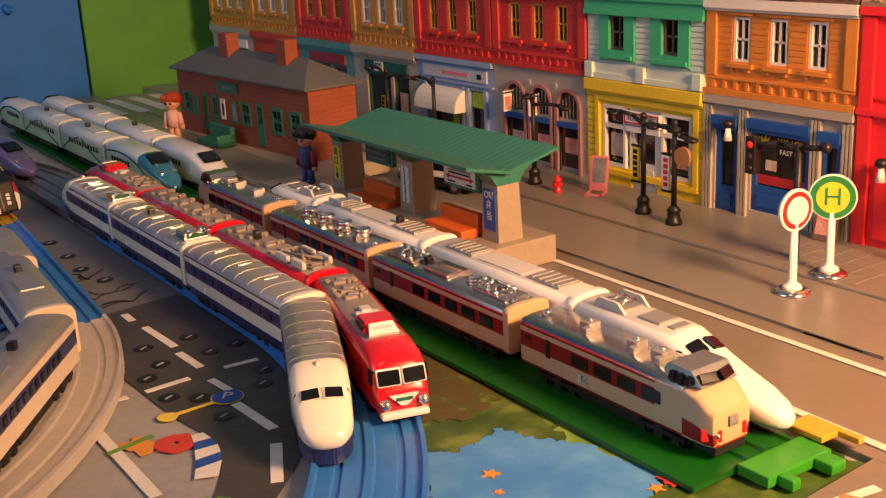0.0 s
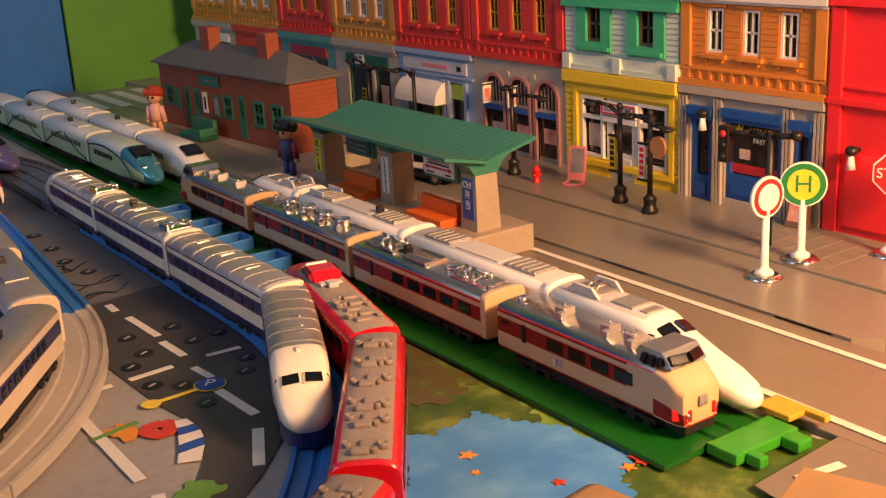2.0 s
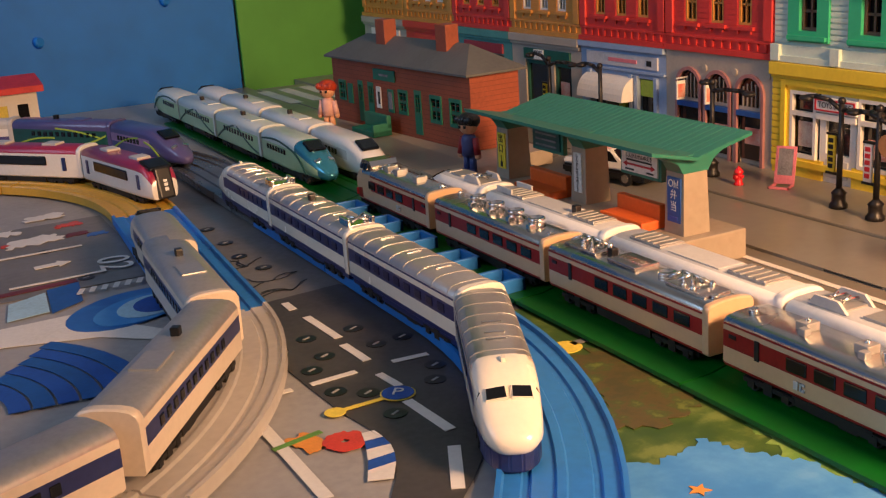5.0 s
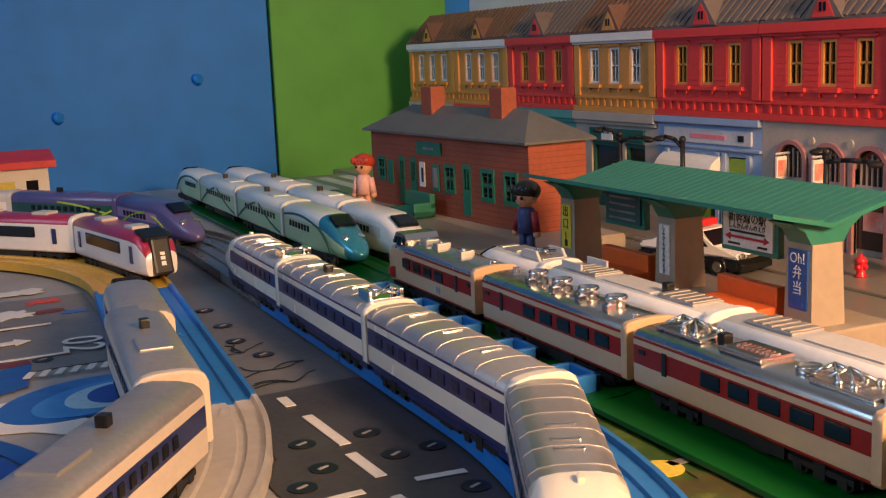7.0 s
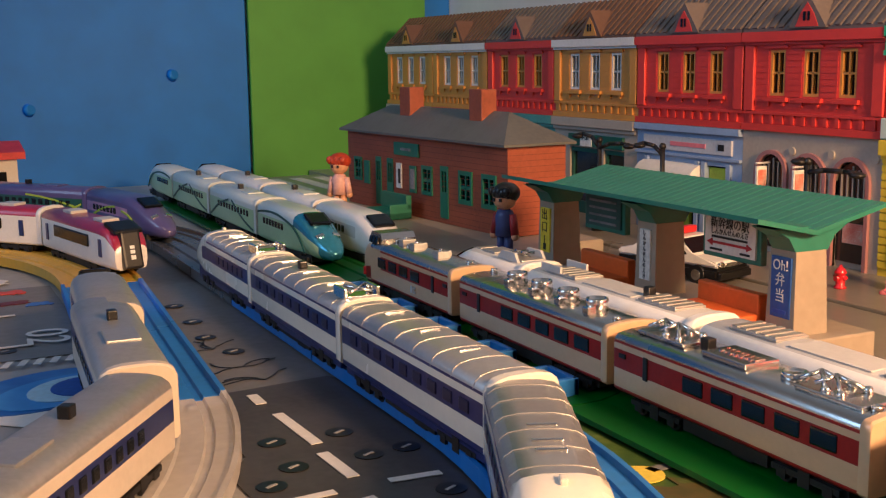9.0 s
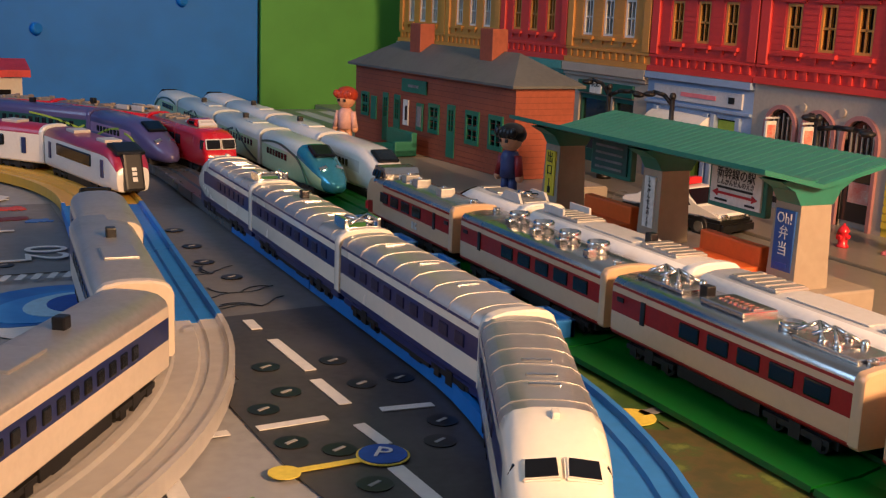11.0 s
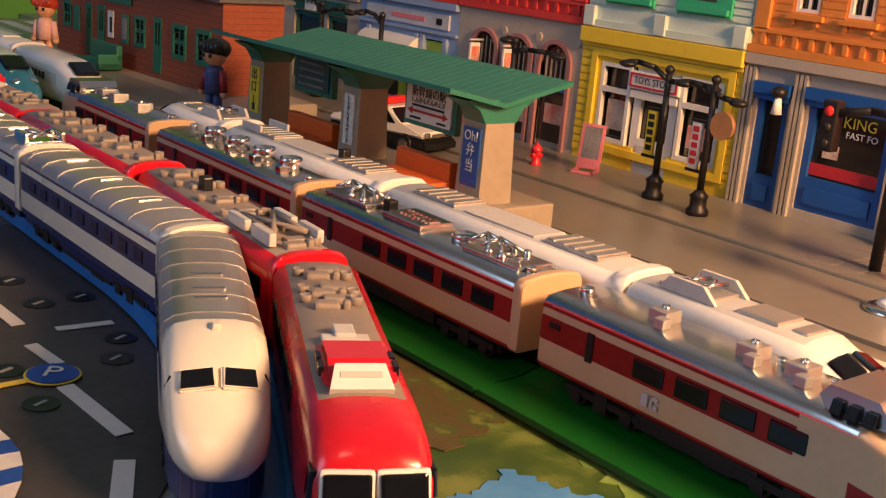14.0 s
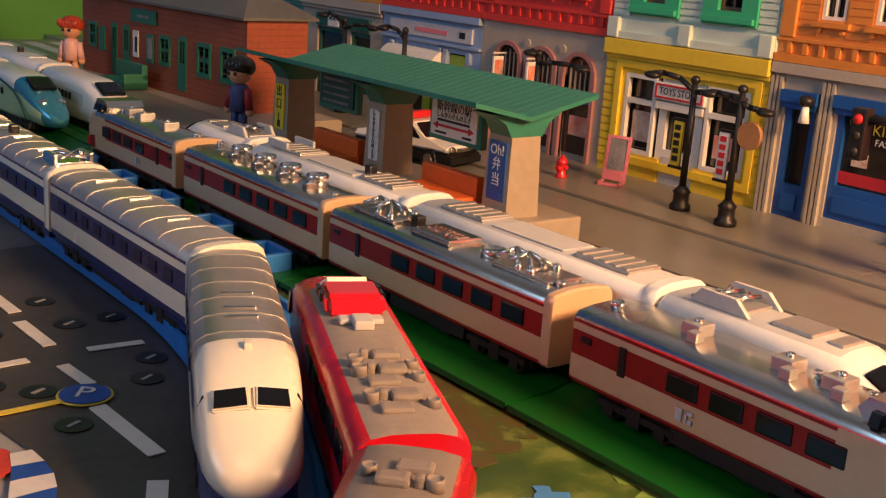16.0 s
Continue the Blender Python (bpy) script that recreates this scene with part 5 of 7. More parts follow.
# ---- street, platform and station ----
def street():
    top = empty("road", label="grey-brown plastic toy road with white lines", category="road", kind="structure")
    part("plate", boxes((0.0445, 0.1137, -0.46, 0.36, -0.003, 0.0026), bevel=0.0006), ROAD, top)
    for a in ((0.1018, -0.44, 0.1018, 0.05, 0.0034), (0.0535, -0.185, 0.0495, -0.45, 0.0036), (0.012, -0.2445, 0.0295, -0.2475, 0.0036)):
        sheet("white_line", stripe(*a), 0.0031, ROAD_WHITE, top)
    sheet("lane_plate", [(0.0446, -0.235), (0.0446, -0.46), (-0.03, -0.46), (0.0, -0.238)], 0.0024, ROAD, top)
    top = empty("pavement", label="grey plastic toy pavement with a kerb", category="pavement", kind="structure")
    bm = bmesh.new()
    holed(bm, -0.19, 0.72, -0.003, 0.0040, [(-0.0790, -0.0470, 0.0027, 0.0036), (-0.1810, -0.1530, 0.0, 0.0034)], 0.1135, 0.120)
    box(bm, 0.120, 0.168, -0.19, 0.72, -0.003, 0.0040)
    prism(bm, [(0.1135, -0.1901), (0.168, -0.1901), (0.168, -0.46), (0.160, -0.46), (0.150, -0.30), (0.136, -0.225), (0.124, -0.198)], -0.003, 0.0040)
    part("lower_step", bm, PAVE, top)
    # black strip that paints the shade deep in the kerb slots
    part("slot_shade", boxes((0.1195, 0.1205, -0.185, -0.045, -0.002, 0.0037)), BLACK, top)
    part("upper_step", boxes((0.1655, 0.3215, -0.46, 0.750, -0.003, 0.0056), bevel=0.0008), PAVE, top)
    rnd = random.Random(3)
    first = None
    for i in range(4):
        for j in range(18):
            m = Matrix.Translation((0.176 + 0.0105 * i, -0.13 + 0.0105 * j, 0.0056))
            if j < 6:
                first = part("paving_stone", boxes((-0.0049, 0.0049, -0.0049, 0.0049, -0.0004, 0.00025), bevel=0.0002), PAVE, top, at=m) if first is None else (same("paving_stone", first, top, m), first)[1]
    part("crossing_plate", boxes((0.0455, 0.1125, 0.3605, 0.750, -0.003, 0.0036)), PAVE, top)
    for k in range(4):
        sheet("crossing_bar", [(0.085 + 0.022 * k, 0.60), (0.097 + 0.022 * k, 0.60), (0.097 + 0.022 * k, 0.70), (0.085 + 0.022 * k, 0.70)], 0.0041, ROAD_WHITE, top)


def platform():
    # heights above the deck are drawn 1.095 times
    top = empty("station_platform", Matrix.Translation((-0.0030, -0.0025, 0.0165)) @ Matrix.Diagonal((1, 1, 1.095, 1)) @ Matrix.Translation((0, 0, -0.0165)), label="tan plastic toy platform with a green canopy", category="station platform")
    part("base", boxes((0.0475, 0.1055, -0.0085, 0.2065, 0.0038, 0.0165), bevel=0.0008), TAN, top)
    part("rear_base", boxes((0.1055, 0.1130, 0.012, 0.2065, 0.0038, 0.0100), bevel=0.0008), TAN, top)
    for y in (0.0045, 0.0805, 0.1565):
        bm = bmesh.new()
        a = [bm.verts.new((x, yy, 0.0165)) for x, yy in ((0.0746, y - 0.0068), (0.0895, y - 0.0068), (0.0895, y + 0.0068), (0.0746, y + 0.0068))]
        b = [bm.verts.new((x, yy, 0.0425)) for x, yy in ((0.0754, y - 0.0060), (0.0885, y - 0.0060), (0.0885, y + 0.0060), (0.0754, y + 0.0060))]
        for i in range(4):
            bm.faces.new((a[i], a[(i + 1) % 4], b[(i + 1) % 4], b[i]))
        bm.faces.new(a), bm.faces.new(b)
        part("pillar", bm, TAN, top)
        bm = bmesh.new()
        prism(bm, [(0.0755, 0.0424), (0.0895, 0.0424), (0.0925, 0.0468), (0.0980, 0.0500), (0.0660, 0.0500), (0.0725, 0.0468)], y - 0.0056, y + 0.0056, axis="y")
        part("bracket", bm, TEAL, top)
    # canopy: two wings that rise from a valley over the pillars
    bm = bmesh.new()
    prism(bm, [(0.0800, 0.0480), (0.0800, 0.0495), (0.0550, 0.0545), (0.0550, 0.0530)], -0.0055, 0.1620, axis="y")
    prism(bm, [(0.0800, 0.0480), (0.0800, 0.0495), (0.1110, 0.0560), (0.1110, 0.0545)], -0.0055, 0.1620, axis="y")
    canopy = part("canopy", bm, TEAL, top)
    first = None
    for k in range(34):
        y = -0.0042 + 0.0050 * k
        bm = None
        if first is None:
            bm = bmesh.new()
            prism(bm, [(0.0802, 0.0494), (0.0802, 0.04965), (0.1108, 0.05615), (0.1108, 0.0559)], 0, 0.0011, axis="y")
            first = part("canopy_rib", bm, TEAL, canopy, at=Matrix.Translation((0, y, 0)))
        else:
            same("canopy_rib", first, canopy, Matrix.Translation((0, y, 0)))
    for y0, y1 in ((0.0150, 0.0480), (0.0925, 0.1275)):
        bm = boxes((0.0645, 0.0752, y0, y1, 0.0165, 0.0205), (0.0748, 0.0790, y0, y1, 0.0165, 0.0268), bevel=0.0008)
        part("bench", bm, ORANGE, top, "orange plastic bench")
    bm = boxes((0.0745, 0.0757, -0.0002, 0.0092, 0.0215, 0.0405), bevel=0.0003)
    s = part("sign", bm, SIGN_BLUE, top, "blue boxed-lunch sign with white writing")
    text("Oh!", 0.0046, at_wall(0.0743, 0.0045, 0.0378), PAPER, s)
    for k, c in enumerate("弁当"):
        text(c, 0.0046, at_wall(0.0743, 0.0045, 0.0332 - 0.0050 * k), PAPER, s)
    part("bar", boxes((0.0742, 0.0746, 0.0016, 0.0074, 0.0228, 0.0240)), BLUE_INK, s)
    s = part("sign", boxes((0.0743, 0.0757, 0.0770, 0.0840, 0.0215, 0.0400), bevel=0.0003), PAPER, top, "white upright station name sign")
    for k, c in enumerate("しんかんせんのえき"):
        text(c, 0.0021, at_wall(0.0741, 0.0805, 0.0388 - 0.0020 * k), INK, s)
    s = part("sign", boxes((0.0743, 0.0757, 0.1525, 0.1605, 0.0215, 0.0400), bevel=0.0003), SIGN_YELLOW, top, "yellow exit sign with black writing")
    for k, c in enumerate(("出", "口", "1")):
        text(c, 0.0050, at_wall(0.0741, 0.1565, 0.0370 - 0.0052 * k), INK, s)
    part("arrow", boxes((0.0740, 0.0744, 0.1555, 0.1575, 0.0225, 0.0252)), INK, s)
    for yc, w in ((0.0385, 0.0275), (0.1200, 0.026)):
        board = part("hanging_board", boxes((0.0820, 0.0850, yc - w / 2 - 0.002, yc + w / 2 + 0.002, 0.0340, 0.0495), bevel=0.0006), TEAL, top, "green framed hanging station board")
        if yc < 0.1:
            part("face", boxes((0.0812, 0.0822, yc - w / 2, yc + w / 2, 0.0358, 0.0482)), PAPER, board)
            text("新幹線の駅", 0.0042, at_wall(0.0810, yc, 0.0459), INK, board)
            text("しんかんせんのえき", 0.0023, at_wall(0.0810, yc, 0.0430), INK, board)
            part("bar", boxes((0.0808, 0.0812, yc - 0.0096, yc + 0.0096, 0.0409, 0.0416)), INK, board)
            bm = boxes((0.0808, 0.0812, yc - 0.0096, yc + 0.0096, 0.0389, 0.0397))
            prism(bm, [(yc - 0.0122, 0.0393), (yc - 0.0094, 0.0381), (yc - 0.0094, 0.0405)], 0.0808, 0.0812, axis="x")
            prism(bm, [(yc + 0.0122, 0.0393), (yc + 0.0094, 0.0381), (yc + 0.0094, 0.0405)], 0.0808, 0.0812, axis="x")
            part("arrow", bm, RED_INK, board)
            for y0, y1 in ((yc + 0.004, yc + 0.0105), (yc - 0.0110, yc - 0.006)):
                part("bar", boxes((0.0808, 0.0812, y0, y1, 0.0366, 0.0373)), INK, board)
        else:
            part("face", boxes((0.0812, 0.0822, yc - w / 2, yc + w / 2, 0.0358, 0.0482)), DEEP_GREEN, board)
            for k in range(4):
                part("bar", boxes((0.0808, 0.0812, yc - 0.010, yc + 0.010, 0.0370 + 0.0028 * k, 0.0379 + 0.0028 * k)), CHALK, board)


def gable_house_window(parent, y, z, w, h, material, x, bars=2):
    """A framed window with glazing bars, set in an opening of a wall that faces -x."""
    bm = bmesh.new()
    t = w * 0.13
    holed(bm, y - w / 2, y + w / 2, z - h / 2, z + h / 2, [(y - w / 2 + t, y + w / 2 - t, z - h / 2 + t, z + h / 2 - t)], x - 0.0010, x + 0.0018)
    box(bm, x - 0.0004, x + 0.0012, y - t * 0.4, y + t * 0.4, z - h / 2 + t, z + h / 2 - t)
    for k in range(1, bars):
        zz = z - h / 2 + h * k / bars
        box(bm, x - 0.0004, x + 0.0012, y - w / 2 + t, y + w / 2 - t, zz - t * 0.4, zz + t * 0.4)
    wn = part("window", boxes((x + 0.0014, x + 0.0017, y - w / 2, y + w / 2, z - h / 2, z + h / 2)), GLASS_DARK, parent, "dark window pane in a painted frame")
    pieces("frame_bar", bm, material, wn)
    return wn


STATION = Matrix.Translation((0.0931, 0.2312, 0.0152)) @ Matrix.Rotation(radians(4.4), 4, "Z") @ Matrix.Diagonal((0.92, 0.738, 0.995, 1)) @ Matrix.Translation((-0.112, -0.265, -0.0036))


def station():
    top = empty("station_house", STATION, label="brick-red toy station house with a grey hipped roof", category="station house")
    x0, x1, y0, y1, z0, z1 = 0.1170, 0.158, 0.270, 0.532, 0.0036, 0.0520
    wins = [(0.5110, 0.0275, 0.015, 0.0155), (0.3860, 0.0270, 0.017, 0.0175), (0.3270, 0.0265, 0.0195, 0.0190), (0.2940, 0.0265, 0.0195, 0.0190)]
    doors = [(0.4715, 0.010, 0.0305), (0.4500, 0.011, 0.0305), (0.3590, 0.012, 0.0305)]
    holes = [(y - w / 2, y + w / 2, z - h / 2, z + h / 2) for y, z, w, h in wins] + [(y - w / 2, y + w / 2, z0 + 0.003, z0 + 0.003 + h) for y, w, h in doors]
    pieces("wall_panel", holed(bmesh.new(), y0, y1, z0, z1, holes, x0, x0 + 0.003), BRICK, top)
    part("side_wall", boxes((x0 + 0.003, x1, y0, y0 + 0.003, z0, z1)), BRICK, top)
    part("side_wall", boxes((x0 + 0.003, x1, y1 - 0.003, y1, z0, z1)), BRICK, top)
    part("rear_wall", boxes((x1 - 0.003, x1, y0 + 0.003, y1 - 0.003, z0, z1)), BRICK, top)
    bm = bmesh.new()
    for k in range(15):
        z = z0 + 0.0032 * k + 0.002
        box(bm, x0 - 0.00012, x0 + 0.001, y0, y1, z, z + 0.0003, 0)
        box(bm, x0, x1, y0 - 0.00012, y0 + 0.001, z, z + 0.0003, 0)
    pieces("mortar_course", bm, mat("brick_joint", (0.20, 0.045, 0.02), 0.6), top)
    for y, z, w, h in wins:
        gable_house_window(top, y, z, w, h, GREEN_TRIM, x0, 2)
    for y, w, h in doors:
        bm = bmesh.new()
        zc = z0 + 0.003
        holed(bm, y - w / 2, y + w / 2, zc, zc + h, [(y - w * .3, y - 0.0005, zc + h * .5, zc + h * .9), (y + 0.0005, y + w * .3, zc + h * .5, zc + h * .9)], x0 - 0.0006, x0 + 0.0016)
        d = part("door", bm, GREEN_TRIM, top)
        part("pane", boxes((x0 + 0.0014, x0 + 0.0017, y - w / 2, y + w / 2, zc, zc + h)), GLASS_DARK, d)
    part("notice", boxes((x0 - 0.0010, x0 - 0.0002, 0.4285, 0.4375, 0.0195, 0.0350)), PAPER, top)
    b = part("notice", boxes((x0 - 0.0012, x0 - 0.0002, 0.4035, 0.4145, 0.0180, 0.0345), bevel=0.0003), GREEN_TRIM, top)
    part("notice_sheet", boxes((x0 - 0.0015, x0 - 0.0011, 0.4055, 0.4125, 0.0205, 0.0325)), CHALK, b)
    part("picture", boxes((x0 - 0.0013, x0 - 0.0009, 0.4300, 0.4335, 0.0225, 0.0315)), INK, top)
    part("notice", boxes((x0 - 0.0010, x0 - 0.0002, 0.4880, 0.4985, 0.0185, 0.0335)), GREEN_TRIM, top)
    s = part("name_board", boxes((x0 - 0.0014, x0 - 0.0002, 0.3985, 0.4405, 0.0400, 0.0480), bevel=0.0003), GREEN_TRIM, top, "dark green station name board")
    part("bar", boxes((x0 - 0.0017, x0 - 0.0013, 0.411, 0.428, 0.0432, 0.0448)), CHALK, s)
    bm = bmesh.new()
    o = 0.005
    lo = [bm.verts.new((x, y, z1)) for x, y in ((x0 - o, y0 - o), (x1 + o, y0 - o), (x1 + o, y1 + o), (x0 - o, y1 + o))]
    up = [bm.verts.new((x, y, z1 + 0.0014)) for x, y in ((x0 - o, y0 - o), (x1 + o, y0 - o), (x1 + o, y1 + o), (x0 - o, y1 + o))]
    xm, zr = (x0 + x1) / 2, 0.0690
    ra, rb = bm.verts.new((xm, y0 + 0.036, zr)), bm.verts.new((xm, y1 - 0.036, zr))
    bm.faces.new(lo)
    for i in range(4):
        bm.faces.new((lo[i], lo[(i + 1) % 4], up[(i + 1) % 4], up[i]))
    bm.faces.new((up[0], up[1], ra)), bm.faces.new((up[2], up[3], rb))
    bm.faces.new((up[1], up[2], rb, ra)), bm.faces.new((up[3], up[0], ra, rb))
    part("roof", bm, SLATE, top)
    for y in (0.336, 0.449):
        part("chimney", boxes((xm - 0.009, xm + 0.002, y - 0.009, y + 0.009, 0.060, 0.0812), bevel=0.0005), BRICK, top)
    bm = boxes((0.093, 0.109, 0.395, 0.440, 0.0040, 0.0085), (0.105, 0.109, 0.395, 0.440, 0.0085, 0.0180), (0.093, 0.109, 0.395, 0.399, 0.0040, 0.0130), bevel=0.0008)
    tagged(finish("bench", bm, GREEN_TRIM, at=STATION), "dark green toy bench before the station wall", "bench")
    bm = bmesh.new()
    prism(bm, [(0.0460, 0.2075), (0.140, 0.2075), (0.140, 0.480), (0.066, 0.480), (0.0460, 0.430)], 0.0056, 0.0149)
    bmesh.ops.bevel(bm, geom=bm.edges[:], offset=0.0008, segments=2, affect="EDGES")
    base = empty("station_forecourt", label="tan plastic raised base under the station house", category="platform")
    part("base_block", bm, TAN, base)
    bm = bmesh.new()
    prism(bm, [(0.0466, 0.2082), (0.080, 0.2082), (0.080, 0.4790), (0.0668, 0.4790), (0.0466, 0.4290)], 0.0148, 0.0152)
    part("walkway", bm, PAVE, base, "grey walkway strip")


# ---- the row of houses ----
FX, WY = 0.2232, 0.0968
ZP, ZM, ZE, ZT = 0.0056, 0.0700, 0.1210, 0.1465


def tile_roof(top, y0, y1, material, gable):
    bm = bmesh.new()
    prism(bm, [(FX - 0.003, ZE), (FX - 0.003, ZE + 0.002), (FX + 0.021, ZT), (FX + 0.060, ZT), (FX + 0.060, ZE)], y0 + 0.0004, y1 - 0.0004, axis="y")
    roof = part("roof", bm, material, top)
    n = 15
    first = None
    for k in range(n):
        y = y0 + (y1 - y0) * (k + 0.5) / n
        if first is None:
            bm = bmesh.new()
            prism(bm, [(FX - 0.0030, ZE + 0.0020), (FX - 0.0036, ZE + 0.0026), (FX + 0.0204, ZT + 0.0006), (FX + 0.021, ZT)], -0.0016, 0.0016, axis="y")
            first = part("tile", bm, material, roof, at=Matrix.Translation((0, y, 0)))
        else:
            same("tile", first, roof, Matrix.Translation((0, y, 0)))
    yc = (y0 + y1) / 2
    if gable == "window":
        bm = boxes((FX - 0.004, FX + 0.02, yc - 0.010, yc + 0.010, ZE, ZE + 0.0200), bevel=0.0006)
        d = part("dormer", bm, material, top)
        gable_house_window(d, yc, ZE + 0.0100, 0.0130, 0.0170, H_WHITE, FX - 0.0044, 3)
    elif gable:
        bm = bmesh.new()
        prism(bm, [(yc - 0.013, ZE + 0.0015), (yc + 0.013, ZE + 0.0015), (yc, ZE + 0.0185)], FX - 0.0044, FX + 0.018, axis="x")
        d = part("gable", bm, material, top)
        bm = bmesh.new()
        prism(bm, [(yc - 0.0078, ZE + 0.0022), (yc + 0.0078, ZE + 0.0022), (yc + 0.0046, ZE + 0.0085), (yc, ZE + 0.0140), (yc - 0.0046, ZE + 0.0085)], FX - 0.0047, FX - 0.0038, axis="x")
        part("gable_front", bm, gable, d)
        part("slit", boxes((FX - 0.0051, FX - 0.0042, yc - 0.0022, yc - 0.0008, ZE + 0.0050, ZE + 0.0095), (FX - 0.0051, FX - 0.0042, yc + 0.0008, yc + 0.0022, ZE + 0.0050, ZE + 0.0095)), GLASS_DARK, d)


def upper_three(top, y0, y1, wall, frame, cornice):
    n = [y0 + (y1 - y0) * f for f in (0.25, 0.50, 0.75)]
    w, z0, z1 = 0.0110, 0.0885, 0.1120
    holes = [(y - w / 2, y + w / 2, z0, z1) for y in n]
    pieces("upper_wall", holed(bmesh.new(), y0, y1, ZM, ZE, holes, FX, FX + 0.005), wall, top)
    # dark sheet standing in for the shaded room behind the windows
    part("backing", boxes((FX + 0.0052, FX + 0.008, y0, y1, ZM, ZE)), INSIDE_SHADE, top)
    for y in n:
        gable_house_window(top, y, (z0 + z1) / 2, w, z1 - z0, frame, FX + 0.0012, 2)
        part("sill", boxes((FX - 0.0022, FX + 0.001, y - 0.0085, y + 0.0085, z0 - 0.0030, z0 - 0.0008), (FX - 0.0014, FX, y - 0.0062, y - 0.0046, z0 - 0.0052, z0 - 0.003), (FX - 0.0014, FX, y + 0.0046, y + 0.0062, z0 - 0.0052, z0 - 0.003)), wall, top)
        bm = boxes((FX - 0.0016, FX + 0.001, y - 0.0085, y + 0.0085, z1 + 0.0008, z1 + 0.0020))
        prism(bm, [(y - 0.0075, z1 + 0.0020), (y + 0.0075, z1 + 0.0020), (y, z1 + 0.0048)], FX - 0.0012, FX + 0.0005, axis="x")
        part("hood", bm, wall, top)
    part("cornice", boxes((FX - 0.0040, FX + 0.002, y0 + 0.0002, y1 - 0.0002, ZE - 0.0046, ZE + 0.0004), (FX - 0.0024, FX + 0.002, y0 + .0002, y1 - .0002, ZE - 0.0062, ZE - 0.0046)), cornice, top)
    part("belt", boxes((FX - 0.0026, FX + 0.001, y0 + 0.0002, y1 - 0.0002, ZM, ZM + 0.0034), (FX - 0.0014, FX + 0.001, y0 + .0002, y1 - .0002, ZM + 0.0086, ZM + 0.0100)), wall, top)
    bm = bmesh.new()
    for k in range(12):
        y = y0 + 0.006 + (WY - 0.012) * k / 11
        box(bm, FX - 0.0012, FX + 0.001, y - 0.0011, y + 0.0011, ZM + 0.0038, ZM + 0.0084)
    pieces("dentil", bm, wall, top)
    for y in (y0 + 0.0042, y1 - 0.0042):
        part("pilaster", boxes((FX - 0.0018, FX + 0.001, y - 0.0036, y + 0.0036, ZM + 0.0102, ZE - 0.0064), bevel=0.0005), wall, top)
    bm = bmesh.new()
    for k in range(12):
        z = ZM + 0.0118 + 0.0031 * k
        for a, b in zip([y0 + 0.008] + [y + w / 2 + 0.001 for y in n], [y - w / 2 - 0.001 for y in n] + [y1 - 0.008]):
            if z < ZE - 0.007:
                box(bm, FX - 0.0003, FX + 0.0004, a, b, z, z + 0.0025)
    pieces("siding_board", bm, wall, top)


def upper_green(top, y0, y1):
    yc = (y0 + y1) / 2
    n = [y0 + (y1 - y0) * f for f in (0.27, 0.72)]
    w, z0, z1 = 0.0130, 0.0880, 0.1090
    holes = [(y - w / 2, y + w / 2, z0, z1) for y in n]
    pieces("upper_wall", holed(bmesh.new(), y0, y1, ZM, ZE, holes, FX, FX + 0.005), H_PALE, top)
    # dark colour here replaces the shade of the upper floor
    part("backing", boxes((FX + 0.0052, FX + 0.008, y0, y1, ZM, ZE)), INSIDE_SHADE, top)
    for y in n:
        gable_house_window(top, y, (z0 + z1) / 2, w, z1 - z0, ROOF_BROWN, FX + 0.0012, 2)
        part("surround", holed(bmesh.new(), y - 0.0150, y + 0.0150, z0 - 0.006, z1 + 0.006, [(y - w / 2, y + w / 2, z0, z1)], FX - 0.0022, FX + 0.0006), H_GREEN, top)
        part("sill", boxes((FX - 0.0040, FX + 0.001, y - 0.0140, y + 0.0140, z0 - 0.0050, z0 - 0.0026)), H_GREEN, top)
    bm = bmesh.new()
    for k in range(13):
        z = ZM + 0.011 + 0.0031 * k
        for a, b in ((y0 + 0.001, n[0] - 0.0152), (n[0] + 0.0152, n[1] - 0.0152), (n[1] + 0.0152, y1 - 0.001)):
            if b - a > 0.002 and z < ZE - 0.008:
                box(bm, FX - 0.0009, FX + 0.0004, a, b, z, z + 0.0024)
    pieces("siding_board", bm, H_PALE, top)
    part("cornice", boxes((FX - 0.0044, FX + 0.002, y0 + .0002, y1 - .0002, ZE - 0.0036, ZE + 0.0010), (FX - 0.0030, FX + 0.002, y0 + .0002, y1 - .0002, ZE - 0.0100, ZE - 0.0036), (FX - 0.0040, FX + 0.002, y0 + .0002, y1 - .0002, ZE - 0.0124, ZE - 0.0100)), H_GREEN, top)
    part("belt", boxes((FX - 0.0030, FX + 0.001, y0 + .0002, y1 - .0002, ZM + 0.0002, ZM + 0.0036), (FX - 0.0016, FX + 0.001, y0 + .0002, y1 - .0002, ZM + 0.0036, ZM + 0.0096)), H_PALE, top)
    for y in (y0 + 0.004, yc, y1 - 0.004):
        part("block", boxes((FX - 0.0040, FX + 0.001, y - 0.0034, y + 0.0034, ZM + 0.0006, ZM + 0.0100), bevel=0.0004), H_PALE, top)


def shop_frame(top, y0, y1, wall, openings, deep=0.006):
    pieces("wall_panel", holed(bmesh.new(), y0, y1, ZP, ZM, openings, FX - 0.0004, FX + deep), wall, top)
    # dark sheet that paints the shade at the back of the shop
    part("shop_back", boxes((FX + 0.020, FX + 0.023, y0, y1, ZP, ZM)), INSIDE_SHADE, top)


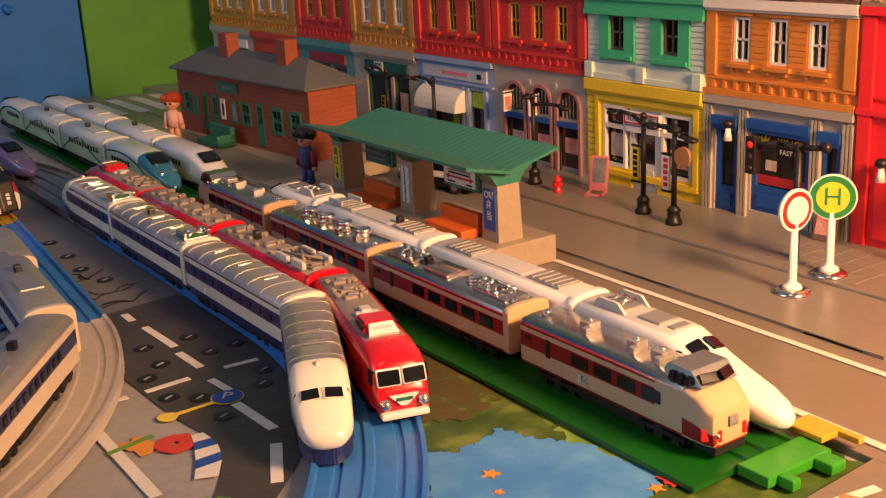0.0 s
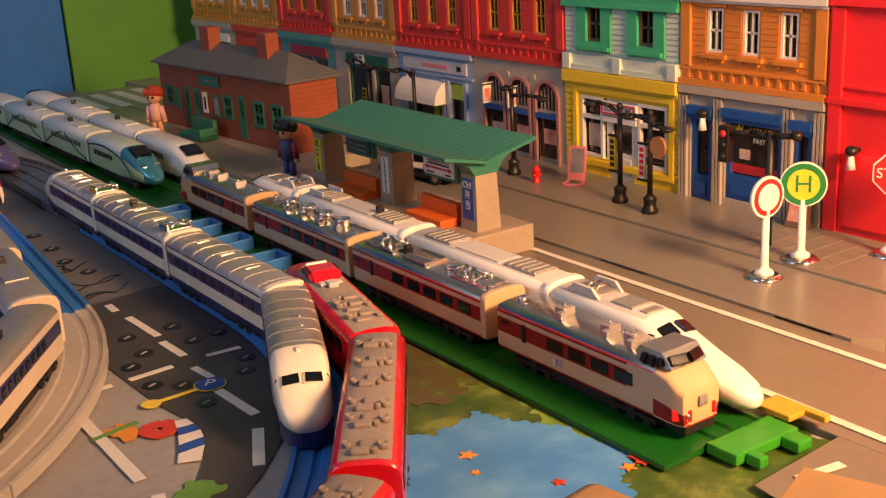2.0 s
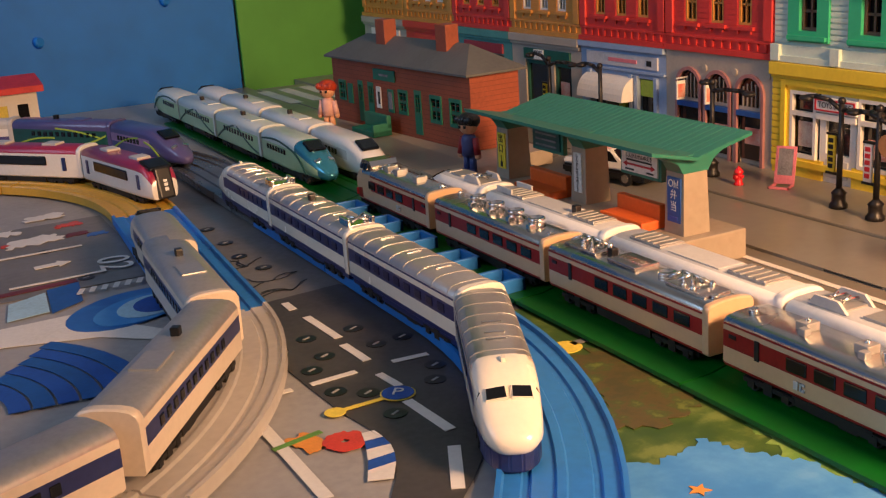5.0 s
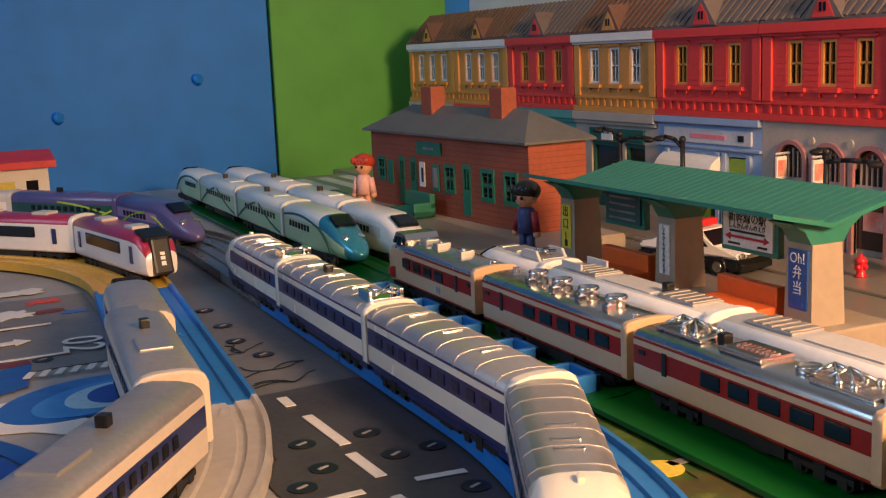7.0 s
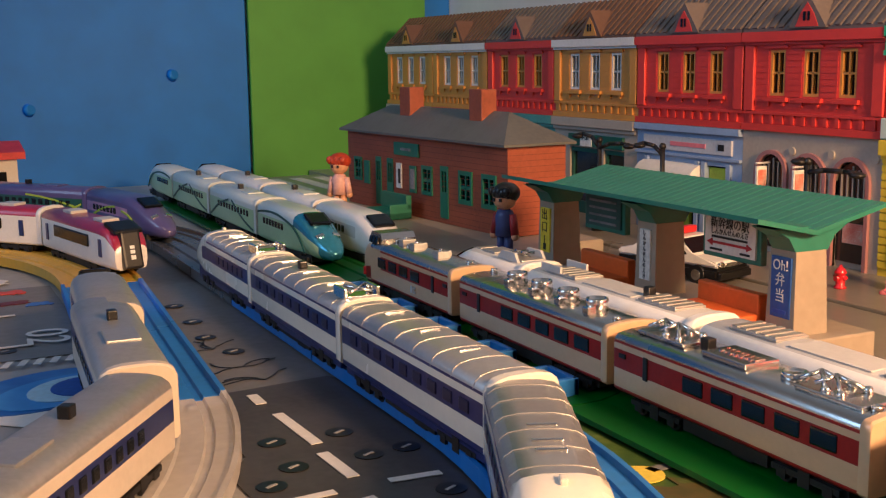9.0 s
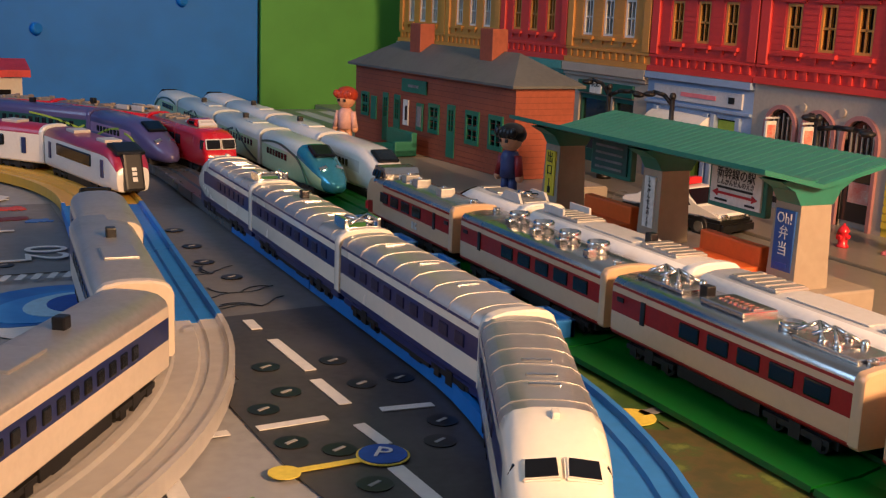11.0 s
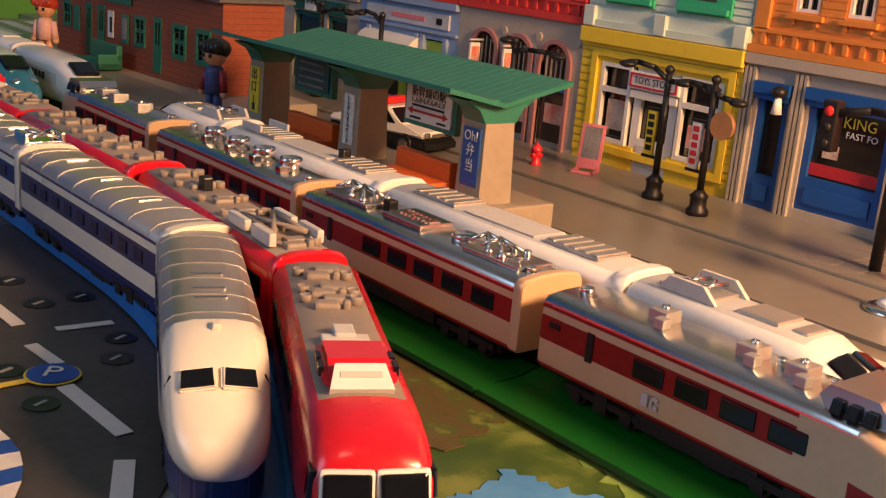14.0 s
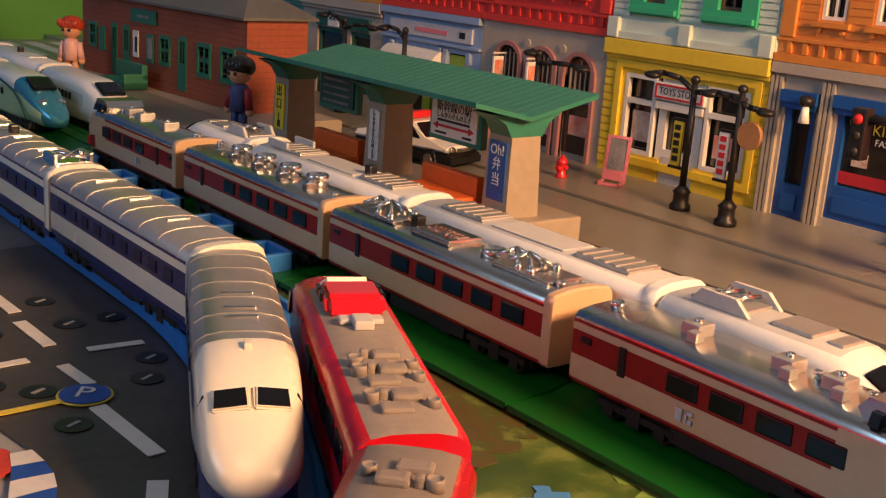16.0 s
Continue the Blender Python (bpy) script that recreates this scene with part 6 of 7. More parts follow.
def glass(top, y0, y1, z0, z1, x=None, name="pane"):
    x = FX + 0.004 if x is None else x
    return part(name, boxes((x, x + 0.0005, y0, y1, z0, z1)), PANE, top)


def shop_yellow(top, y0, y1):
    L = lambda f: y1 - (y1 - y0) * f
    a, b = L(0.90), L(0.14)
    shop_frame(top, y0, y1, H_YELLOW, [(a, b, ZP + 0.011, 0.0545), (L(0.62), L(0.40), ZP, 0.0545)])
    part("shop_trim", holed(bmesh.new(), a - 0.006, b + 0.006, ZP + 0.006, 0.0605, [(a - 0.0025, b + 0.0025, ZP + 0.0095, 0.0570)], FX - 0.0020, FX), H_YELLOW, top)
    part("shop_cornice", boxes((FX - 0.0044, FX, y0 + .0002, y1 - .0002, ZM - 0.0072, ZM - 0.0002), (FX - 0.0024, FX, y0 + .0002, y1 - .0002, ZM - 0.0092, ZM - 0.0072), bevel=0.0003), H_YELLOW, top)
    bm = bmesh.new()
    for k in range(14):
        z = ZP + 0.004 + 0.0038 * k
        for p, q in ((y0 + 0.0004, a - 0.0064), (b + 0.0064, y1 - 0.0004)):
            box(bm, FX - 0.0014, FX, p, q, z, z + 0.0030)
    pieces("siding_board", bm, H_YELLOW, top)
    cols = [(a, L(0.655)), (L(0.635), L(0.365)), (L(0.345), b)]
    bm = bmesh.new()
    for k, (p, q) in enumerate(cols):
        lo = ZP + 0.011 if k != 1 else ZP
        if k == 1:
            holed(bm, p, q, lo, 0.0545, [(p + 0.0045, q - 0.0045, ZP + 0.016, 0.0400)], FX + 0.0010, FX + 0.0032)
        else:
            holed(bm, p, q, lo, 0.0545, [(p + 0.002, q - 0.002, ZP + 0.013, 0.0405), (p + 0.002, q - 0.002, 0.0430, 0.0525)], FX - 0.0006, FX + 0.0020)
    box(bm, FX - 0.0014, FX + 0.002, cols[1][0] - 0.001, cols[1][1] + 0.001, 0.0405, 0.0440)
    part("shop_window_frame", bm, H_WHITE, top)
    part("door_panel", boxes((FX + 0.0002, FX + 0.0012, cols[1][0] + 0.005, cols[1][1] - 0.005, ZP + 0.003, ZP + 0.013), bevel=0.0004), LIGHT_GREY, top)
    for p, q in cols:
        glass(top, p, q, ZP + 0.010, 0.0545, FX + 0.0036)
    part("poster", boxes((FX + 0.0026, FX + 0.0030, L(0.30), L(0.18), ZP + 0.017, 0.0370)), POSTER_B, top)
    part("poster", boxes((FX + 0.0026, FX + 0.0030, L(0.84), L(0.70), ZP + 0.017, 0.0330)), POSTER, top)
    yc = (cols[1][0] + cols[1][1]) / 2
    s = part("shop_sign", boxes((FX - 0.0022, FX - 0.0004, yc - 0.0150, yc + 0.0150, 0.0448, 0.0530), bevel=0.0003), PAPER, top, "white toy shop sign with red frame")
    part("rim", holed(bmesh.new(), yc - 0.0142, yc + 0.0142, 0.0456, 0.0522, [(yc - 0.0132, yc + 0.0132, 0.0465, 0.0513)], FX - 0.0026, FX - 0.0020), RED_INK, s)
    text("TOYS STORE", 0.0046, at_wall(FX - 0.0025, yc, 0.0489), INK, s, squeeze=0.88)


def shop_blue(top, y0, y1):
    L = lambda f: y1 - (y1 - y0) * f
    op = [(L(0.24), L(0.08), ZP, 0.0590), (L(0.73), L(0.34), ZP + 0.004, 0.0600), (L(0.92), L(0.80), ZP, 0.0590)]
    shop_frame(top, y0, y1, H_STONE, op)
    for f in (0.03, 0.29, 0.77, 0.965):
        bm = bmesh.new()
        for k in range(3):
            box(bm, FX - 0.0022, FX, L(f) - 0.0032 + 0.0022 * k, L(f) - 0.0018 + 0.0022 * k, ZP, ZM - 0.006)
        part("pilaster", bm, H_STONE, top)
    for (a, b, z0, z1), wide in zip(op, (0, 1, 0)):
        bm = bmesh.new()
        lo = ZP + (0.018 if wide else 0.014)
        holed(bm, a, b, z0, z1, [(a + 0.003, b - 0.003, lo, z1 - 0.006)], FX + 0.0006, FX + 0.0034)
        box(bm, FX - 0.0034, FX + 0.001, a - 0.001, b + 0.001, z1 - 0.005, z1)
        box(bm, FX - 0.0020, FX + 0.001, a - 0.0006, b + 0.0006, z1 - 0.0075, z1 - 0.005)
        box(bm, FX - 0.0004, FX + 0.001, a + 0.004, b - 0.004, z0 + 0.003, lo - 0.004)
        part("shop_window_frame", bm, H_BLUE, top)
        glass(top, a, b, lo, z1 - 0.005, FX + 0.0028)
    a, b = op[1][:2]
    yc = (a + b) / 2
    s = part("window_band", boxes((FX + 0.0022, FX + 0.0026, a + 0.003, b - 0.003, ZP + 0.019, ZP + 0.024)), RED_INK, top)
    text("KING", 0.0062, at_wall(FX + 0.0024, yc - 0.0035, 0.0480), SIGN_YELLOW, top)
    text("FAST FO", 0.0038, at_wall(FX + 0.0024, yc - 0.005, 0.0432), PAPER, top)
    part("poster", boxes((FX + 0.0022, FX + 0.0026, yc + 0.004, yc + 0.011, 0.0325, 0.0380)), POSTER_B, top)
    bm = bmesh.new()
    prism(bm, [(yc + 0.0095, 0.0455), (yc + 0.0135, 0.0455), (yc + 0.0142, 0.0510), (yc + 0.0126, 0.0485), (yc + 0.0115, 0.0520), (yc + 0.0104, 0.0485), (yc + 0.0088, 0.0510)], FX + 0.0020, FX + 0.0026, axis="x")
    part("crown_badge", bm, SIGN_YELLOW, top)
    part("shop_cornice", boxes((FX - 0.0030, FX, y0 + .0002, y1 - .0002, ZM - 0.0046, ZM - 0.0002)), H_STONE, top)


def arch_outline(yc, w, z0, zs, n=12):
    pts = [(yc - w / 2, z0), (yc + w / 2, z0)]
    return pts + [(yc + w / 2 * math.cos(math.pi * i / n), zs + w / 2 * math.sin(math.pi * i / n)) for i in range(n + 1)]


def shop_arches(top, y0, y1):
    L = lambda f: y1 - (y1 - y0) * f
    cs = [L(0.24), L(0.52), L(0.81)]
    w = 0.0205
    part("shop_wall", boxes((FX + 0.002, FX + 0.006, y0, y1, ZP, ZM)), H_STONE, top)
    bm = bmesh.new()
    edges = [y0] + [v for c in reversed(cs) for v in (c - w / 2, c + w / 2)] + [y1]
    for p, q in zip(edges[0::2], edges[1::2]):
        box(bm, FX - 0.0004, FX + 0.002, p, q, ZP, 0.0480)
    for c in cs:
        arcp = [(c + w / 2 * math.cos(math.pi * i / 12), 0.0480 + w / 2 * math.sin(math.pi * i / 12)) for i in range(13)]
        for (p, z), (q, zz) in zip(arcp, arcp[1:]):
            v = [bm.verts.new((x, y, h)) for x in (FX - 0.0004, FX + 0.002) for y, h in ((p, z), (p, 0.0640), (q, 0.0640), (q, zz))]
            for f in ((0, 1, 2, 3), (4, 5, 6, 7), (0, 3, 7, 4), (1, 2, 6, 5)):
                bm.faces.new([v[i] for i in f])
    for p, q in zip(edges[0::2], edges[1::2]):
        box(bm, FX - 0.0004, FX + 0.002, p, q, 0.0480, 0.0640)
    box(bm, FX - 0.0004, FX + 0.002, y0, y1, 0.0640, ZM)
    part("arcade", bm, H_STONE, top)
    for k, c in enumerate(cs):
        bm = bmesh.new()
        ring = [(c + w / 2 * math.cos(math.pi * i / 12), 0.0480 + w / 2 * math.sin(math.pi * i / 12)) for i in range(13)]
        ring = [(c + w / 2, ZP)] + ring + [(c - w / 2, ZP)]
        for (p, z), (q, zz) in zip(ring, ring[1:]):
            dy = 0.0022
            def out(y, h):
                v = Vector((y - c, max(0, h - 0.0480)))
                v = v.normalized() * dy if v.length else Vector((dy, 0))
                return y + v.x, h + v.y
            a, b = out(p, z), out(q, zz)
            v = [bm.verts.new((x, y, h)) for x in (FX - 0.0022, FX + 0.001) for y, h in ((p, z), a, b, (q, zz))]
            for f in ((0, 1, 2, 3), (4, 5, 6, 7), (0, 3, 7, 4), (1, 2, 6, 5)):
                bm.faces.new([v[i] for i in f])
        part("arch_trim", bm, H_PINK, top)
        part("pane", boxes((FX + 0.0012, FX + 0.0016, c - w / 2, c + w / 2, ZP + 0.003, 0.0400)), PANE, top)
        bm = bmesh.new()
        prism(bm, arch_outline(c, w, 0.0400, 0.0480), FX + 0.0010, FX + 0.0017, axis="x")
        part("arch_pane", bm, PANE, top)
        bm = boxes((FX, FX + 0.0016, c - w / 2, c + w / 2, 0.0385, 0.0405))
        for j in range(-2, 3):
            box(bm, FX + 0.0002, FX + 0.0016, c + j * 0.0036 - 0.0004, c + j * 0.0036 + 0.0004, 0.0405, 0.0560 - abs(j) * 0.0018)
        pieces("arch_bar", bm, H_STONE, top)
        part("awning_band", boxes((FX - 0.0024, FX + 0.001, c - w / 2, c + w / 2, 0.0352, 0.0384)), SIGN_BLUE, top)
        part("poster", boxes((FX + 0.0006, FX + 0.0011, c - 0.0075, c + 0.0055, 0.0120 + 0.003 * k, 0.0260 + 0.001 * k)), POSTER if k else POSTER_B, top)
        if k < 2:
            bm = bmesh.new()
            tube(bm, (FX - 0.0004, c + 0.002, 0.0535), (FX - 0.0100, c + 0.002, 0.0535), 0.0006, n=8)
            part("sign_arm", bm, LIGHT_GREY, top)
            b = part("hanging_sign", boxes((FX - 0.0096, FX - 0.0028, c + 0.0012, c + 0.0028, 0.0400, 0.0520), bevel=0.0003), PAPER, top, "small hanging food picture sign")
            part("picture", boxes((FX - 0.0088, FX - 0.0036, c + 0.0008, c + 0.0012, 0.0415, 0.0500)), POSTER, b)
        bm = bmesh.new()
        tube(bm, (FX - 0.0014, c - w * 0.72, 0.0605), (FX + 0.001, c - w * 0.72, 0.0605), 0.0022, n=16)
        part("rosette", bm, H_STONE, top)


def shop_florist(top, y0, y1):
    L = lambda f: y1 - (y1 - y0) * f
    op = [(L(0.62), L(0.12), ZP + 0.004, 0.0480), (L(0.90), L(0.68), ZP, 0.0480)]
    shop_frame(top, y0, y1, H_PALEBLUE, op)
    part("shop_cornice", boxes((FX - 0.0036, FX, y0 + .0002, y1 - .0002, ZM - 0.0040, ZM - 0.0002), (FX - 0.0024, FX, y0 + .0002, y1 - .0002, 0.0515, 0.0530)), H_PALEBLUE, top)
    s = part("shop_sign", boxes((FX - 0.0016, FX, y0 + 0.008, y1 - 0.008, 0.0545, 0.0630), bevel=0.0003), mat("pale_sign_paint", (0.55, 0.56, 0.60), 0.45), top, "pale shop sign with faint red writing")
    part("bar", boxes((FX - 0.0019, FX - 0.0015, y0 + 0.030, y0 + 0.062, 0.0575, 0.0600)), PINK, s)
    part("bar", boxes((FX - 0.0019, FX - 0.0015, y0 + 0.014, y0 + 0.019, 0.0570, 0.0605)), INK, s)
    bm = bmesh.new()
    out = [(FX, 0.0320), (FX - 0.012, 0.0320)] + [(FX - 0.012 * math.cos(i * 0.26), 0.0330 + 0.0150 * math.sin(i * 0.26)) for i in range(7)] + [(FX, 0.0482)]
    prism(bm, out, op[0][0] - 0.003, op[0][1] + 0.002, axis="y")
    part("awning", bm, WHITE_SIGN, top, "white rounded shop awning")
    for a, b, z0, z1 in op:
        glass(top, a, b, z0, z1)
        for y in (a, b):
            part("column", boxes((FX - 0.0024, FX + 0.001, y - 0.0018, y + 0.0018, ZP, 0.0500), bevel=0.0004), H_PALEBLUE, top)
    part("display", boxes((FX + 0.001, FX + 0.003, L(0.9), L(0.68), 0.036, 0.0470)), NEON, top)
    part("display", boxes((FX + 0.001, FX + 0.003, L(0.52), L(0.44), ZP, 0.031)), NEON, top)


def shop_plain(top, y0, y1, wall, trim, sign, word=""):
    L = lambda f: y1 - (y1 - y0) * f
    op = [(L(0.58), L(0.20), ZP, 0.0500), (L(0.86), L(0.62), ZP + 0.006, 0.0500)]
    shop_frame(top, y0, y1, wall, op)
    part("shop_cornice", boxes((FX - 0.0040, FX, y0 + .0002, y1 - .0002, ZM - 0.0060, ZM - 0.0002), (FX - 0.0024, FX, y0 + .0002, y1 - .0002, ZM - 0.0085, ZM - 0.0060), bevel=0.0003), wall, top)
    s = part("shop_sign", boxes((FX - 0.0020, FX, L(0.86), L(0.20), 0.0510, 0.0590), bevel=0.0003), sign, top)
    if word:
        part("sign_panel", boxes((FX - 0.0024, FX - 0.0018, L(0.5), L(0.36), 0.0512, 0.0588)), PAPER, s)
        text(word, 0.0036, at_wall(FX - 0.0026, L(0.43), 0.0565), INK, s)
    bm = bmesh.new()
    for a, b, z0, z1 in op:
        holed(bm, a, b, z0, z1, [(a + 0.0024, b - 0.0024, z0 + 0.008, z1 - 0.003)], FX + 0.001, FX + 0.003)
    part("shop_window_frame", bm, trim, top)
    for a, b, z0, z1 in op:
        glass(top, a, b, z0 + 0.006, z1 - 0.002, FX + 0.0026)
    part("poster", boxes((FX + 0.0016, FX + 0.0022, L(0.80), L(0.68), 0.018, 0.036)), POSTER, top)


def house(y0, upper, lower, roof, gable, label):
    top = empty("toy_house", label=label, category="toy house", group="row of toy houses")
    y1 = y0 + WY
    if upper == "green":
        upper_green(top, y0, y1)
    else:
        upper_three(top, y0, y1, *upper)
    tile_roof(top, y0, y1, roof, gable)
    lower(top, y0, y1)
    # solid fill of the house, coloured as dark as its shaded inside
    part("rear_wall", boxes((FX + 0.0235, FX + 0.060, y0, y1, ZP, ZE)), INSIDE_SHADE, top)


def red_house(y0, y1):
    top = empty("toy_house", label="plain bright red toy house with a tan tiled roof", category="toy house", group="row of toy houses")
    part("wall", holed(bmesh.new(), y0, y1, ZP, ZE, [(y1 - 0.070, y1 - 0.050, ZP, 0.047)], FX, FX + 0.008), H_BRIGHT, top)
    part("belt", boxes((FX - 0.0026, FX, y0, y1 - 0.0004, ZM, ZM + 0.0030), (FX - 0.0014, FX, y0, y1 - 0.0004, ZM + 0.008, ZM + 0.0096), (FX - 0.0034, FX, y0, y1 - 0.0004, ZE - 0.004, ZE)), H_BRIGHT, top)
    for y in (y1 - 0.0046, y1 - 0.108):
        part("pilaster", boxes((FX - 0.0020, FX, y - 0.0038, y + 0.0038, ZP, ZE - 0.005), bevel=0.0005), H_BRIGHT, top)
    part("panel", boxes((FX - 0.0016, FX, y1 - 0.046, y1 - 0.012, ZP + 0.004, 0.047), bevel=0.0006), H_BRIGHT, top)
    glass(top, y1 - 0.070, y1 - 0.050, ZP, 0.047, FX + 0.004)
    part("house_sign", boxes((FX - 0.003, FX - 0.001, y1 - 0.080, y1 - 0.046, 0.047, 0.053)), INK, top)
    # dark block whose tone replaces shade behind the door opening
    part("backing", boxes((FX + 0.0085, FX + 0.06, y0, y1, ZP, ZE)), INSIDE_SHADE, top)
    tile_roof(top, y0, y1, ROOF_TAN, None)


def houses():
    y = -0.0932
    red_house(-0.36, y - 0.0006)
    plan = [
        ((H_ORANGE, H_WHITE, H_WHITE), shop_blue, ROOF_BROWN, H_ORANGE, "orange toy house over a blue restaurant front"),
        ("green", shop_yellow, ROOF_WINE, "window", "mint green toy house over a yellow toy shop"),
        ((H_RED, H_OCHRE, H_RED), shop_arches, ROOF_GREY, H_RED, "red toy house over a grey shop with three arches"),
        ((H_RED, H_OCHRE, H_RED), shop_florist, ROOF_GREY, H_RED, "red toy house over a pale blue flower shop"),
        ((H_OCHRE, H_WHITE, H_WHITE), lambda t, a, b: shop_plain(t, a, b, H_STONE, H_DKGREEN, H_DKGREEN, "SPORT"), ROOF_BROWN, H_OCHRE, "ochre toy house over a dark green sports shop"),
        ((H_RED, H_OCHRE, H_RED), lambda t, a, b: shop_plain(t, a, b, mat("teal_shop_front", (0.10, 0.30, 0.28), 0.45), ROOF_BROWN, ROOF_WINE), ROOF_GREY, H_RED, "red toy house over a teal shop front"),
        ((H_OCHRE, H_WHITE, H_WHITE), lambda t, a, b: shop_plain(t, a, b, H_RED, BLACK, H_RED), ROOF_BROWN, H_OCHRE, "ochre toy house over a red shop front"),
        ((H_OCHRE, H_WHITE, H_WHITE), lambda t, a, b: shop_plain(t, a, b, H_STONE, H_DKGREEN, H_WHITE), ROOF_BROWN, H_OCHRE, "ochre toy house over a grey shop front"),
    ]
    for k, (upper, lower, roof, gable, label) in enumerate(plan):
        house(y + 0.0970 * k, upper, lower, roof, gable, label)


# ---- small things on the pavement ----
def lamp_post(x, y, arms, banner, z=0.0056):
    top = empty("street_lamp", pose(x, y, z), label="black toy street lamp with a bent arm", category="street lamp", group="street lamps along the pavement")
    bm = bmesh.new()
    lathe(bm, [(0.0046, 0), (0.0046, 0.0020), (0.0034, 0.0034), (0.0034, 0.0070), (0.0040, 0.0078), (0.0022, 0.0098), (0.0016, 0.0105)], 8)
    part("foot", bm, LAMP_BLACK, top)
    bm = bmesh.new()
    tube(bm, (0, 0, 0.010), (0, 0, 0.054), 0.00155, 0.0013, n=10)
    ball(bm, (0, 0, 0.0548), 0.0020, n=10)
    part("post", bm, LAMP_BLACK, top)
    for dx, dy, dz in arms:
        bm = bmesh.new()
        pts = [(0, 0, 0.050), (dx * 0.35, dy * 0.35, 0.050 + dz * 0.8), (dx * 0.75, dy * 0.75, 0.050 + dz), (dx, dy, 0.050 + dz * 0.9)]
        for p, q in zip(pts, pts[1:]):
            tube(bm, p, q, 0.0012, n=8)
        ball(bm, (dx, dy, 0.050 + dz * 0.9 - 0.0008), 0.0027, (1.3, 1.5, 0.62), n=10)
        part("arm", bm, LAMP_BLACK, top)
    if banner:
        b = part("banner", boxes((-0.0006, 0.0006, 0.0030, 0.0082, 0.0180, 0.0370), bevel=0.0003), banner, top, "small upright banner hung on the post")
        part("banner_rim", boxes((-0.0008, 0.0008, 0.0000, 0.0088, 0.0168, 0.0180), (-0.0008, 0.0008, 0.0, 0.0088, 0.0370, 0.0382)), LAMP_BLACK, b)
        bm = bmesh.new()
        for k in range(5):
            box(bm, -0.0009, -0.0006, 0.0042, 0.0072, 0.0200 + 0.0033 * k, 0.0222 + 0.0033 * k)
        part("bar", bm, RED_INK if banner is PAPER else INK, b)
    return top


def things():
    lamp_post(0.1880, 0.0160, [(-0.004, 0.020, 0.006), (0.001, -0.022, 0.001)], SIGN_YELLOW)
    t = lamp_post(0.1838, -0.0115, [(0.0, -0.012, -0.002), (0.0, 0.016, 0.002)], PAPER)
    bm = bmesh.new()
    tube(bm, (-0.0010, -0.0062, 0.0375), (0.0010, -0.0062, 0.0375), 0.0056, n=22)
    part("round_sign", bm, mat("brown_round_sign", (0.42, 0.20, 0.08), 0.45), t, "round brown sign on the post")
    lamp_post(0.1885, 0.1130, [(0.0, -0.030, 0.002), (-0.002, 0.004, 0.006)], None)
    lamp_post(0.1890, 0.2240, [(-0.004, 0.016, 0.006)], None)
    lamp_post(0.1890, 0.2860, [(-0.004, 0.018, 0.008), (0.0, -0.030, 0.004)], SIGN_YELLOW)
    # traffic light
    top = empty("traffic_light", pose(0.1811, -0.0935, 0.0056), label="black toy traffic light on a tall post", category="traffic light")
    bm = bmesh.new()
    tube(bm, (0, 0, 0), (0, 0, 0.056), 0.0022, 0.0018, n=10)
    part("post", bm, LAMP_BLACK, top)
    bm = bmesh.new()
    for p, q in (((0, 0, 0.054), (0.0, 0.012, 0.0545)), ((0.0, 0.012, 0.0545), (0.0, 0.026, 0.0515)), ((0, 0, 0.054), (0.0, -0.014, 0.0560))):
        tube(bm, p, q, 0.0015, n=8)
    ball(bm, (0, -0.015, 0.0562), 0.0026, n=10)
    part("arm", bm, LAMP_BLACK, top)
    head = part("signal_head", boxes((-0.0026, 0.0026, 0.0240, 0.0300, 0.0375, 0.0560), bevel=0.0007), LAMP_BLACK, top)
    for k, m in enumerate((MAT_LEAF, SIGN_YELLOW, SIGN_RED)):
        bm = bmesh.new()
        ball(bm, (-0.0028, 0.0270, 0.0405 + 0.0058 * k), 0.0019, (0.6, 1, 1), n=10)
        part("signal", bm, m if k == 2 else LAMP_BLACK, head)
    # wall lamps
    for y, z in ((-0.0180, 0.052), (-0.1125, 0.0452)):
        top = empty("wall_lamp", pose(FX, y, z), label="small black wall lantern with a pale glass", category="wall lamp")
        bm = bmesh.new()
        tube(bm, (0.004, 0, 0.003), (-0.006, 0, 0.005), 0.0012, n=8)
        ball(bm, (-0.006, 0, 0.004), 0.0032, (1, 1, 0.8), n=10)
        part("bracket", bm, LAMP_BLACK, top)
        bm = bmesh.new()
        tube(bm, (-0.006, 0, 0.002), (-0.006, 0, -0.005), 0.0013, 0.0024, n=10)
        part("lantern_glass", bm, WHITE_SIGN, top)
    # road signs
    def road_sign(x, y, turn, z, label):
        top = empty("road_sign", pose(x, y, z, 0, 0, turn) @ Matrix.Scale(0.86, 4), label=label, category="road sign", group="toy road signs on chrome feet")
        bm = bmesh.new()
        lathe(bm, [(0.0098, 0), (0.0098, 0.0009), (0.0080, 0.0022), (0.0060, 0.0027)], 28)
        part("foot", bm, CHROME, top)
        bm = bmesh.new()
        lathe(bm, [(0.0052, 0.0027), (0.0046, 0.0042), (0.0026, 0.0052), (0.0022, 0.0070), (0.0019, 0.0370)], 16)
        part("post", bm, WHITE_SIGN, top)
        return top
    top = road_sign(0.1462, -0.1205, 84, 0.0040, "round white toy sign with a red ring")
    for r, x, m in ((0.0110, 0.0012, WHITE_SIGN), (0.0096, 0.0016, SIGN_RED), (0.0072, 0.0019, WHITE_SIGN)):
        bm = bmesh.new()
        tube(bm, (-x, 0, 0.0440), (0.0008, 0, 0.0440), r, n=36)
        part("disc", bm, m, top)
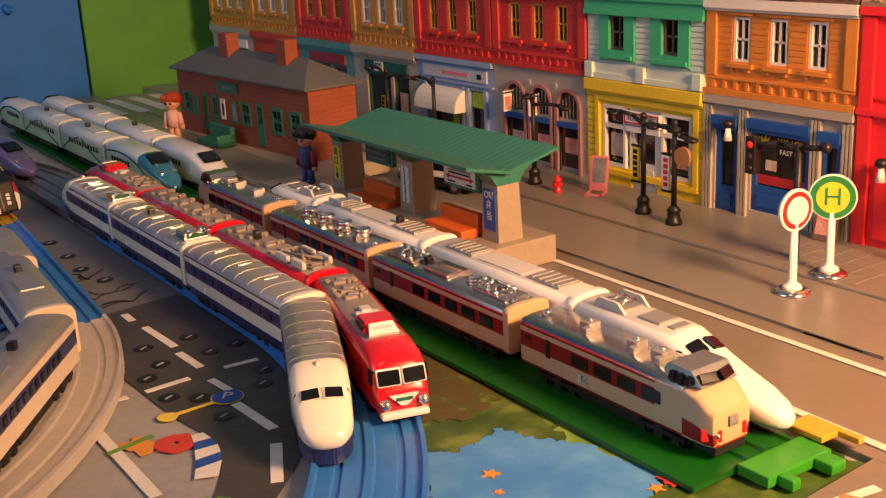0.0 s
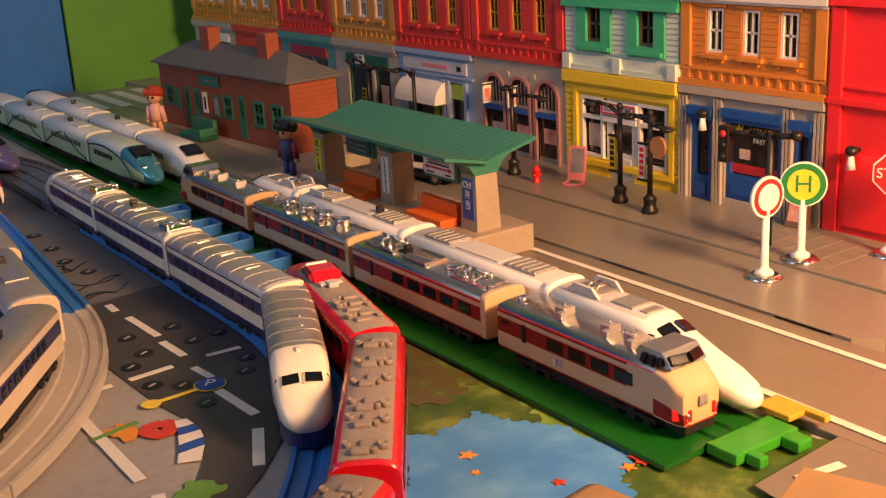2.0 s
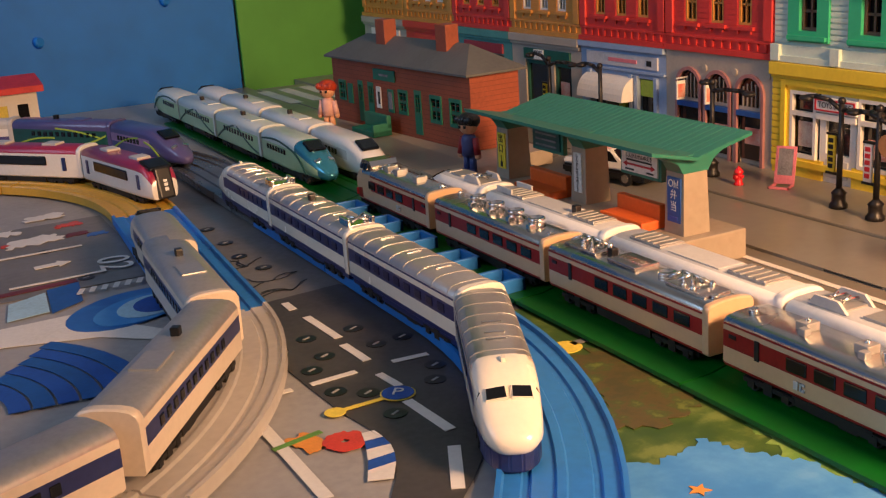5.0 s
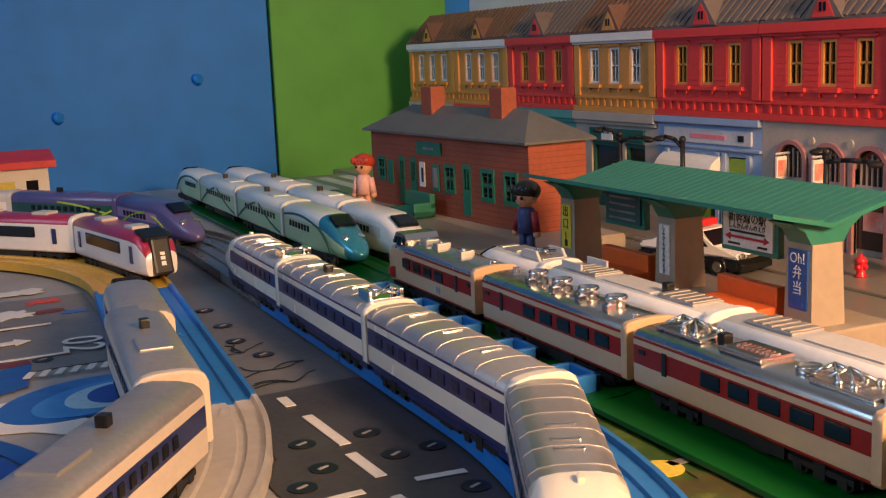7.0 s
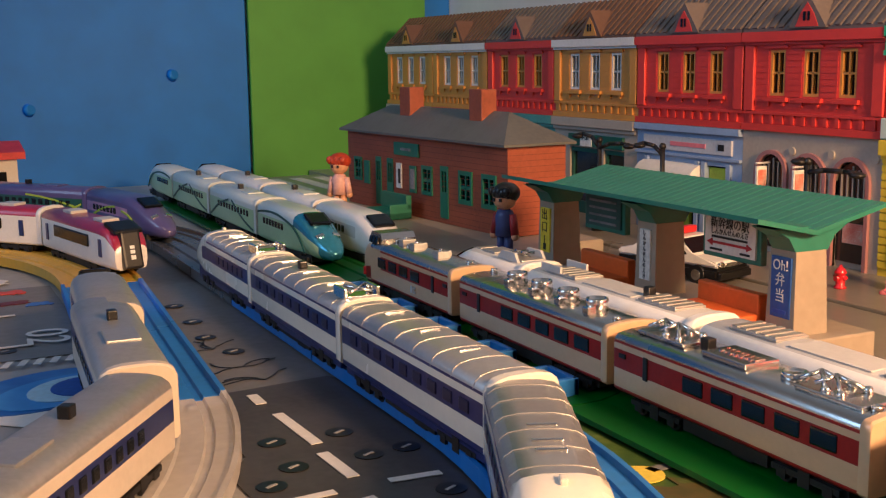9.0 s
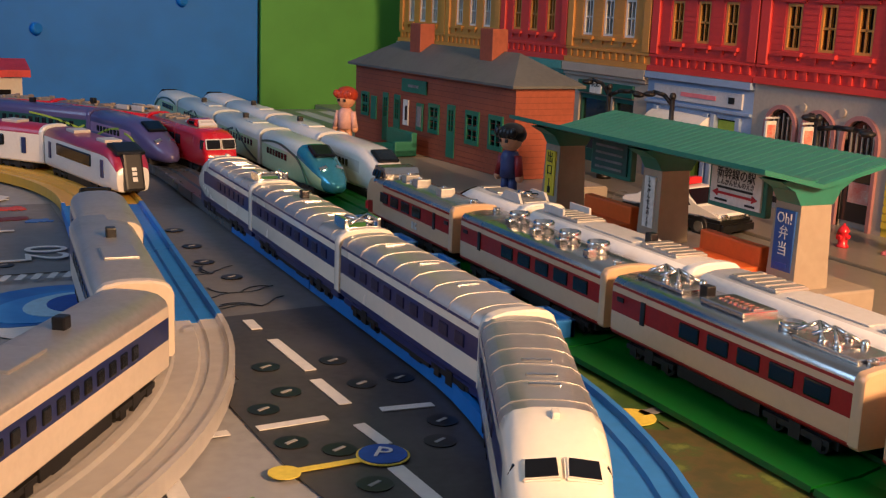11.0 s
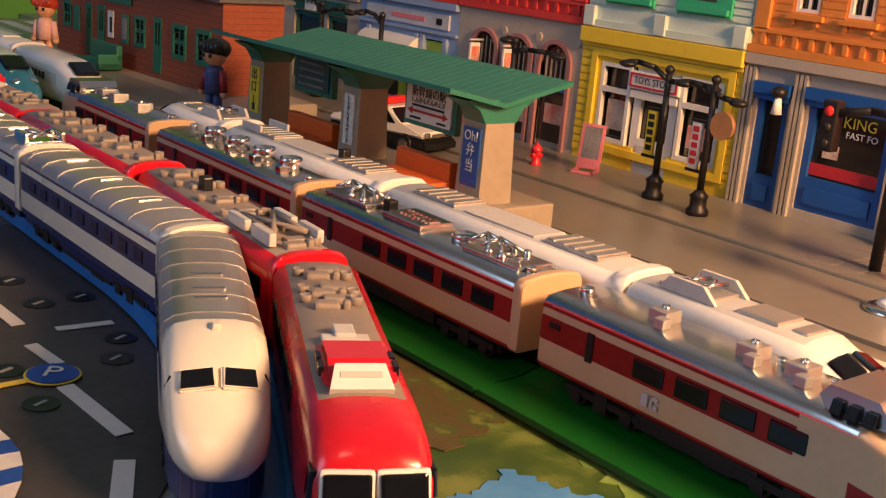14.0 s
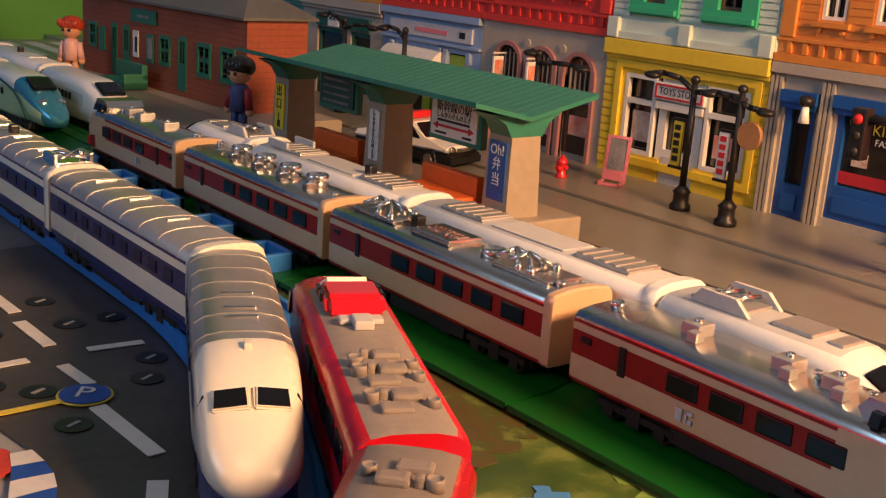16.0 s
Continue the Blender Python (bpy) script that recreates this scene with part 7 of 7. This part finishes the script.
    top = road_sign(0.1738, -0.1188, 38, 0.0056, "round yellow and green toy bus stop sign")
    for r, x, m in ((0.0122, 0.0012, WHITE_SIGN), (0.0114, 0.0016, SIGN_GREEN), (0.0083, 0.0019, SIGN_YELLOW)):
        bm = bmesh.new()
        tube(bm, (-x, 0, 0.0426), (0.0008, 0, 0.0426), r, n=36)
        part("disc", bm, m, top)
    text("H", 0.0135, at_wall(-0.00205, 0, 0.0426), SIGN_GREEN, top)
    top = road_sign(0.2080, -0.1425, 28, 0.0056, "red octagonal toy stop sign")
    for r, x, m in ((0.0120, 0.0012, WHITE_SIGN), (0.0110, 0.0016, SIGN_RED)):
        bm = bmesh.new()
        prism(bm, [(r * math.cos(0.3927 + 0.7854 * k), 0.0456 + r * math.sin(0.3927 + 0.7854 * k)) for k in range(8)], -x, 0.0008, axis="x")
        part("disc", bm, m, top)
    text("STOP", 0.0078, at_wall(-0.00175, 0, 0.0456), WHITE_SIGN, top)
    # hydrant
    top = empty("fire_hydrant", pose(0.1850, 0.0865, 0.0056), label="small red toy fire hydrant on the pavement", category="hydrant")
    bm = bmesh.new()
    lathe(bm, [(0.0028, 0), (0.0028, 0.0008), (0.0021, 0.0014), (0.0021, 0.0064), (0.0027, 0.0068), (0.0027, 0.0076), (0.0017, 0.0092), (0.0006, 0.0100), (0.0006, 0.0108)], 16)
    part("barrel", bm, HYDRANT, top)
    bm = bmesh.new()
    tube(bm, (0, -0.0034, 0.0052), (0, 0.0034, 0.0052), 0.0010, n=10)
    tube(bm, (-0.0032, 0, 0.0046), (0, 0, 0.0046), 0.0012, n=10)
    part("nozzle", bm, HYDRANT, top)
    # pavement board
    top = empty("pavement_board", pose(0.2010, 0.0680, 0.0056, 0, 0, 28), label="pink framed toy menu board on the pavement", category="menu board")
    part("frame", holed(bmesh.new(), -0.0056, 0.0056, 0.001, 0.0220, [(-0.0042, 0.0042, 0.0058, 0.0206)], -0.0007, 0.0007), PINK, top, at=pose(0, 0, 0, 0, 12, 0))
    part("face", boxes((-0.0003, 0.0003, -0.0044, 0.0044, 0.0056, 0.0208)), CHALK, top, at=pose(0, 0, 0, 0, 12, 0))
    part("foot", boxes((-0.0100, 0.0010, -0.0056, -0.0042, 0, 0.0014), (-0.0100, 0.0010, 0.0042, 0.0056, 0, 0.0014), (-0.0100, -0.0086, -0.0056, 0.0056, 0, 0.0014), bevel=0.0003), PINK, top)
    top = empty("leaning_board", pose(0.2140, -0.0850, 0.0056, 0, 0, 10), label="small dark brown board leaning by the shop", category="board")
    part("frame", boxes((-0.001, 0.001, -0.0065, 0.0065, 0, 0.0160), bevel=0.0005), ROOF_BROWN, top, at=pose(0, 0, 0, 0, 14, 0))
    part("face", boxes((-0.0014, -0.0008, -0.0050, 0.0050, 0.003, 0.0140)), POSTER, top, at=pose(0, 0, 0, 0, 14, 0))
    # dolls
    doll("toy_doll", pose(0.0600, 0.3860, 0.0152, 0, 0, 40) @ Matrix.Scale(1.04, 4), HAIR_RED, SHIRT_PINK, SHIRT_PINK, SKIN, "red-haired toy doll in a pale pink coat")
    doll("toy_doll", pose(0.0650, 0.1800, 0.0165, 0, 0, 20) @ Matrix.Scale(1.0, 4), BLACK, DOLL_BLUE, DOLL_RED, DOLL_BLUE, "black-haired toy doll in blue with a red cape")
    police_car()
    far_house()
    carton()


def doll(name, m, hair, coat, arms, legs, label):
    bm = bmesh.new()
    for s in (1, -1):
        tube(bm, (0, s * 0.0024, 0.0), (0, s * 0.0022, 0.0115), 0.0022, 0.0021, mi=3)
        ball(bm, (-0.001, s * 0.0024, 0.0012), 0.0024, (1.3, 1, 0.55), mi=3)
        tube(bm, (0, s * 0.0048, 0.0205), (-0.0005, s * 0.0066, 0.0108), 0.0018, 0.0020, mi=2)
        ball(bm, (-0.0005, s * 0.0067, 0.0100), 0.0020, mi=4)
    lathe(bm, [(0.0046, 0.0100), (0.0044, 0.0150), (0.0046, 0.0195), (0.0036, 0.0220), (0.0016, 0.0228)], 16, mi=1)
    ball(bm, (0, 0, 0.0278), 0.0058, (0.95, 1.0, 0.98), mi=4, n=16)
    ball(bm, (0.0008, 0, 0.0302), 0.0066, (1.0, 1.06, 0.80), mi=0, n=16)
    for k in range(5):
        ball(bm, (-0.0042, -0.0044 + 0.0022 * k, 0.0312 - 0.0006 * (k % 2)), 0.0022, (0.8, 1, 1.1), mi=0, n=8)
    for s in (1, -1):
        box(bm, -0.0060, -0.0052, s * 0.0020 - 0.0006, s * 0.0020 + 0.0006, 0.0266, 0.0282, mi=5)
    ob = finish(name, bm, [hair, coat, arms, legs, SKIN, INK], at=m)
    return tagged(ob, label, "doll", "toy dolls beside the station")


def police_car():
    top = empty("police_car", pose(0.1480, 0.1530, 0.0040, 0, 0, 14), label="black and white toy police car behind the platform", category="toy car")
    bm = bmesh.new()
    prism(bm, [(-0.031, 0.003), (0.031, 0.003), (0.031, 0.0085), (-0.031, 0.0085)], -0.0130, 0.0130, axis="x")
    bmesh.ops.bevel(bm, geom=bm.edges[:], offset=0.0014, segments=2, affect="EDGES")
    part("lower_body", bm, BLACK, top)
    bm = bmesh.new()
    prism(bm, [(-0.0305, 0.0086), (0.0305, 0.0086), (0.0300, 0.0118), (0.0200, 0.0128), (0.0120, 0.0200), (-0.0080, 0.0204), (-0.0150, 0.0132), (-0.0295, 0.0112)], -0.0122, 0.0122, axis="x")
    bmesh.ops.bevel(bm, geom=bm.edges[:], offset=0.0010, segments=2, affect="EDGES")
    part("upper_body", bm, WHITE, top)
    for s in (1, -1):
        bm = bmesh.new()
        prism(bm, [(0.0100, 0.0134), (0.0000, 0.0134), (0.0000, 0.0192), (0.0082, 0.0190)], s * 0.0122 - 0.0003, s * 0.0122 + 0.0003, axis="x")
        prism(bm, [(-0.0014, 0.0134), (-0.0128, 0.0134), (-0.0072, 0.0192), (-0.0014, 0.0192)], s * 0.0122 - 0.0003, s * 0.0122 + 0.0003, axis="x")
        part("side_window", bm, GLASS_DARK, top)
        for y in (-0.019, 0.019):
            bm = bmesh.new()
            tube(bm, (s * 0.0098, y, 0.0046), (s * 0.0134, y, 0.0046), 0.0046, n=18)
            w = part("wheel", bm, BLACK, top)
            bm = bmesh.new()
            tube(bm, (s * 0.0130, y, 0.0046), (s * 0.0137, y, 0.0046), 0.0026, n=14)
            part("hub", bm, SILVER, w)
        bm = bmesh.new()
        ball(bm, (s * 0.0090, -0.0302, 0.0100), 0.0020, (1.2, 0.5, 0.8), n=10)
        part("headlight", bm, CHROME, top)
    part("windscreen", boxes((-0.0106, 0.0106, -0.0042, 0.0042, -0.0003, 0.0003)), GLASS_DARK, top, at=Matrix.Translation((0, -0.0118, 0.0170)) @ pose(0, 0, 0, 47, 0, 0))
    part("light_bar", boxes((-0.0096, 0.0096, -0.0018, 0.0026, 0.0206, 0.0240), bevel=0.0008), SIGN_RED, top, "red light bar")
    part("bumper", boxes((-0.0118, 0.0118, -0.0322, -0.0300, 0.0030, 0.0064), bevel=0.0006), BLACK, top)
    part("grille", boxes((-0.0060, 0.0060, -0.0312, -0.0300, 0.0088, 0.0106)), CHROME, top)


def far_house():
    top = empty("toy_hut", pose(-0.152, 0.682, 0.0), label="cream toy hut with a red roof and yellow door", category="toy hut")
    bm = bmesh.new()
    y = 0.0
    holes = [(-0.037, -0.029, 0.014, 0.026), (-0.018, -0.004, 0.014, 0.026), (0.006, 0.020, 0.0, 0.026)]
    for a, b in zip([-0.046] + [h[1] for h in holes], [h[0] for h in holes] + [0.046]):
        box(bm, a, b, -0.018, -0.015, 0, 0.038)
    for h in holes:
        box(bm, h[0], h[1], -0.018, -0.015, h[3], 0.038)
        if h[2] > 0:
            box(bm, h[0], h[1], -0.018, -0.015, 0, h[2])
    box(bm, 0.043, 0.046, -0.015, 0.018, 0, 0.038)
    box(bm, -0.046, -0.043, -0.015, 0.018, 0, 0.038)
    pieces("wall", bm, IVORY, top)
    part("window", boxes((0.0285, 0.0375, -0.0185, -0.0165, 0.013, 0.026)), GLASS_DARK, top)
    part("window", boxes((-0.019, -0.003, -0.0165, -0.0155, 0.013, 0.027)), NAVY_PANE, top)
    part("door", boxes((0.006, 0.020, -0.0170, -0.0155, 0.0, 0.026)), MAT_YELLOW, top)
    part("bench", boxes((-0.020, -0.002, -0.024, -0.0185, 0.0, 0.010), bevel=0.0008), MAT_YELLOW, top)
    bm = bmesh.new()
    prism(bm, [(-0.024, 0.036), (0.020, 0.044), (0.020, 0.048), (-0.024, 0.0415)], -0.052, 0.052, axis="x")
    part("roof", bm, SIGN_RED, top)


def carton():
    top = empty("carton", pose(-0.030, -0.306, 0.0026, 0, 0, 20), label="brown cardboard box lying at the edge of the road", category="carton")
    part("box_body", boxes((-0.024, 0.022, -0.034, 0.030, 0.0, 0.0250), bevel=0.0012), CARD, top)
    part("flap", boxes((-0.0245, 0.0225, -0.002, 0.0305, 0.0250, 0.0258), bevel=0.0003), CARD, top)
    part("flap", boxes((-0.0245, 0.0225, -0.0345, -0.004, 0.0250, 0.0260), bevel=0.0003), CARD, top)
    bm = boxes((-0.010, 0.010, -0.011, 0.011, 0.0, 0.0255), bevel=0.004)
    tagged(finish("carton", bm, CARD, at=pose(-0.070, -0.2465, 0.0006, 0, 0, 8), smooth=True), "small rounded brown cardboard piece beside the box", "carton")



room()
play_mat()
rails()
street()
platform()
station()
houses()
parked_trains()
red_train()
things()
motions()
